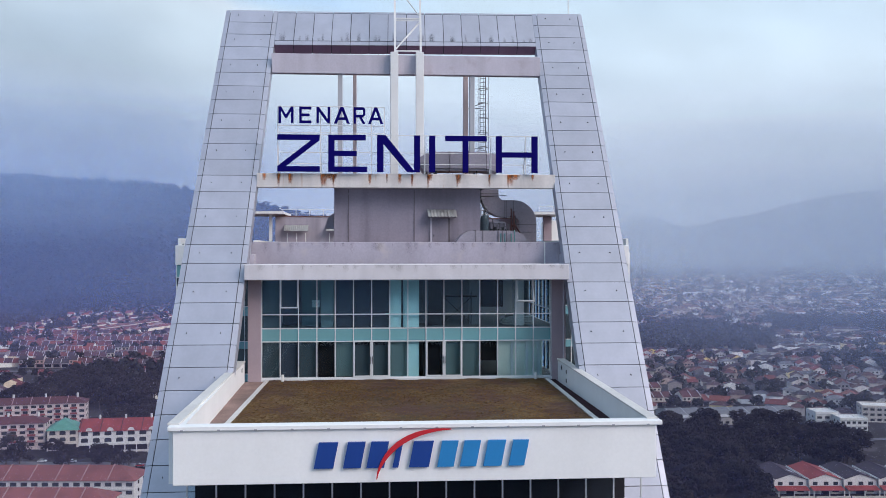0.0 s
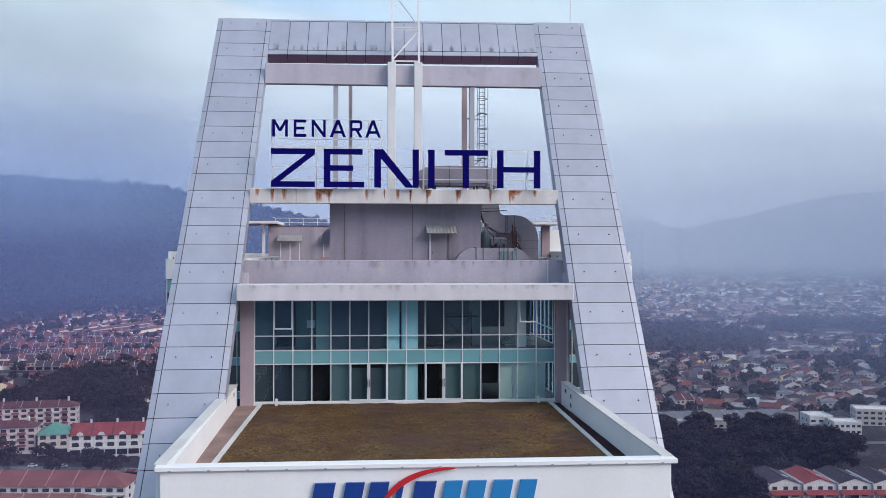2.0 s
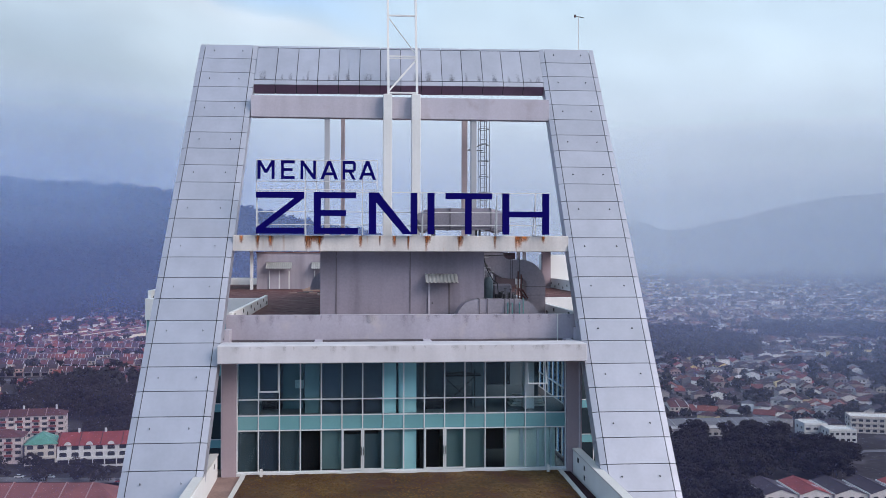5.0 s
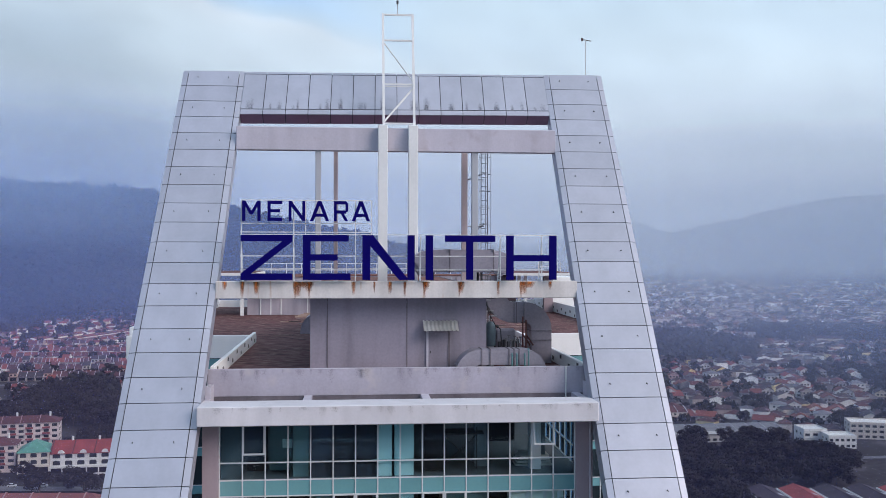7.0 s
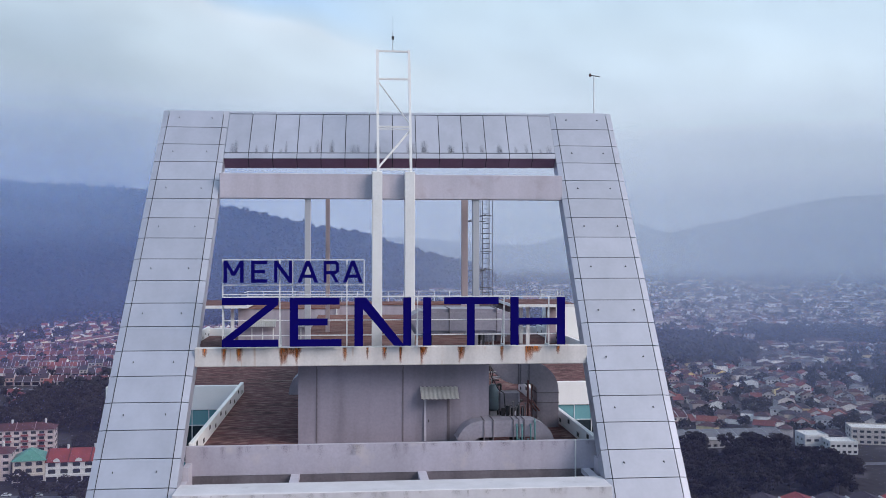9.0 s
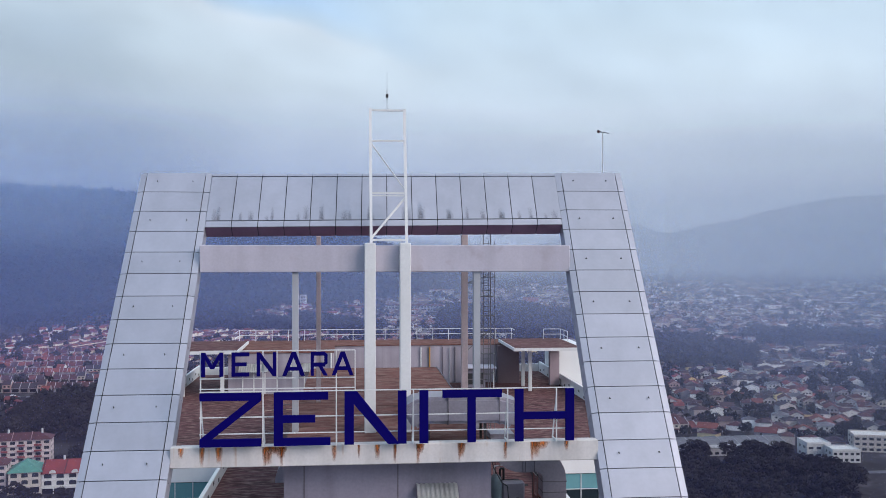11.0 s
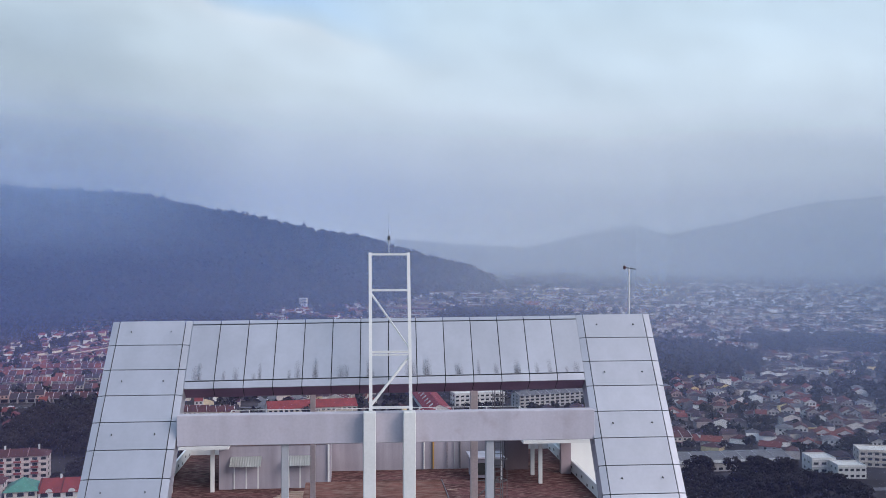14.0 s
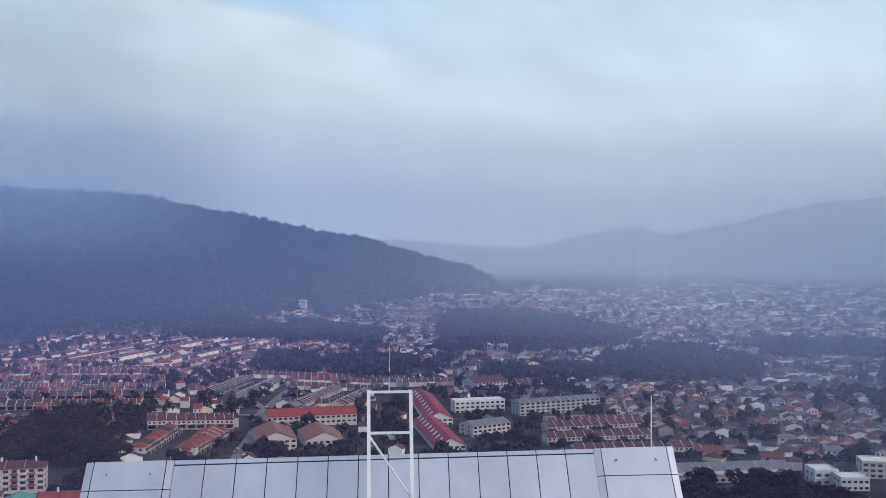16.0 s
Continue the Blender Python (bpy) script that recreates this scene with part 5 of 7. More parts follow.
def veil(r, layers, side, tint):
    """Stand-in for haze: a thin tinted curved sheet whose density changes with height (height, density)."""
    m = bpy.data.materials.new("mist_%d" % r)
    m.use_nodes = True
    n, l = m.node_tree.nodes, m.node_tree.links
    n.remove(n["Principled BSDF"])
    tr, df, tl, half, mx = (n.new("ShaderNode" + k) for k in ("BsdfTransparent", "BsdfDiffuse", "BsdfTranslucent", "MixShader", "MixShader"))
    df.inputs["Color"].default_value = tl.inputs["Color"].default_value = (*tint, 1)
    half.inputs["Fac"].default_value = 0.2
    l.new(df.outputs[0], half.inputs[1])
    l.new(tl.outputs[0], half.inputs[2])
    geo, sep, no, ma, mr, rp = (n.new("ShaderNode" + k) for k in ("NewGeometry", "SeparateXYZ", "TexNoise", "Math", "MapRange", "ValToRGB"))
    l.new(geo.outputs["Position"], sep.inputs[0])
    mp = n.new("ShaderNodeMapping")
    mp.inputs["Scale"].default_value = (0.0022, 0.0022, 0.006)
    l.new(geo.outputs["Position"], mp.inputs["Vector"])
    l.new(mp.outputs["Vector"], no.inputs["Vector"])
    no.inputs["Scale"].default_value = 1.0
    mr.inputs["To Min"].default_value, mr.inputs["To Max"].default_value = -0.009, 0.009
    l.new(no.outputs["Fac"], mr.inputs["Value"])
    ma.operation = "MULTIPLY_ADD"
    l.new(sep.outputs["Z"], ma.inputs[0])
    ma.inputs[1].default_value = 1 / 1600
    l.new(mr.outputs["Result"], ma.inputs[2])
    rp.color_ramp.interpolation = "EASE"
    while len(rp.color_ramp.elements) < len(layers):
        rp.color_ramp.elements.new(1.0)
    for i, (z, a) in enumerate(layers):
        rp.color_ramp.elements[i].position, rp.color_ramp.elements[i].color = z / 1600, (a, a, a, 1)
    l.new(ma.outputs[0], rp.inputs["Fac"])
    if side:      # a bank that thins out towards one end
        sd, mm = n.new("ShaderNodeMapRange"), n.new("ShaderNodeMath")
        sd.interpolation_type = "SMOOTHSTEP"
        sd.inputs["From Min"].default_value, sd.inputs["From Max"].default_value = side
        l.new(sep.outputs["X"], sd.inputs["Value"])
        mm.operation = "MULTIPLY"
        l.new(rp.outputs["Color"], mm.inputs[0])
        l.new(sd.outputs["Result"], mm.inputs[1])
        l.new(mm.outputs[0], mx.inputs["Fac"])
    else:
        l.new(rp.outputs["Color"], mx.inputs["Fac"])
    l.new(tr.outputs[0], mx.inputs[1])
    if tint == HORIZON:      # the horizon's bright haze, a backdrop sheet that glows by itself
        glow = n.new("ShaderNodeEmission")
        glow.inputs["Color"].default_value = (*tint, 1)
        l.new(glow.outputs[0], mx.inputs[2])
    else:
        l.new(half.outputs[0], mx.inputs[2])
    l.new(mx.outputs[0], n["Material Output"].inputs["Surface"])
    bm = bmnew()
    k, full = 96, not side
    angles = [2 * math.pi * i / k for i in range(k)]
    if side:      # only the stretch where the bank lies
        s = 1 if side[1] > side[0] else -1
        a0 = math.asin(max(-0.99, min(0.99, (side[0] - 2) / r)))
        angles = [a0 + s * (2.3 - s * a0) * i / k for i in range(k)]
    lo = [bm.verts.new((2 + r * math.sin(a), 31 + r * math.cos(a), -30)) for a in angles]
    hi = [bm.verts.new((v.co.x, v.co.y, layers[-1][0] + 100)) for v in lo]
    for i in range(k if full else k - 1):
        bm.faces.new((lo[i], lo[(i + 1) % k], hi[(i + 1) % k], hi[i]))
    solo("mist_layer", bm, m, "thin tinted sheet standing in for distance haze", "mist", "structure", smooth=True)


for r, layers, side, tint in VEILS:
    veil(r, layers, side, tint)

# ---- the suburb: materials ----
ROOF_PAL = [(0.062, 0.018, 0.022), (0.040, 0.022, 0.032), (0.078, 0.022, 0.024), (0.032, 0.023, 0.033), (0.042, 0.025, 0.035), (0.050, 0.024, 0.031), (0.13, 0.032, 0.028), (0.036, 0.026, 0.036)]
WALL_PAL = [(0.50, 0.48, 0.47), (0.36, 0.31, 0.29), (0.60, 0.58, 0.55), (0.42, 0.37, 0.30), (0.28, 0.25, 0.26), (0.44, 0.41, 0.40), (0.42, 0.28, 0.25), (0.34, 0.34, 0.36)]
ROOF_TILE = mat("house_roof_tile", None, rough=0.85, vary=0.2, scale=0.6, palette=ROOF_PAL, grain=6, bump=0.2)
ROOF_FAR = mat("far_roof_tile", None, rough=0.85, vary=0.2, scale=0.3, palette=ROOF_PAL + [(0.028, 0.022, 0.032), (0.15, 0.034, 0.032)] + [(0.055, 0.03, 0.036), (0.04, 0.022, 0.03), (0.034, 0.024, 0.034), (0.07, 0.028, 0.03), (0.05, 0.026, 0.03), (0.10, 0.10, 0.12)], island=True)
WALL_PAINT = mat("house_wall_paint", None, rough=0.85, vary=0.1, palette=WALL_PAL, streak=0.1)
WALL_FAR = mat("far_wall_paint", None, rough=0.85, vary=0.1, palette=[(0.50, 0.46, 0.44), (0.30, 0.26, 0.25), (0.84, 0.82, 0.80), (0.22, 0.19, 0.20), (0.60, 0.57, 0.54), (0.40, 0.31, 0.28), (0.80, 0.78, 0.74), (0.20, 0.18, 0.20), (0.50, 0.44, 0.38), (0.72, 0.58, 0.33), (0.26, 0.22, 0.22), (0.85, 0.84, 0.82)], island=True)
# farthest roofs: the haze over them is put into paler tile colours
ROOF_HAZED = mat("haze_paled_far_tile", None, rough=0.85, vary=0.2, scale=0.3, palette=[(0.15, 0.062, 0.055), (0.10, 0.055, 0.060), (0.22, 0.10, 0.085), (0.075, 0.048, 0.056), (0.17, 0.13, 0.12), (0.12, 0.055, 0.05), (0.26, 0.24, 0.24), (0.09, 0.055, 0.06)], island=True)
# walls of the same houses, brightened to read through the haze
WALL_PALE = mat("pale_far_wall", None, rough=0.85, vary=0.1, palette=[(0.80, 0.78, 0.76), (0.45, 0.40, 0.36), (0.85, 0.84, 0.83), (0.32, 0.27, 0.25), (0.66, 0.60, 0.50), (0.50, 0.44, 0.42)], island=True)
ROOF_WARM = mat("maroon_far_tile", None, rough=0.85, vary=0.2, scale=0.3, palette=[(0.125, 0.027, 0.031), (0.075, 0.023, 0.036), (0.15, 0.031, 0.030), (0.050, 0.022, 0.038), (0.22, 0.046, 0.034), (0.095, 0.024, 0.032), (0.060, 0.024, 0.040), (0.13, 0.028, 0.031)], island=True)
WALL_WARM = mat("bright_far_wall", None, rough=0.85, vary=0.1, palette=[(0.80, 0.77, 0.68), (0.56, 0.48, 0.44), (0.82, 0.80, 0.76), (0.36, 0.27, 0.27), (0.72, 0.60, 0.42), (0.26, 0.22, 0.24)], island=True)
WALL_CREAM = mat("cream_far_wall", None, rough=0.85, vary=0.1, palette=[(0.84, 0.77, 0.62), (0.80, 0.72, 0.55), (0.85, 0.81, 0.72), (0.62, 0.52, 0.42), (0.82, 0.74, 0.60)], island=True)
RED_TILE = mat("red_roof_tile", (0.22, 0.032, 0.03), rough=0.8, vary=0.2, scale=0.5, rand=0.12, grain=6)
ORANGE_TILE = mat("orange_roof_tile", (0.17, 0.042, 0.028), rough=0.8, vary=0.2, scale=0.5, rand=0.15, grain=6)
BRIGHT_RED = mat("bright_red_roof", (0.22, 0.013, 0.024), rough=0.7, vary=0.12, scale=0.5)
DARK_TILE = mat("dark_purplish_tile", (0.034, 0.021, 0.033), rough=0.85, vary=0.25, scale=0.5, rand=0.15)
MAROON = mat("maroon_roof_tile", (0.075, 0.02, 0.022), rough=0.85, vary=0.25, scale=0.5, rand=0.15)
SALMON = mat("salmon_roof_tile", (0.205, 0.062, 0.056), rough=0.85, vary=0.2, scale=0.5, rand=0.1, streak=0.1)
RIB = mat("pinkish_roof_rib", (0.30, 0.18, 0.17), rough=0.85, vary=0.15)
BALCONY_RED = mat("dull_red_balcony", (0.20, 0.045, 0.05), rough=0.8, vary=0.15)
GREEN_ROOF = mat("green_roof_sheet", (0.07, 0.22, 0.17), rough=0.6, vary=0.15)
GREY_SHEET = mat("grey_roof_sheet", (0.13, 0.125, 0.14), rough=0.6, vary=0.15, rand=0.1)
PARTY = mat("weathered_party_wall", (0.60, 0.57, 0.57), rough=0.85, vary=0.2, scale=0.3, streak=0.2)
OFFWHITE = mat("offwhite_wall", (0.60, 0.59, 0.58), rough=0.8, vary=0.08, streak=0.1)
CREAM = mat("cream_wall", (0.52, 0.47, 0.42), rough=0.8, vary=0.08, streak=0.12)
PEACH = mat("peach_wall", (0.55, 0.46, 0.45), rough=0.8, vary=0.1, streak=0.12)
GREY_BLOCK = mat("grey_block_wall", (0.40, 0.39, 0.38), rough=0.85, vary=0.12, streak=0.2)
YELLOW = mat("yellow_wall", (0.66, 0.50, 0.22), rough=0.8, vary=0.06)
WIN = mat("dark_window", (0.03, 0.035, 0.045), rough=0.2, vary=0.2, rand=0.3)
TAR = mat("asphalt", (0.13, 0.125, 0.135), rough=0.9, vary=0.2, scale=0.2)
LEAF = mat("leaf_mass", (0.022, 0.0185, 0.016), rough=0.85, vary=0.3, scale=0.2, rand=0.35, grain=3, spec=0.2)
LEAF_FAR = mat("far_leaf_mass", (0.022, 0.022, 0.020), rough=0.9, vary=0.35, scale=0.05, rand=0.35, island=True, spec=0.2)
BARK = mat("bark", (0.09, 0.07, 0.055), rough=0.9, vary=0.2)
CAR_PAINT = mat("car_paint", None, rough=0.25, vary=0.02, palette=[(0.7, 0.7, 0.7), (0.1, 0.1, 0.11), (0.75, 0.75, 0.75), (0.35, 0.36, 0.38), (0.3, 0.03, 0.03), (0.65, 0.65, 0.66)])
RUBBER = mat("rubber", (0.02, 0.02, 0.02), rough=0.9)


def add_gable(bm, x0, x1, y0, y1, z0, rise, over=0.4, thick=0.18, along="x"):
    """A double-pitched roof; the ridge runs along x or y."""
    if along == "x":
        ym = (y0 + y1) / 2
        prof = [(y0 - over, z0 - over * 0.3), (ym, z0 + rise), (y1 + over, z0 - over * 0.3), (y1 + over, z0 - over * 0.3 - thick), (ym, z0 + rise - thick), (y0 - over, z0 - over * 0.3 - thick)]
        add_prism(bm, [(x0, y, z) for y, z in prof], (x1 - x0, 0, 0))
    else:
        xm = (x0 + x1) / 2
        prof = [(x0 - over, z0 - over * 0.3), (xm, z0 + rise), (x1 + over, z0 - over * 0.3), (x1 + over, z0 - over * 0.3 - thick), (xm, z0 + rise - thick), (x0 - over, z0 - over * 0.3 - thick)]
        add_prism(bm, [(x, y0, z) for x, z in prof], (0, y1 - y0, 0))
    return bm


def add_gable_wall(bm, x0, x1, y0, y1, z0, z1, rise, along="x"):
    if along == "x":
        ym = (y0 + y1) / 2
        add_prism(bm, [(x0, y0, z0), (x0, y1, z0), (x0, y1, z1), (x0, ym, z1 + rise - 0.2), (x0, y0, z1)], (x1 - x0, 0, 0))
    else:
        xm = (x0 + x1) / 2
        add_prism(bm, [(x0, y0, z0), (x1, y0, z0), (x1, y0, z1), (xm, y0, z1 + rise - 0.2), (x0, y0, z1)], (0, y1 - y0, 0))
    return bm


def add_hip(bm, x0, x1, y0, y1, z0, rise, over=0.5):
    x0, x1, y0, y1 = x0 - over, x1 + over, y0 - over, y1 + over
    w, d = x1 - x0, y1 - y0
    k = min(w, d) / 2
    if w > d:
        r0, r1 = (x0 + k, (y0 + y1) / 2, z0 + rise), (x1 - k, (y0 + y1) / 2, z0 + rise)
    else:
        r0, r1 = ((x0 + x1) / 2, y0 + k, z0 + rise), ((x0 + x1) / 2, y1 - k, z0 + rise)
    c = [bm.verts.new(p) for p in ((x0, y0, z0), (x1, y0, z0), (x1, y1, z0), (x0, y1, z0))]
    r = [bm.verts.new(p) for p in (r0, r1)]
    if w > d:
        fs = ((c[0], c[1], r[1], r[0]), (c[1], c[2], r[1]), (c[2], c[3], r[0], r[1]), (c[3], c[0], r[0]))
    else:
        fs = ((c[0], c[1], r[0]), (c[1], c[2], r[1], r[0]), (c[2], c[3], r[1]), (c[3], c[0], r[0], r[1]))
    for f in fs:
        bm.faces.new(f)
    bm.faces.new(c[::-1])
    return bm


# ---- house templates, front towards -y, base at the origin ----


def terrace_house(w, d, h, rise, wall, roof, label):
    t = thing("terrace_house", label, "house", group="terrace houses")
    part("wall", add_gable_wall(bmnew(), -w / 2 + 0.05, w / 2 - 0.05, 0, d, -2, h, rise), wall, t)
    part("roof", add_gable(bmnew(), -w / 2 + 0.02, w / 2 - 0.02, 0, d, h, rise), roof, t)
    bm = bmnew()
    prof = [(-0.5, h - 0.5), (-0.5, h + 0.15), (d / 2, h + rise + 0.4), (d + 0.5, h + 0.15), (d + 0.5, h - 0.5), (d / 2, h + rise - 0.3)]
    add_prism(bm, [(w / 2 - 0.14, y, z) for y, z in prof[:3] + [prof[5]]], (0.28, 0, 0))
    add_prism(bm, [(w / 2 - 0.14, y, z) for y, z in prof[2:]], (0.28, 0, 0))
    part("party_wall", bm, PARTY, t, "raised pale party wall")
    part("porch_roof", box(-w / 2 + 0.3, w / 2 - 0.3, -3.6, -0.05, 2.75, 2.95), roof, t)
    part("porch_post", bars([((x, -3.4, -2), (x, -3.4, 2.75)) for x in (-w / 2 + 0.5,)], 0.3), wall, t)
    part("door", box(-w / 2 + 0.8, w / 2 - 0.9, -0.06, 0.0, 0, 2.3), WIN, t)
    if h > 5:
        for x in (-w * 0.24, w * 0.22):
            part("window", box(x - 0.8, x + 0.8, -0.07, 0.0, 3.9, 5.3), WIN, t)
    return t


def detached_house(w, d, h, rise, wall, roof, style, label):
    t = thing("detached_house", label, "house", group="detached houses")
    if style == "gable":
        part("wall", add_gable_wall(bmnew(), -w / 2, w / 2, 0, d, -2, h, rise, "y"), wall, t)
        part("roof", add_gable(bmnew(), -w / 2, w / 2, -0.5, d + 0.5, h, rise, 0.5, 0.2, "y"), roof, t)
    else:
        part("wall", box(-w / 2, w / 2, 0, d, -2, h), wall, t)
        part("roof", add_hip(bmnew(), -w / 2, w / 2, 0, d, h - 0.05, rise), roof, t)
    part("wing", box(w / 2 - 0.5, w / 2 + 4, 2, d - 3, -2, 2.9), wall, t)
    part("wing_roof", add_gable(bmnew(), w / 2, w / 2 + 4.2, 2, d - 3, 2.9, 1.4), roof, t)
    part("porch_roof", box(-w / 2 + 0.5, w / 2 - 1, -4, -0.05, 2.8, 3.0), roof, t)
    for x in (-w / 2 + 0.8, w / 2 - 1.3):
        part("porch_post", box(x - 0.18, x + 0.18, -3.8, -3.44, -2, 2.8), wall, t)
    zs = (1.0, 4.3) if h > 5 else (1.0,)
    for z in zs:
        for x in (-w * 0.28, 0.0, w * 0.28):
            part("window", box(x - 0.75, x + 0.75, -0.07, 0.0, z, z + 1.35), WIN, t)
        for y in (d * 0.3, d * 0.7):
            part("window", box(-w / 2 - 0.07, -w / 2, y - 0.75, y + 0.75, z, z + 1.35), WIN, t)
    return t


def link_house(w, d, h, rise, roof, label):
    """A deep house in a row: gable to the street, raised white side walls, a tiled porch in front."""
    t = thing("link_house", label, "house", group="link houses")
    part("wall", add_gable_wall(bmnew(), -w / 2 + 0.1, w / 2 - 0.1, 0, d, -2, h, rise, "y"), OFFWHITE, t)
    rf = part("roof", add_gable(bmnew(), -w / 2 + 0.15, w / 2 - 0.15, -0.4, d + 0.4, h, rise, 0.1, 0.2, "y"), roof, t)
    part("ridge_cap", box(-0.2, 0.2, -0.45, d + 0.45, h + rise - 0.05, h + rise + 0.12), roof, rf)
    sky_ = bmnew()
    add_prism(sky_, [(w * 0.14, d * 0.30, h + rise * 0.72 + 0.14), (w * 0.30, d * 0.30, h + rise * 0.40 + 0.14), (w * 0.30, d * 0.42, h + rise * 0.40 + 0.14), (w * 0.14, d * 0.42, h + rise * 0.72 + 0.14)], (0, 0, 0.1))
    part("skylight", sky_, STEEL_GREY, rf, "pale translucent roof sheet")
    part("party_wall", box(-w / 2 - 0.12, -w / 2 + 0.12, -1.2, d + 0.3, -2, h + 0.45), OFFWHITE, t, "raised white side wall")
    for x in (-w * 0.3, w * 0.02, w * 0.3):
        win = part("window", box(x - 1.1, x + 1.1, -0.1, 0.0, 4.1, 5.7), WIN, t)
        part("sill", box(x - 1.25, x + 1.25, -0.25, -0.0, 3.95, 4.08), OFFWHITE, win)
    part("door", box(-w * 0.12, w * 0.12, -0.1, 0.0, 0, 2.5), WIN, t)
    part("window", box(w * 0.2, w * 0.4, -0.1, 0.0, 0.9, 2.4), WIN, t)
    for y in (5, 12, 19):
        part("window", box(-w / 2 - 0.2, -w / 2 - 0.12, y - 0.9, y + 0.9, 4.2, 5.5), WIN, t)
    bm = bmnew()
    add_prism(bm, [(-w / 2 + 0.4, -0.05, 3.7), (-w / 2 + 0.4, -5.2, 2.75), (-w / 2 + 0.4, -5.2, 2.9), (-w / 2 + 0.4, -0.05, 3.9)], (w - 1.2, 0, 0))
    part("porch_roof", bm, RED_TILE, t, "sloping red tiled porch roof")
    for x in (-w / 2 + 0.8, 0.0, w / 2 - 1.2):
        part("porch_post", box(x - 0.2, x + 0.2, -5.0, -4.6, -2, 2.76), OFFWHITE, t)
    part("garden_wall", box(-w / 2 + 0.1, w / 2 - 0.1, -9.2, -9.0, -2, 1.3), CREAM, t)
    return t


TPL = [
    terrace_house(6.7, 17, 3.6, 3.0, WALL_PAINT, ROOF_TILE, "single-storey terrace house with dark tiled roof and pale party wall"),
    terrace_house(6.7, 14, 6.4, 2.8, WALL_PAINT, ROOF_TILE, "two-storey terrace house with dark tiled roof and pale party wall"),
    terrace_house(7.0, 16, 6.4, 3.0, CREAM, MAROON, "two-storey cream terrace house with maroon tiled roof"),
    terrace_house(7.2, 15, 6.4, 3.0, OFFWHITE, RED_TILE, "two-storey white terrace house with red tiled roof"),
    terrace_house(6.6, 15, 3.8, 3.0, WALL_PAINT, ORANGE_TILE, "single-storey terrace house with orange-brown tiled roof"),
    detached_house(11, 13, 3.8, 2.8, WALL_PAINT, ROOF_TILE, "hip", "single-storey house with dark hipped tile roof"),
    detached_house(10, 14, 6.6, 2.8, WALL_PAINT, ROOF_TILE, "gable", "two-storey gabled house with dark tiled roof"),
    detached_house(11, 14, 3.6, 3.0, OFFWHITE, ORANGE_TILE, "gable", "white gabled bungalow with orange-red tiled roof"),
    detached_house(10, 12, 6.4, 2.4, YELLOW, MAROON, "gable", "two-storey yellow gabled house with maroon roof"),
    detached_house(12, 12, 6.6, 2.5, OFFWHITE, GREY_SHEET, "hip", "two-storey white house with grey hipped roof"),
    detached_house(9.5, 14, 6.8, 2.6, OFFWHITE, RED_TILE, "gable", "two-storey white gabled house with red tiled roof"),
    detached_house(8, 11, 3.7, 2.9, CREAM, ORANGE_TILE, "hip", "semi-detached cream house with orange-brown hipped roof"),
    link_house(16.2, 27, 6.9, 2.6, DARK_TILE, "two-storey white linked house with dark purplish tiled roof"),
    link_house(16.2, 27, 6.9, 2.6, RED_TILE, "two-storey white linked house with red tiled roof"),
]
first_use = [True] * len(TPL)
taken = []


def put(k, x, y, yaw):
    """Place one house of kind k, with its front turned by yaw."""
    m = pose(x, y, ground_z(x, y), 0, 0, yaw)
    taken.append((x, y))
    if first_use[k]:
        first_use[k] = False
        TPL[k].matrix_basis = m
        return TPL[k]
    return copy_thing(TPL[k], m)


def row(kinds, p0, p1, width, rng_, gap=0.0):
    """A row of houses from p0 to p1, fronts on that line, bodies to its left as seen from above."""
    (x0, y0), (x1, y1) = p0, p1
    length = math.hypot(x1 - x0, y1 - y0)
    yaw = math.degrees(math.atan2(y1 - y0, x1 - x0))
    n = max(1, int(length / width))
    for i in range(n):
        if rng_.random() < gap:
            continue
        f = (i + 0.5) / n
        put(rng_.choice(kinds), x0 + (x1 - x0) * f, y0 + (y1 - y0) * f, yaw)


hr = random.Random(11)
# left: dark-roofed terraces in rows across the view
for y, xa, xb in ((848, -300, -180), (900, -318, -176), (950, -330, -176)):
    row([0, 0, 0, 1], (xa, y), (xb, y + 0.17 * (xb - xa)), 6.7, hr, 0.03)
row([2], (-152, 776), (-89, 790), 7.1, hr)
row([2, 1], (-89, 812), (-157, 797), 7.1, hr)
row([11, 11, 5], (-136, 690), (-128, 772), 11, hr)
row([11], (-106, 770), (-114, 692), 11, hr)
row([11, 4], (-104, 697), (-90, 764), 9, hr)
row([0], (-126, 946), (-102, 1053), 6.7, hr)
row([0], (-84, 1052), (-106, 943), 6.7, hr)
row([1, 2], (-40, 880), (-8, 990), 6.7, hr)
row([1, 2], (8, 985), (-20, 880), 6.7, hr)
# right: maroon and dark terraces, then mixed houses
row([2], (155, 777), (237, 790), 7.0, hr)
row([2], (238, 822), (157, 809), 7.0, hr)
row([2], (146, 735), (228, 742), 7.0, hr)
for k_, kind_ in enumerate((12, 13, 12, 12, 13, 12, 12)):
    put(kind_, 196.5 + 16.5 * k_, 438.5 - 0.9 * k_, -3)
    taken.extend((196.5 + 16.5 * k_ + u, 438.5 + v) for u in (-5, 5) for v in (-8, 7, 14, 21))
row([2, 2, 0], (150, 690), (250, 694), 7.0, hr)
put(8, 330, 928, 14), put(8, 366, 940, 14), put(7, 264, 692, 62), put(7, 394, 852, 20), put(9, 345, 905, 10), put(7, 300, 760, 60), put(9, 420, 1000, 8)
put(6, 291, 655, 60), put(5, 315, 690, 58), put(9, 330, 720, 62), put(9, 243, 1010, 12), put(8, 300, 1010, 14), put(7, 262, 940, 14)
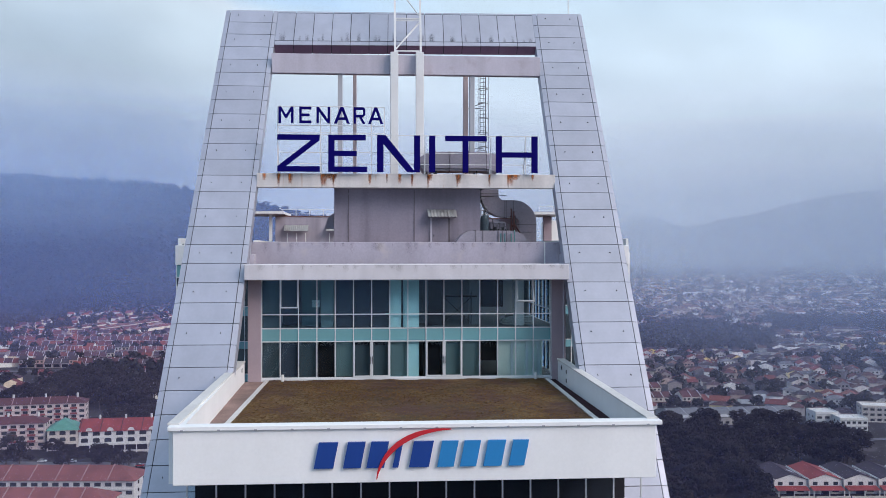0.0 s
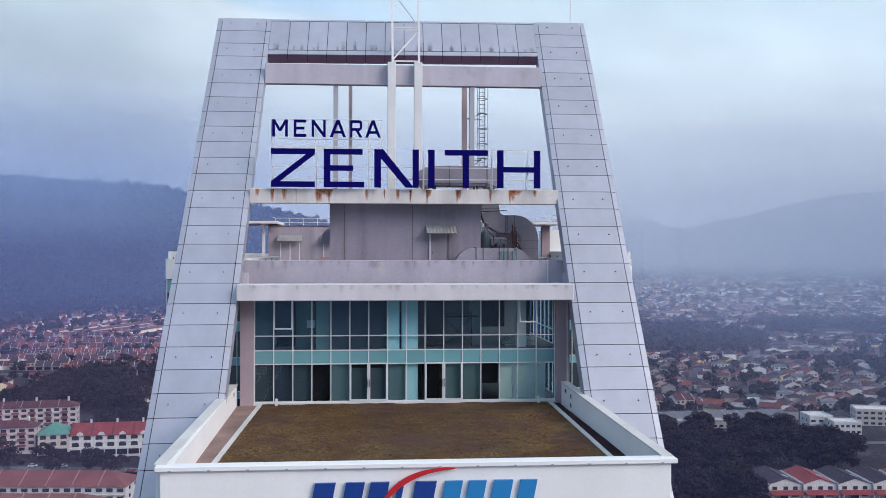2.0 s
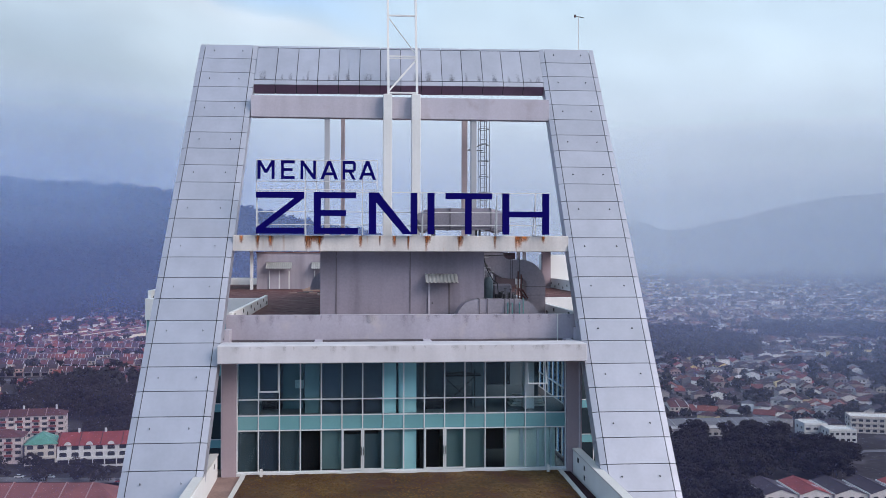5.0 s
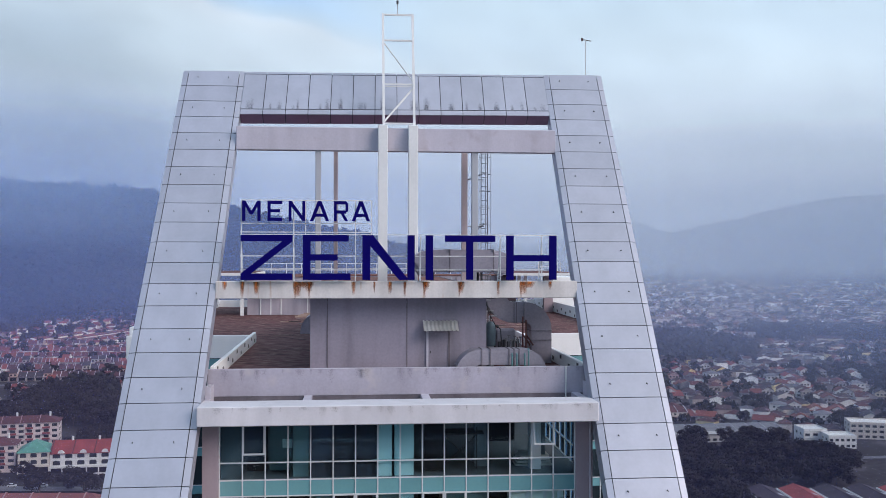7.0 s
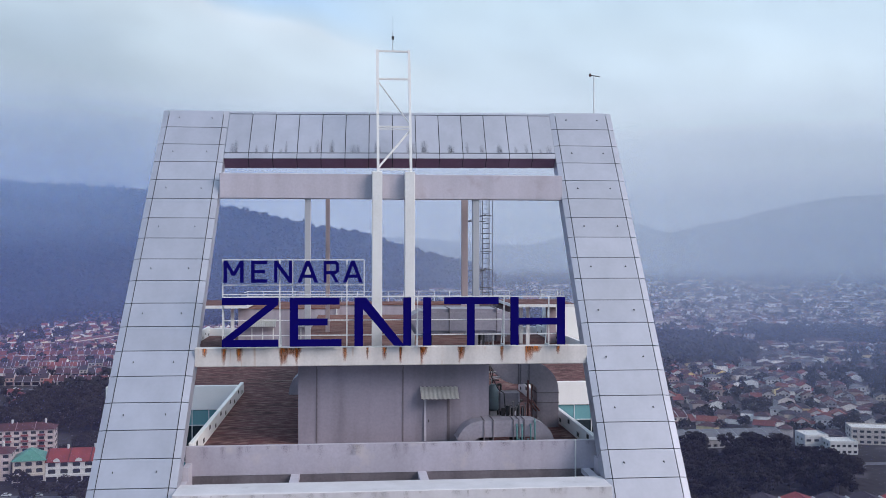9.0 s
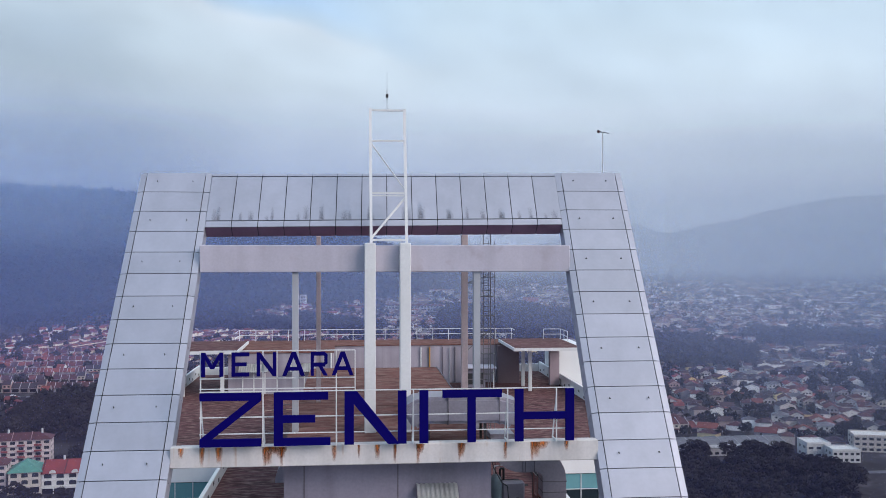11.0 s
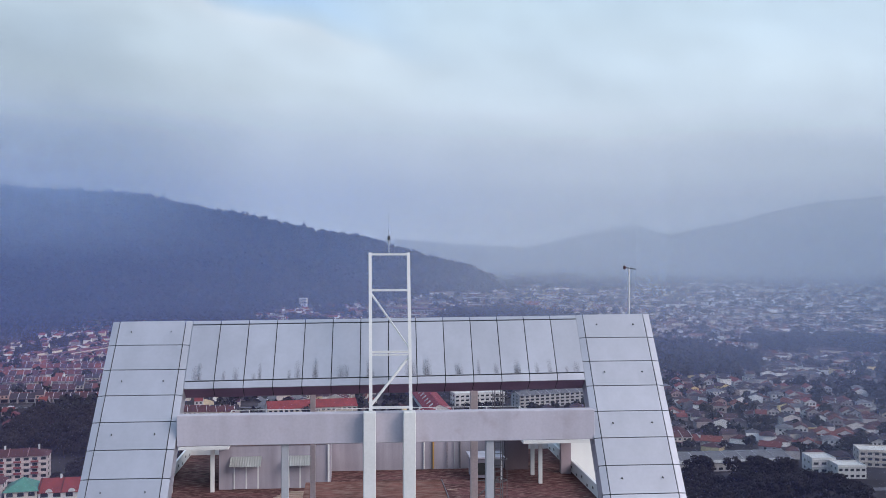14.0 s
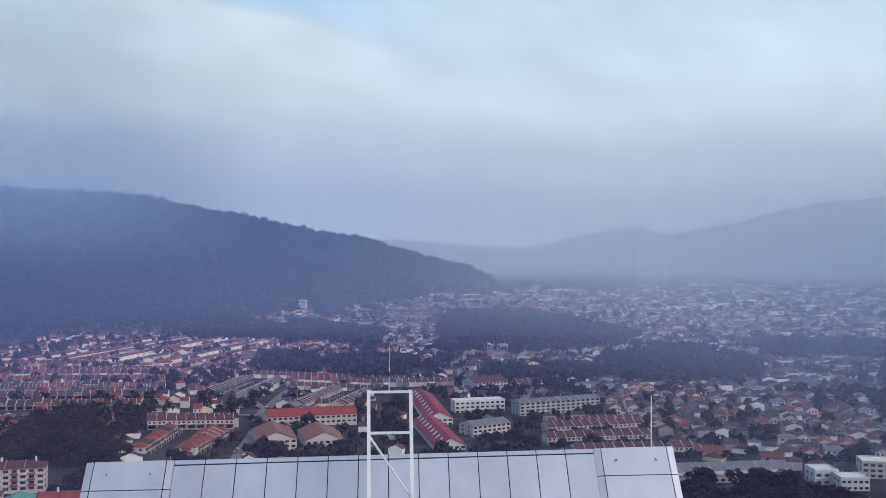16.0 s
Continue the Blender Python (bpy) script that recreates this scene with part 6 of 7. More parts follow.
for j in range(5):
    x, y = 228 + 5 * j, 822 + 43 * j
    row([5, 5, 6, 7, 9, 6, 10, 5], (x + hr.uniform(-8, 8), y), (x + 205 + 16 * j, y - 38 - hr.uniform(0, 15)), 15.0, hr, 0.14)
for j in range(5):
    x, y = 300 + 14 * j, 640 + 40 * j
    row([5, 6, 5, 9, 6, 7], (x, y), (x + 130, y - 48), 15, hr, 0.12)


for k, unused in enumerate(first_use):
    if unused:
        put(k, -160 + 12 * k, 836, 8)


# ---- larger named buildings ----


def block(name, p0, p1, depth, storeys, wall, roof, label, style="gable", bays=0, sh=3.2, rise=3.2, parapet=False, bars_colour=None, dormers=0, category="building", balcony=None, arcade=False, pediments=0, tanks=0):
    """A long block with a window for each bay and storey on its front and right end."""
    (x0, y0), (x1, y1) = p0, p1
    L = math.hypot(x1 - x0, y1 - y0)
    cx, cy = (x0 + x1) / 2, (y0 + y1) / 2
    t = thing(name, label, category)
    h = storeys * sh
    w2 = L / 2
    if style == "gable":
        part("wall", add_gable_wall(bmnew(), -w2, w2, 0, depth, -3, h, rise), wall, t)
        rf = part("roof", add_gable(bmnew(), -w2 - 0.3, w2 + 0.3, 0, depth, h, rise, 0.7, 0.25), roof, t)
    elif style == "gable_y":
        part("wall", add_gable_wall(bmnew(), -w2, w2, 0, depth, -3, h, rise, "y"), wall, t)
        rf = part("roof", add_gable(bmnew(), -w2, w2, -0.6, depth + 0.6, h, rise, 0.7, 0.25, "y"), roof, t)
    elif style == "hip":
        part("wall", box(-w2, w2, 0, depth, -3, h), wall, t)
        rf = part("roof", add_hip(bmnew(), -w2, w2, 0, depth, h - 0.05, rise, 0.8), roof, t)
    else:
        part("wall", box(-w2, w2, 0, depth, -3, h), wall, t)
        rf = part("roof", box(-w2 + 0.3, w2 - 0.3, 0.3, depth - 0.3, h, h + 0.12), roof, t)
        for a in ((-w2, w2, 0, 0.3), (-w2, w2, depth - 0.3, depth), (-w2, -w2 + 0.3, 0.3, depth - 0.3), (w2 - 0.3, w2, 0.3, depth - 0.3)):
            part("parapet", box(*a, h, h + 0.9), wall, t)
    n = bays or max(2, int(L / 4.2))
    for s in range(storeys):
        z = s * sh + 0.9
        for i in range(n):
            x = -w2 + (i + 0.5) * L / n
            ww = L / n * 0.3
            part("window", box(x - ww, x + ww, -0.08, 0.0, z, z + 1.5), WIN, t)
        part("floor_band", box(-w2 - 0.15, w2 + 0.15, -0.5, 0.0, s * sh + sh - 0.35, s * sh + sh - 0.1), wall, t)
        for sgn in (-1, 1):
            for y in (depth * 0.3, depth * 0.7):
                xs_ = sgn * w2
                part("window", box(min(xs_, xs_ + sgn * 0.08), max(xs_, xs_ + sgn * 0.08), y - 0.9, y + 0.9, z, z + 1.5), WIN, t)
    if style in ("gable", "hip") and bars_colour:
        m = max(2, int(L / 10))
        for i in range(m + 1):
            x = -w2 + 0.4 + (L - 0.8) * i / m
            if style == "hip" and (i == 0 or i == m):
                continue
            bm = bmnew()
            add_bar(bm, (x, -0.6, h), (x, depth / 2, h + rise + 0.12), 0.45, 0.35)
            part("roof_rib", bm, bars_colour, rf, "pale raised roof joint")
            bm = bmnew()
            add_bar(bm, (x, depth + 0.6, h), (x, depth / 2, h + rise + 0.12), 0.45, 0.35)
            part("roof_rib", bm, bars_colour, rf, "pale raised roof joint")
    if style == "gable_y" and bars_colour:
        m = max(3, int(depth / 5))
        for i in range(m + 1):
            y = 0.2 + (depth - 0.4) * i / m
            for sgn in (-1, 1):
                bm = bmnew()
                add_bar(bm, (sgn * (w2 + 0.7), y, h - 0.15), (0, y, h + rise + 0.15), 0.4, 0.5)
                part("roof_rib", bm, bars_colour, rf, "raised roof joint")
    if balcony:
        for s in range(1, storeys):
            for i in range(0, n, 2):
                x = -w2 + (i + 0.5) * L / n
                q = L / n * 0.46
                bc = part("balcony", box(x - q, x + q, -1.3, -0.5, s * sh - 0.1, s * sh + 0.05), wall, t)
                part("balcony_front", box(x - q, x + q, -1.42, -1.3, s * sh - 0.1, s * sh + 0.95), balcony, bc, "dull red balcony front")
    if arcade:
        # a near-black sheet stands for the shaded recess behind the posts
        part("shop_opening", box(-w2 + 0.3, w2 - 0.3, -0.12, -0.085, 0, sh - 0.5), ROOM_DARK, t)
        for i in range(n + 1):
            x = -w2 + 0.2 + (L - 0.4) * i / n
            part("post", box(x - 0.25, x + 0.25, -2.2, -1.7, -3, sh - 0.3), wall, t)
        part("gallery", box(-w2, w2, -2.3, -0.5, sh - 0.3, sh + 0.7), wall, t)
        for s in range(1, storeys):
            for i in range(n):
                x = -w2 + (i + 0.5) * L / n
                q = L / n * 0.3
                bm = bmnew()
                add_prism(bm, [(x + q * math.cos(a), -0.09, s * sh + 2.2 + q * 0.7 * math.sin(a)) for a in [k * math.pi / 8 for k in range(9)]], (0, -0.05, 0))
                part("arch_window", bm, WIN, t)
    for i in range(pediments):
        x = -w2 + (i + 0.5) * L / pediments
        bm = bmnew()
        add_prism(bm, [(x + 1.7 * math.cos(a), -0.7, h - 0.1 + 1.7 * math.sin(a)) for a in [k * math.pi / 10 for k in range(11)]], (0, 0.3, 0))
        part("pediment", bm, OFFWHITE, t, "white half-round roof pediment")
    for i in range(tanks):
        x = -w2 + (i + 0.7) * L / tanks
        part("roof_tank", bars([((x, depth / 2, h + rise * 0.8), (x, depth / 2, h + rise + 1.8))], 1.1, 8), OFFWHITE, t, "small white water tank")
    for i in range(dormers):
        y = depth * (i + 0.6) / dormers
        bm = bmnew()
        add_prism(bm, [(-w2 * 0.72, y, h + rise * 0.3), (-w2 * 0.42, y - 1.4, h + rise * 0.72), (-w2 * 0.42, y + 1.4, h + rise * 0.72)], (0, 0, 0.9))
        part("roof_vent", bm, OFFWHITE, rf, "small white triangular roof vent")
    t.matrix_basis = pose(cx, cy, ground_z(cx, cy), 0, 0, math.degrees(math.atan2(y1 - y0, x1 - x0)))
    for i in range(int(L / 8) + 1):
        for j in range(int(depth / 8) + 1):
            f = i / max(1, int(L / 8))
            taken.append((x0 + (x1 - x0) * f - (y1 - y0) / L * j * 8, y0 + (y1 - y0) * f + (x1 - x0) / L * j * 8))
    return t


block("shop_block", (-205, 413), (-97, 405), 18, 3, OFFWHITE, SALMON, "long white shop block with faded red hipped roof", "hip", rise=4.6, bars_colour=RIB, sh=3.3)
block("shop_block", (-200, 381), (-100, 373), 16, 3, CREAM, SALMON, "cream shop block with faded red hipped roof", "hip", rise=4.2, bars_colour=RIB, sh=3.0)
block("apartment_block", (-214, 512), (-170, 519), 14, 4, PEACH, MAROON, "pale four-storey apartment block with maroon roof and red balconies", "hip", rise=3.0, balcony=BALCONY_RED, tanks=3)
block("apartment_block", (-238, 572), (-168, 584), 14, 4, PEACH, MAROON, "pale four-storey apartment block with maroon roof and red balconies", "hip", rise=3.2, bars_colour=RIB, balcony=BALCONY_RED, tanks=4)
block("corner_shop", (-168, 516), (-153.3, 518.6), 18, 3, CREAM, GREEN_ROOF, "cream corner shop with green sheet roof", "hip", rise=5.0, sh=3.4, arcade=True)
block("shop_row", (-153, 519), (-100, 524), 18, 3, OFFWHITE, RED_TILE, "white three-storey shop row with red roof", "gable", rise=5.0, bars_colour=MAROON, sh=3.5, bays=9, arcade=True, pediments=5, tanks=4)
block("shop_row", (-66, 812), (6, 826), 18, 2, CREAM, RED_TILE, "cream two-storey shop row with red tiled roof", "gable", rise=5.0, bars_colour=RED_TILE, sh=3.8)
block("shop_house", (-64, 714), (-37, 719), 44, 2, CREAM, ORANGE_TILE, "long shop house with orange-red gabled roof", "gable_y", rise=5.5, sh=3.4, bars_colour=RIB)
block("shop_house", (-31, 721), (-4, 726), 42, 2, CREAM, ORANGE_TILE, "long shop house with orange-red gabled roof", "gable_y", rise=5.5, sh=3.4, bars_colour=RIB)
block("market_hall", (61, 712), (83, 714), 107, 2, OFFWHITE, BRIGHT_RED, "long hall with bright red roof and white vents", "gable_y", rise=5.5, sh=3.0, dormers=9, category="hall")
block("market_hall", (63, 823), (85, 824), 138, 2, OFFWHITE, BRIGHT_RED, "long hall with bright red roof and white vents", "gable_y", rise=5.5, sh=3.0, dormers=9, category="hall")
block("office_block", (93, 880), (139, 889), 14, 3, OFFWHITE, OFFWHITE, "white three-storey office block with flat roof", "flat", sh=3.6, bays=10, balcony=OFFWHITE)
block("villa_block", (95, 769), (127, 786), 20, 3, CREAM, GREY_SHEET, "cream three-storey block with grey pitched roof", "gable", sh=3.0, rise=3.0)
block("apartment_block", (148, 862), (226, 888), 16, 4, GREY_BLOCK, GREY_SHEET, "weathered grey four-storey flats with grey roof", "gable", sh=2.9, rise=2.4, bays=16, bars_colour=GREY_BLOCK)
block("school_hall", (127, 1008), (163, 1024), 26, 3, PEACH, MAROON, "peach hall with maroon tiled roof", "gable", sh=3.2, rise=5)
block("long_shed", (196, 612), (282, 616), 34, 1, GREY_BLOCK, GREY_SHEET, "long low shed with grey ribbed sheet roof", "gable", sh=5.5, rise=3.4, bars_colour=GREY_BLOCK)
block("modern_house", (296, 588), (313, 586), 14, 2, OFFWHITE, OFFWHITE, "white flat-roofed modern house", "flat", sh=3.7, bays=5, category="house")
block("modern_house", (287, 603), (302, 602), 16, 2, OFFWHITE, OFFWHITE, "white flat-roofed modern house wing", "flat", sh=4.4, bays=3, category="house")
block("office_block", (326, 618), (380, 602), 18, 3, CREAM, KERB, "cream three-storey office block with flat roof", "flat", sh=3.4)
block("apartment_block", (77, 2149), (200, 2099), 18, 4, OFFWHITE, MAROON, "white four-storey flats with dark roof", "gable", sh=3.2, rise=3, bays=18)
block("tower_block", (-117, 2225), (-101, 2222), 16, 7, OFFWHITE, OFFWHITE, "small white tower block", "flat", sh=3.4)
block("chapel", (410, 2290), (445, 2280), 30, 3, OFFWHITE, SALMON, "white hall with tall gabled red roof", "gable", sh=4, rise=9, category="hall")
block("white_villa", (190, 1392), (222, 1384), 20, 3, OFFWHITE, OFFWHITE, "white stepped villa with flat roofs", "flat", sh=3.6, category="house")

# ---- roads and parked cars ----


def road(name, pts, w):
    bm = bmnew()
    for (x0, y0), (x1, y1) in zip(pts, pts[1:]):
        n = max(1, int(math.hypot(x1 - x0, y1 - y0) / 40))
        d = Vector((x1 - x0, y1 - y0)).normalized()
        prev = None
        for i in range(n + 1):
            x, y = x0 + (x1 - x0) * i / n, y0 + (y1 - y0) * i / n
            a, b = (x - d.y * w / 2, y + d.x * w / 2), (x + d.y * w / 2, y - d.x * w / 2)
            cur = [bm.verts.new((*p, ground_z(*p) + 0.35)) for p in (a, b)]
            if prev:
                bm.faces.new((prev[0], prev[1], cur[1], cur[0]))
            prev = cur
    solo(name, bm, TAR, "grey asphalt road", "road", "structure")


ROADS = [[(-76, 640), (-72, 760), (-74, 870), (-60, 1000)], [(12, 660), (22, 760), (36, 870), (44, 1010)], [(136, 650), (138, 760), (142, 850), (190, 1040)],
         [(-260, 478), (-90, 486), (60, 494)], [(395, 1010), (412, 962), (446, 880), (470, 800)], [(262, 520), (300, 560), (420, 560)], [(-330, 815), (-180, 838), (-70, 850)],
         [(-70, 872), (-160, 1120), (-90, 1420)], [(100, 700), (240, 712), (360, 690)], [(-20, 690), (40, 700), (100, 700)]]
for k, pts in enumerate(ROADS):
    road("road_%d" % (k + 1), pts, 9 if k < 5 else 7)


def make_car():
    t = thing("car", "parked car on the street", "car", group="parked cars")
    bm = bmnew()
    add_prism(bm, [(-0.85, -2.1, 0.35), (-0.85, 2.1, 0.35), (-0.85, 2.1, 0.85), (-0.85, 1.2, 0.95), (-0.85, -1.7, 0.95), (-0.85, -2.1, 0.8)], (1.7, 0, 0))
    part("body", bm, CAR_PAINT, t)
    bm = bmnew()
    add_prism(bm, [(-0.75, -1.6, 0.95), (-0.75, 1.1, 0.95), (-0.75, 0.5, 1.45), (-0.75, -1.2, 1.45)], (1.5, 0, 0))
    part("cabin", bm, WIN, t)
    part("car_roof", box(-0.7, 0.7, -1.15, 0.45, 1.45, 1.5), CAR_PAINT, t)
    for x in (-0.85, 0.67):
        for y in (-1.3, 1.3):
            bm = bmnew()
            add_bar(bm, (x, y, 0.32), (x + 0.18, y, 0.32), 0.64, None, 10)
            part("wheel", bm, RUBBER, t)
    return t


car = make_car()
used_car = False
for pts in ROADS:
    (x0, y0), (x1, y1) = pts[0], pts[1]
    yaw = math.degrees(math.atan2(y1 - y0, x1 - x0)) - 90
    L = math.hypot(x1 - x0, y1 - y0)
    for k in range(7):
        f = hr.uniform(0.05, 0.95)
        s = 3.4 if k % 2 else -3.4
        x, y = x0 + (x1 - x0) * f - (y1 - y0) / L * s, y0 + (y1 - y0) * f + (x1 - x0) / L * s
        m = pose(x, y, ground_z(x, y) + 0.36, 0, 0, yaw)
        if used_car:
            copy_thing(car, m)
        else:
            car.matrix_basis, used_car = m, True

# ---- trees ----


def make_tree(seed, h, spread):
    """A tapered trunk with limbs, and a crown of several hundred leaf clumps in uneven lobes."""
    r = random.Random(seed)
    t = thing("tree", "broad dark green leafy tree", "tree", group="street trees")
    bm = bmnew()
    for k in range(5):
        z0, z1 = -1 + k * (h * 0.5 + 1) / 5, -1 + (k + 1) * (h * 0.5 + 1) / 5
        add_bar(bm, (0.1 * math.sin(k), 0, z0), (0.1 * math.sin(k + 1), 0, z1), 0.7 - 0.09 * k, None, 7)
    for k in range(6):
        a = k * 1.05 + r.random()
        add_bar(bm, (0, 0, h * (0.3 + 0.03 * k)), (spread * 0.6 * math.cos(a), spread * 0.6 * math.sin(a), h * r.uniform(0.55, 0.75)), 0.25, None, 5)
    part("trunk", bm, BARK, t)
    verts, faces = [], []
    for _ in range(22):
        a, q = r.random() * 6.28, spread * math.sqrt(r.random())
        cx, cy = q * math.cos(a), q * math.sin(a)
        cz = h * (0.40 + 0.46 * (1 - (q / spread) ** 2) + r.uniform(-0.1, 0.08))
        rad = spread * r.uniform(0.2, 0.36)
        for _ in range(110):
            u = Vector((r.gauss(0, 1), r.gauss(0, 1), r.gauss(0.25, 1))).normalized()
            p = Vector((cx, cy, cz)) + Vector((u.x, u.y, u.z * 0.75)) * rad * r.uniform(0.75, 1.08)
            s = r.uniform(0.16, 0.36) * spread / 5
            e = Vector((r.gauss(0, 1), r.gauss(0, 1), r.gauss(0, 0.5))).normalized()
            f = u.cross(e).normalized()
            i = len(verts)
            verts += [p + e * s, p + f * s * 0.8, p - e * s * 0.9, p - f * s]
            faces.append((i, i + 1, i + 2, i + 3))
    me = bpy.data.meshes.new("crown")
    me.from_pydata(verts, [], faces)
    me.materials.append(LEAF)
    c = new("crown", me)
    c.parent = t
    return t


TREES = [make_tree(s, h, w) for s, h, w in ((1, 12, 6.5), (2, 15, 7.5), (3, 9, 4.5), (4, 17, 9.0))]
tree_used = [False] * 4


def inside(p, poly):
    c = False
    for (x0, y0), (x1, y1) in zip(poly, poly[1:] + poly[:1]):
        if (y0 > p[1]) != (y1 > p[1]) and p[0] < (x1 - x0) * (p[1] - y0) / (y1 - y0) + x0:
            c = not c
    return c


def clear(x, y, d):
    return all(abs(x - a) > d or abs(y - b) > d for a, b in taken)


planted, spare = [], []


def plant(poly, n, kinds, need=9):
    xs_, ys_ = [p[0] for p in poly], [p[1] for p in poly]
    for _ in range(n):
        x, y = hr.uniform(min(xs_), max(xs_)), hr.uniform(min(ys_), max(ys_))
        if not inside((x, y), poly) or not clear(x, y, need):
            continue
        k = hr.choice(kinds)
        if y > 760 or len(planted) > 330:
            spare.append((x, y, (5.2, 6.4, 3.8, 7.4)[k]))
            continue
        planted.append((x, y))
        m = pose(x, y, ground_z(x, y) - 0.3, 0, 0, hr.uniform(0, 360)) @ Matrix.Scale(1.0, 4)
        if tree_used[k]:
            copy_thing(TREES[k], m)
        else:
            TREES[k].matrix_basis, tree_used[k] = m, True


plant([(120, 400), (176, 424), (196, 470), (180, 490), (132, 480)], 60, [2, 0, 1], 6)
plant([(138, 478), (255, 488), (282, 540), (262, 590), (186, 600), (150, 540)], 95, [1, 3, 0], 7)
plant([(-236, 640), (-140, 635), (-150, 700), (-165, 830), (-246, 815), (-222, 730)], 170, [1, 3, 0, 1], 10)
plant([(-165, 548), (-60, 552), (-60, 640), (-145, 640)], 70, [0, 1, 2], 8)
plant([(-190, 470), (-60, 470), (-60, 510), (-190, 510)], 18, [2, 0], 9)
plant([(14, 740), (44, 740), (44, 850), (20, 850)], 22, [0, 2, 1], 6)
plant([(100, 640), (260, 640), (270, 1000), (100, 1000)], 60, [2, 0], 11)
plant([(280, 600), (520, 560), (560, 900), (300, 940)], 110, [2, 0, 1], 10)
plant([(430, 820), (540, 800), (560, 960), (440, 960)], 45, [1, 3], 9)
plant([(-90, 640), (10, 640), (30, 1000), (-90, 1000)], 26, [2, 0], 11)
plant([(-60, 655), (120, 655), (130, 712), (-60, 706)], 40, [0, 2, 1], 8)
plant([(150, 792), (330, 800), (420, 1010), (160, 1000)], 70, [2, 0, 2], 8)
plant([(-380, 840), (-60, 840), (-60, 1100), (-380, 1100)], 26, [2], 9)

# ---- far houses and far woods: too many to count ----
fr = np.random.RandomState(5)


def far_houses(rows_, wall, roof):
    """rows_: x, y, yaw, width, depth, height, rise. Joined meshes: walls, roofs and party walls; broad houses have hipped roofs."""
    wv, wf, rv, rf_, pv, pf = [], [], [], [], [], []
    for x, y, yaw, w, d, h, rise in rows_:
        c, s, z = math.cos(yaw), math.sin(yaw), ground_z(x, y)
        hip = 8 < w < 20 and int(x * 7 + y * 3) % 5 < 3
        e = min(w, d) * 0.42 if hip else 0.0
        top = h if hip else h + rise * 0.93

        def P(u, v, q):
            return (x + u * c - v * s, y + u * s + v * c, z + q)
        i = len(wv)
        wv += [P(-w / 2, 0, -2), P(w / 2, 0, -2), P(w / 2, d, -2), P(-w / 2, d, -2), P(-w / 2, 0, h), P(w / 2, 0, h), P(w / 2, d, h), P(-w / 2, d, h), P(-w / 2, d / 2, top), P(w / 2, d / 2, top)]
        wf += [(i, i + 1, i + 5, i + 4), (i + 2, i + 3, i + 7, i + 6), (i + 1, i + 2, i + 6, i + 9, i + 5), (i + 3, i, i + 4, i + 8, i + 7)]
        i = len(rv)
        o = 0.6
        rv += [P(-w / 2 - 0.2, -o, h - 0.2), P(w / 2 - 0.3, -o, h - 0.2), P(w / 2 - 0.3 - e, d / 2, h + rise), P(-w / 2 - 0.2 + e, d / 2, h + rise), P(w / 2 - 0.3, d + o, h - 0.2), P(-w / 2 - 0.2, d + o, h - 0.2)]
        rf_ += [(i, i + 1, i + 2, i + 3), (i + 3, i + 2, i + 4, i + 5)]
        if hip:
            rf_ += [(i + 1, i + 4, i + 2), (i + 5, i, i + 3)]
        if w < 8:
            i = len(pv)
            for v0, q0, v1, q1 in ((-0.6, h, d / 2, h + rise + 0.45), (d / 2, h + rise + 0.45, d + 0.6, h)):
                pv += [P(w / 2 - 0.3, v0, q0 + 0.3), P(w / 2 + 0.02, v0, q0 + 0.3), P(w / 2 + 0.02, v1, q1), P(w / 2 - 0.3, v1, q1)]
            pf += [(i, i + 1, i + 2, i + 3), (i + 4, i + 5, i + 6, i + 7)]
    for name, v, f, m, lab in (("far_house_walls", wv, wf, wall, "pale walls of countless far houses"), ("far_house_roofs", rv, rf_, roof, "dark and maroon roofs of countless far houses"),
                               ("far_party_walls", pv, pf, PARTY, "pale raised party walls between far roofs")):
        me = bpy.data.meshes.new(name)
        me.from_pydata(v, [], f)
        me.materials.append(m)
        tagged(new(name, me), lab, "houses", kind="stuff")


WOODS = [[(120, 1390), (300, 1380), (420, 1480), (480, 1600), (420, 2250), (215, 2250)], [(-110, 1110), (60, 1110), (120, 1180), (60, 1300), (-110, 1260)],
         [(-60, 1480), (40, 1460), (60, 1700), (-120, 1900)], [(300, 1060), (440, 1040), (520, 1200), (480, 1400), (330, 1280)], [(150, 1080), (300, 1080), (330, 1160), (160, 1160)],
         [(560, 1250), (760, 1250), (820, 1450), (600, 1450)], [(-700, 1100), (-430, 900), (-380, 840), (-300, 700), (-330, 620), (-700, 700)], [(-250, 1500), (-60, 1480), (-80, 1700), (-250, 1660)]]


def wooded(x, y):
    return any(inside((x, y), w) for w in WOODS)


houses = []


def far_row(p0, p1, width, depth, height, rise):
    (x0, y0), (x1, y1) = p0, p1
    n = int(math.hypot(x1 - x0, y1 - y0) / width)
    for i in range(n):
        f = (i + 0.5) / n
        x, y, yaw = x0 + (x1 - x0) * f, y0 + (y1 - y0) * f, math.atan2(y1 - y0, x1 - x0)
        if x < 120 or width < 8:
            houses.append((x, y, yaw, width, depth, height, rise))
        elif fr.rand() > 0.16:     # detached houses: each turned and built its own way
            houses.append((x, y + fr.uniform(-3, 3), yaw + fr.uniform(-0.2, 0.2) + (math.pi / 2 if fr.rand() < 0.4 else 0), fr.uniform(8.5, width), depth * fr.uniform(0.8, 1.1), fr.choice([3.2, 3.6, 5.8, 6.4]), rise * fr.uniform(0.7, 1.0)))


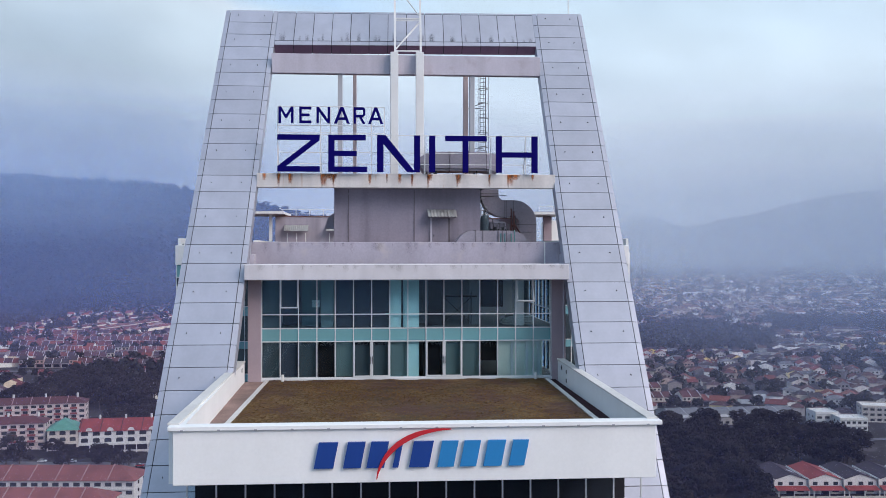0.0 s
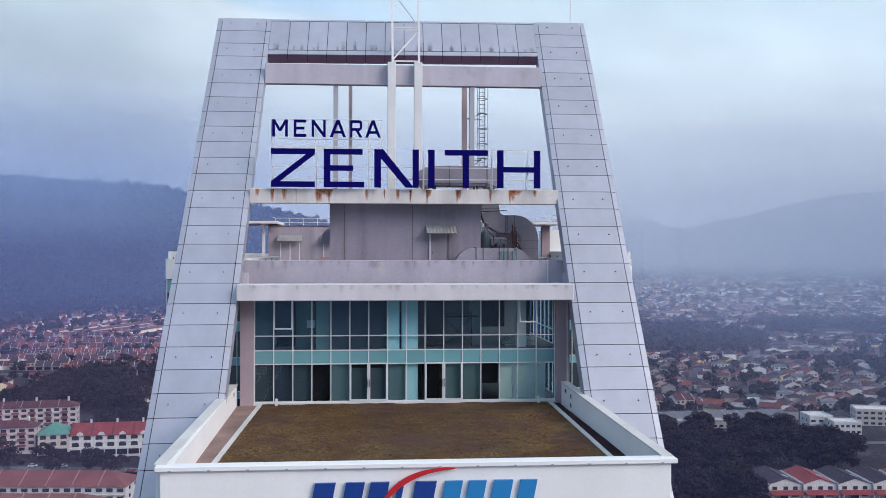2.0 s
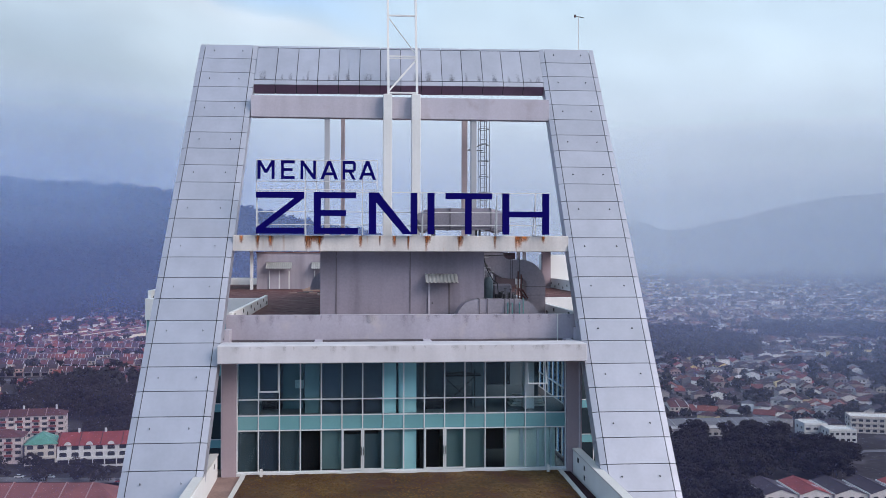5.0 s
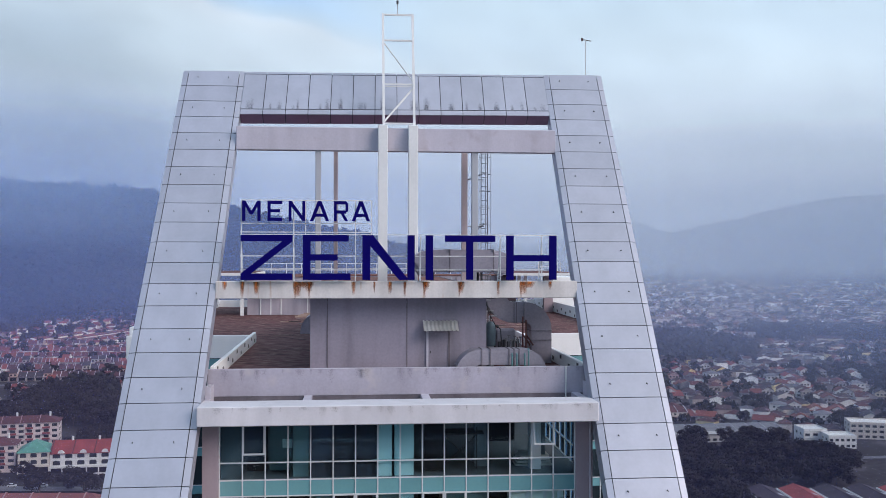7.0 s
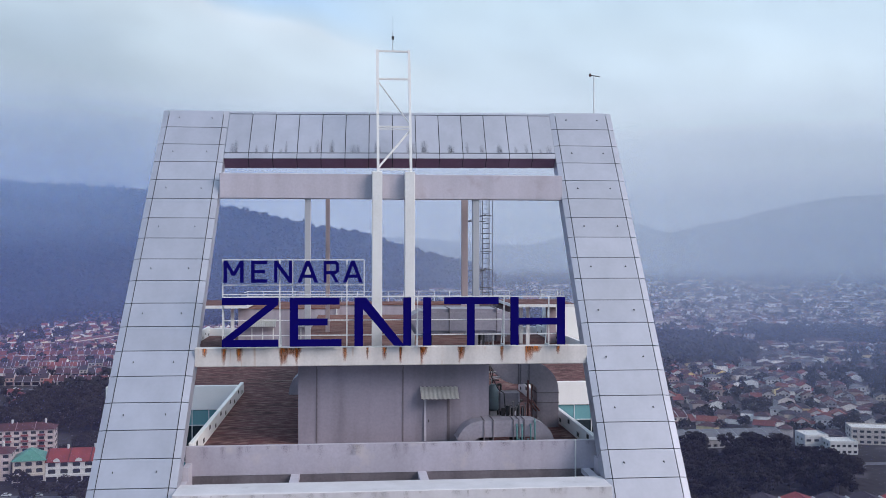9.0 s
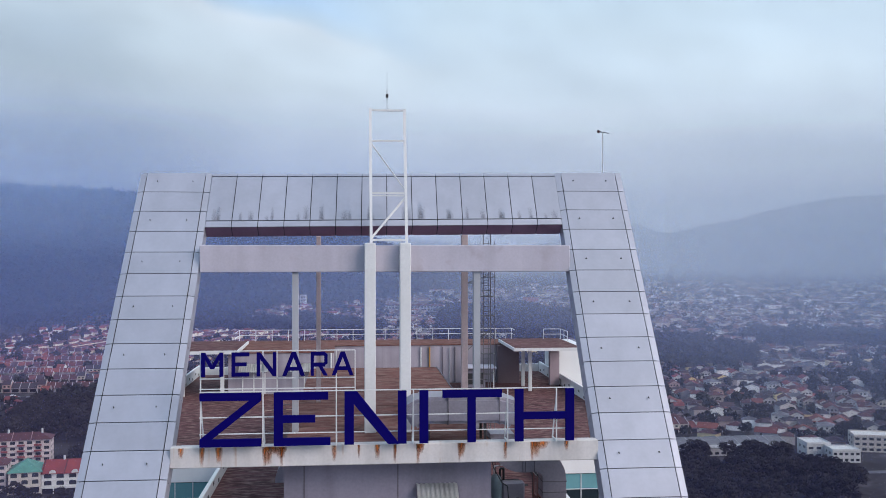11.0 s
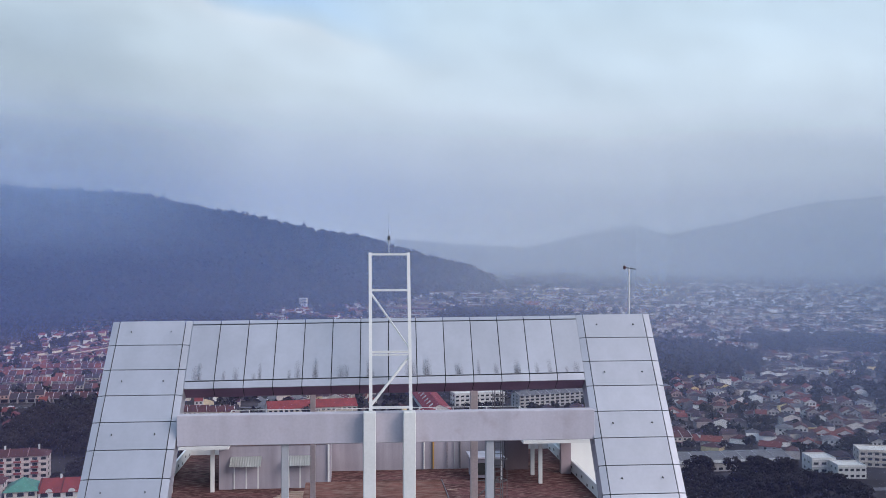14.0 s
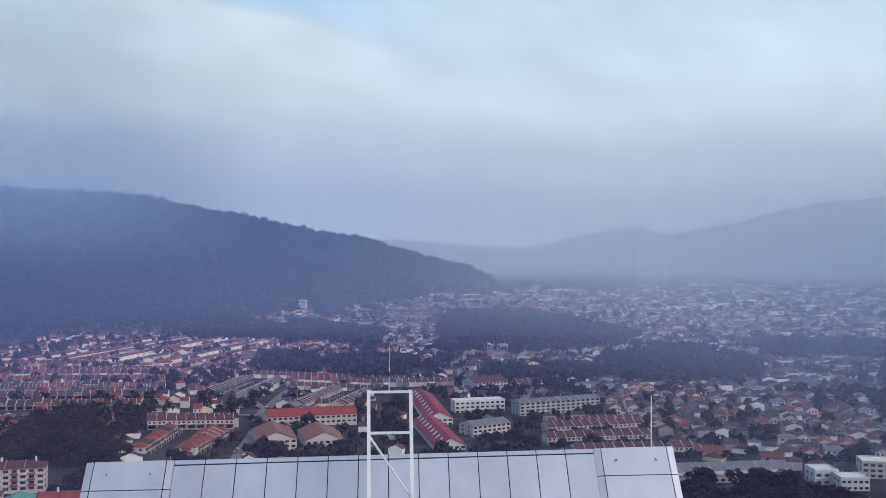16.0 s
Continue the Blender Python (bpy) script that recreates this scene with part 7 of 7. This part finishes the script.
far_row((-345, 1000), (-186, 1027), 6.7, 17, 3.6, 3)
far_row((-360, 1050), (-200, 1077), 6.7, 17, 3.6, 3)
for y in (872, 924, 974):     # backs of the front rows
    far_row((-180, y + 16.5), (-330, y - 9), 6.7, 15, 3.6, 3)
for y in (1026, 1080, 1100):
    far_row((-190, y + 20), (-390, y - 14), 6.7, 15, 3.6, 3)
far_row((-420, 1130), (-290, 1150), 6.7, 15, 3.6, 3)
far_row((-150, 1085), (60, 1090), 6.7, 15, 3.6, 3)
far_row((-60, 1040), (110, 1050), 6.7, 15, 6.2, 3)
for j in range(5, 11):
    far_row((228 + 5 * j, 822 + 43 * j), (433 + 21 * j, 780 + 43 * j), 12.5, 14, 4.6, 2.8)
for j in range(-3, 11):      # the other side of each street
    far_row((440 + 21 * j, 812 + 43 * j), (245 + 5 * j, 856 + 43 * j), 13, 13, 3.4, 2.8)
for y, xa, xb in ((700, 255, 330), (664, 250, 300), (716, 340, 470), (676, 350, 470), (640, 390, 520), (600, 400, 520), (756, 350, 520), (810, 470, 620), (850, 480, 640), (892, 500, 660)):
    far_row((xa, y + 10), (xb, y - 22), 12.5, 13, 3.4, 3.0)
for y, xa, xb in ((905, -60, 10), (955, -150, -130), (1012, -60, 40), (1130, -120, 60), (1000, 110, 125), (1050, 130, 220), (1090, 120, 230)):
    far_row((xa, y), (xb, y + 6), 6.7, 14, 3.6, 3)
# left: rows that run away from the camera up to the hill foot
cream_rows = []
for k, (xa, ya, n, ht) in enumerate(((-372, 1150, 50, 6.4), (-346, 1168, 50, 6.4), (-318, 1172, 52, 3.8), (-292, 1176, 64, 5.0), (-262, 1140, 64, 3.8), (-238, 1120, 56, 3.8), (-210, 1095, 56, 3.8), (-186, 1088, 56, 3.8), (-160, 1090, 52, 3.8), (-138, 1096, 44, 3.8))):
    for i in range(n):
        x, y = xa + 0.29 * 6.7 * i, ya + 0.957 * 6.7 * i
        if fr.rand() < 0.03 or wooded(x, y):
            continue
        (cream_rows if k in (0, 1, 3, 5) else houses).append((x, y, math.atan2(0.957, 0.29) + (math.pi if k % 2 else 0), 6.7, 12.5, 4.7 if k in (0, 1, 3, 5) else 2.9 if k in (2, 4, 6) else 4.5, 2.0))
for j in range(9):
    y0 = 860 + 42 * j
    for i in range(60):
        x = -330 - j * 14 - 6.7 * i
        y = y0 + 0.17 * (x + 330)
        if x > -900 and not wooded(x, y) and fr.rand() > 0.06:
            houses.append((x, y, 0.17, 6.7, 16, 3.6, 3))
# middle distance and right: mixed streets
for j in range(90):
    y0 = 1110 + 38 * j * (1 + j / 110)
    if y0 > 4300:
        break
    tilt = fr.uniform(-0.25, 0.12)
    x = -260 + fr.uniform(0, 40)
    end = 0.62 * y0 + 260
    while x < end:
        step = fr.choice([6.7, 6.7, 13, 16])
        x += step + (fr.uniform(8, 60) if fr.rand() < 0.08 else 0)
        y = y0 + tilt * (x - 200) * 0.35 + fr.uniform(-4, 4) * (step > 8)
        az = math.degrees(math.atan2(x - 2, y - 31))
        if y > lerp_table(H_NEAR + [(11, 4200), (50, 4250)], az) - 60:
            continue
        if y < 1180 and -120 < x < 240 or wooded(x, y):
            continue
        if fr.rand() < 0.12 + (0.5 if y < 1500 else 0.35) * (noise.noise((x / 130, y / 130, 8)) > 0.08) + 0.12 * (y > 3000):
            continue
        big = fr.rand() < (0.012 if y < 2000 else 0.06)
        houses.append((x, y, tilt + (math.pi / 2 if fr.rand() < 0.15 else 0), fr.uniform(30, 60) if big else step * 0.96, fr.uniform(10, 16), fr.choice([3.0, 3.2, 3.4, 6.0]) if not big else 9, fr.uniform(2.4, 3.6)))
# every free plot near the tower's side of town: small houses and yards in loose streets
import collections

grid = collections.defaultdict(list)
for h_ in houses + cream_rows:
    c_, s_ = math.cos(h_[2]), math.sin(h_[2])
    grid[int(h_[0] // 20), int(h_[1] // 20)].append((h_[0] - s_ * h_[4] / 2, h_[1] + c_ * h_[4] / 2, 11 + h_[3] / 3))
for x, y in taken:
    grid[int(x // 20), int(y // 20)].append((x, y + 5, 13))
for x, y in planted:
    grid[int(x // 20), int(y // 20)].append((x, y, 8))
for pts_ in ROADS:
    for (x0, y0), (x1, y1) in zip(pts_, pts_[1:]):
        n = int(math.hypot(x1 - x0, y1 - y0) / 8)
        for i in range(n + 1):
            x, y = x0 + (x1 - x0) * i / n, y0 + (y1 - y0) * i / n
            grid[int(x // 20), int(y // 20)].append((x, y, 12))


def free(x, y):
    return all((x - a) ** 2 + (y - b) ** 2 > r * r for i in (-1, 0, 1) for j in (-1, 0, 1) for a, b, r in grid[int(x // 20) + i, int(y // 20) + j])


yards = []
for j in range(44):
    for i in range(150):
        x, y = -430 + 9 * i, 600 + 27 * j + 0.1 * (9 * i - 430) + fr.uniform(-3, 3)
        if abs(x) > 0.62 * y + 60 or x < -0.42 * y - 60 or wooded(x, y) or y < 640 and x < 300 or not free(x, y + 6):
            continue
        if fr.rand() < (0.62 if x < 20 else 0.42):
            houses.append((x, y, -0.12 + 0.2 * (x < 0) + fr.uniform(-0.25, 0.25) * (x > 0) + (math.pi / 2 if fr.rand() < 0.35 else 0), fr.uniform(7, 10), fr.uniform(9, 13), fr.choice([3.1, 3.4, 5.6]), fr.uniform(2.2, 3.0)))
            grid[int(x // 20), int(y // 20)].append((x, y + 6, 11))
        else:
            yards.append((x, y + 4, fr.uniform(2.8, 5.6)))
far_houses(cream_rows, WALL_CREAM, ROOF_WARM)
far_houses([h_ for h_ in houses if h_[0] < 20], WALL_WARM, ROOF_WARM)
far_houses([h_ for h_ in houses if h_[0] >= 20 and h_[1] < 1300], WALL_FAR, ROOF_FAR)
far_houses([h_ for h_ in houses if h_[0] >= 20 and h_[1] >= 1300], WALL_PALE, ROOF_HAZED)


def far_woods(name, pts, label, K=26):
    """Many trees in one mesh: each a loose heap of leaf clumps with an uneven outline."""
    n = len(pts)
    base = np.repeat(np.array([(p[0], p[1], p[3] if len(p) > 3 else ground_z(p[0], p[1])) for p in pts]), K, axis=0)
    size = np.repeat(np.array([p[2] for p in pts]), K)
    u = fr.normal(size=(n * K, 3))
    u /= np.linalg.norm(u, axis=1)[:, None]
    u[:, 2] = np.abs(u[:, 2]) * 1.25 - 0.2
    c = base + u * (size * fr.uniform(0.55, 1.0, n * K))[:, None] + np.array((0, 0, 1.0)) * (size * 0.75)[:, None]
    e = fr.normal(size=(n * K, 3))
    e /= np.linalg.norm(e, axis=1)[:, None]
    f = np.cross(u, e)
    f /= np.linalg.norm(f, axis=1)[:, None] + 1e-6
    s = (size * fr.uniform(0.35, 0.6, n * K))[:, None]
    v = np.stack([c + e * s, c + f * s, c - e * s * 0.8 - f * s * 0.3], axis=1).reshape(-1, 3)
    me = bpy.data.meshes.new(name)
    me.from_pydata(v.tolist(), [], np.arange(len(v)).reshape(-1, 3).tolist())
    me.materials.append(LEAF_FAR)
    tagged(new(name, me), label, "trees", kind="stuff")


pts = []
for w in WOODS:
    xs_, ys_ = [p[0] for p in w], [p[1] for p in w]
    area = (max(xs_) - min(xs_)) * (max(ys_) - min(ys_))
    for _ in range(int(area / 75)):
        x, y = fr.uniform(min(xs_), max(xs_)), fr.uniform(min(ys_), max(ys_))
        if inside((x, y), w) and noise.noise((x / 60, y / 60, 6)) > -0.22:
            pts.append((x, y, fr.uniform(5, 9.5)))
far_woods("street_trees", spare + yards, "dark street trees among the houses", 70)
far_woods("far_woods", pts, "dark woods between the far houses")
pts = []
for _ in range(13000):
    y = 700 + 3500 * fr.rand() ** 1.2
    x = fr.uniform(-0.42 * y - 150, 0.62 * y + 150)
    if clear(x, y, 9) if y < 1100 else True:
        if noise.noise((x / 90, y / 90, 4)) > -0.05 and (y > 1000 or fr.rand() < 0.4) and (y < 1500 or x < 100 or fr.rand() < 0.45):
            pts.append((x, y, fr.uniform(3.0, 6.5) * (1.5 if y > 2000 else 1)))
far_woods("scattered_trees", pts, "scattered dark trees among the houses")
pts = []
for _ in range(11000):
    a = fr.uniform(-24, 8.5)
    f = 0.02 + 0.8 * fr.rand() ** 0.7
    x, y, z = hill_point(a, f, H_RIDGE, H_NEAR, H_FAR, 9)
    pts.append((x, y, fr.uniform(8, 15), z - 6))
far_woods("hill_forest", pts, "dark forest trees covering the hill side")
pts = []
for _ in range(1000):
    a = fr.uniform(-20, 8.5)
    r0, r1 = lerp_table(H_NEAR, a), lerp_table(H_FAR, a)
    x, y, z = hill_point(a, (r1 - r0) / (r1 + 400 - r0) + fr.uniform(-0.05, 0.01), H_RIDGE, H_NEAR, H_FAR, 9)
    pts.append((x, y, fr.uniform(5, 12) * (1 + 0.6 * noise.noise((a * 3, 0, 0))), z + fr.uniform(-2, 9)))
far_woods("crest_trees", pts, "uneven trees along the hill crest")
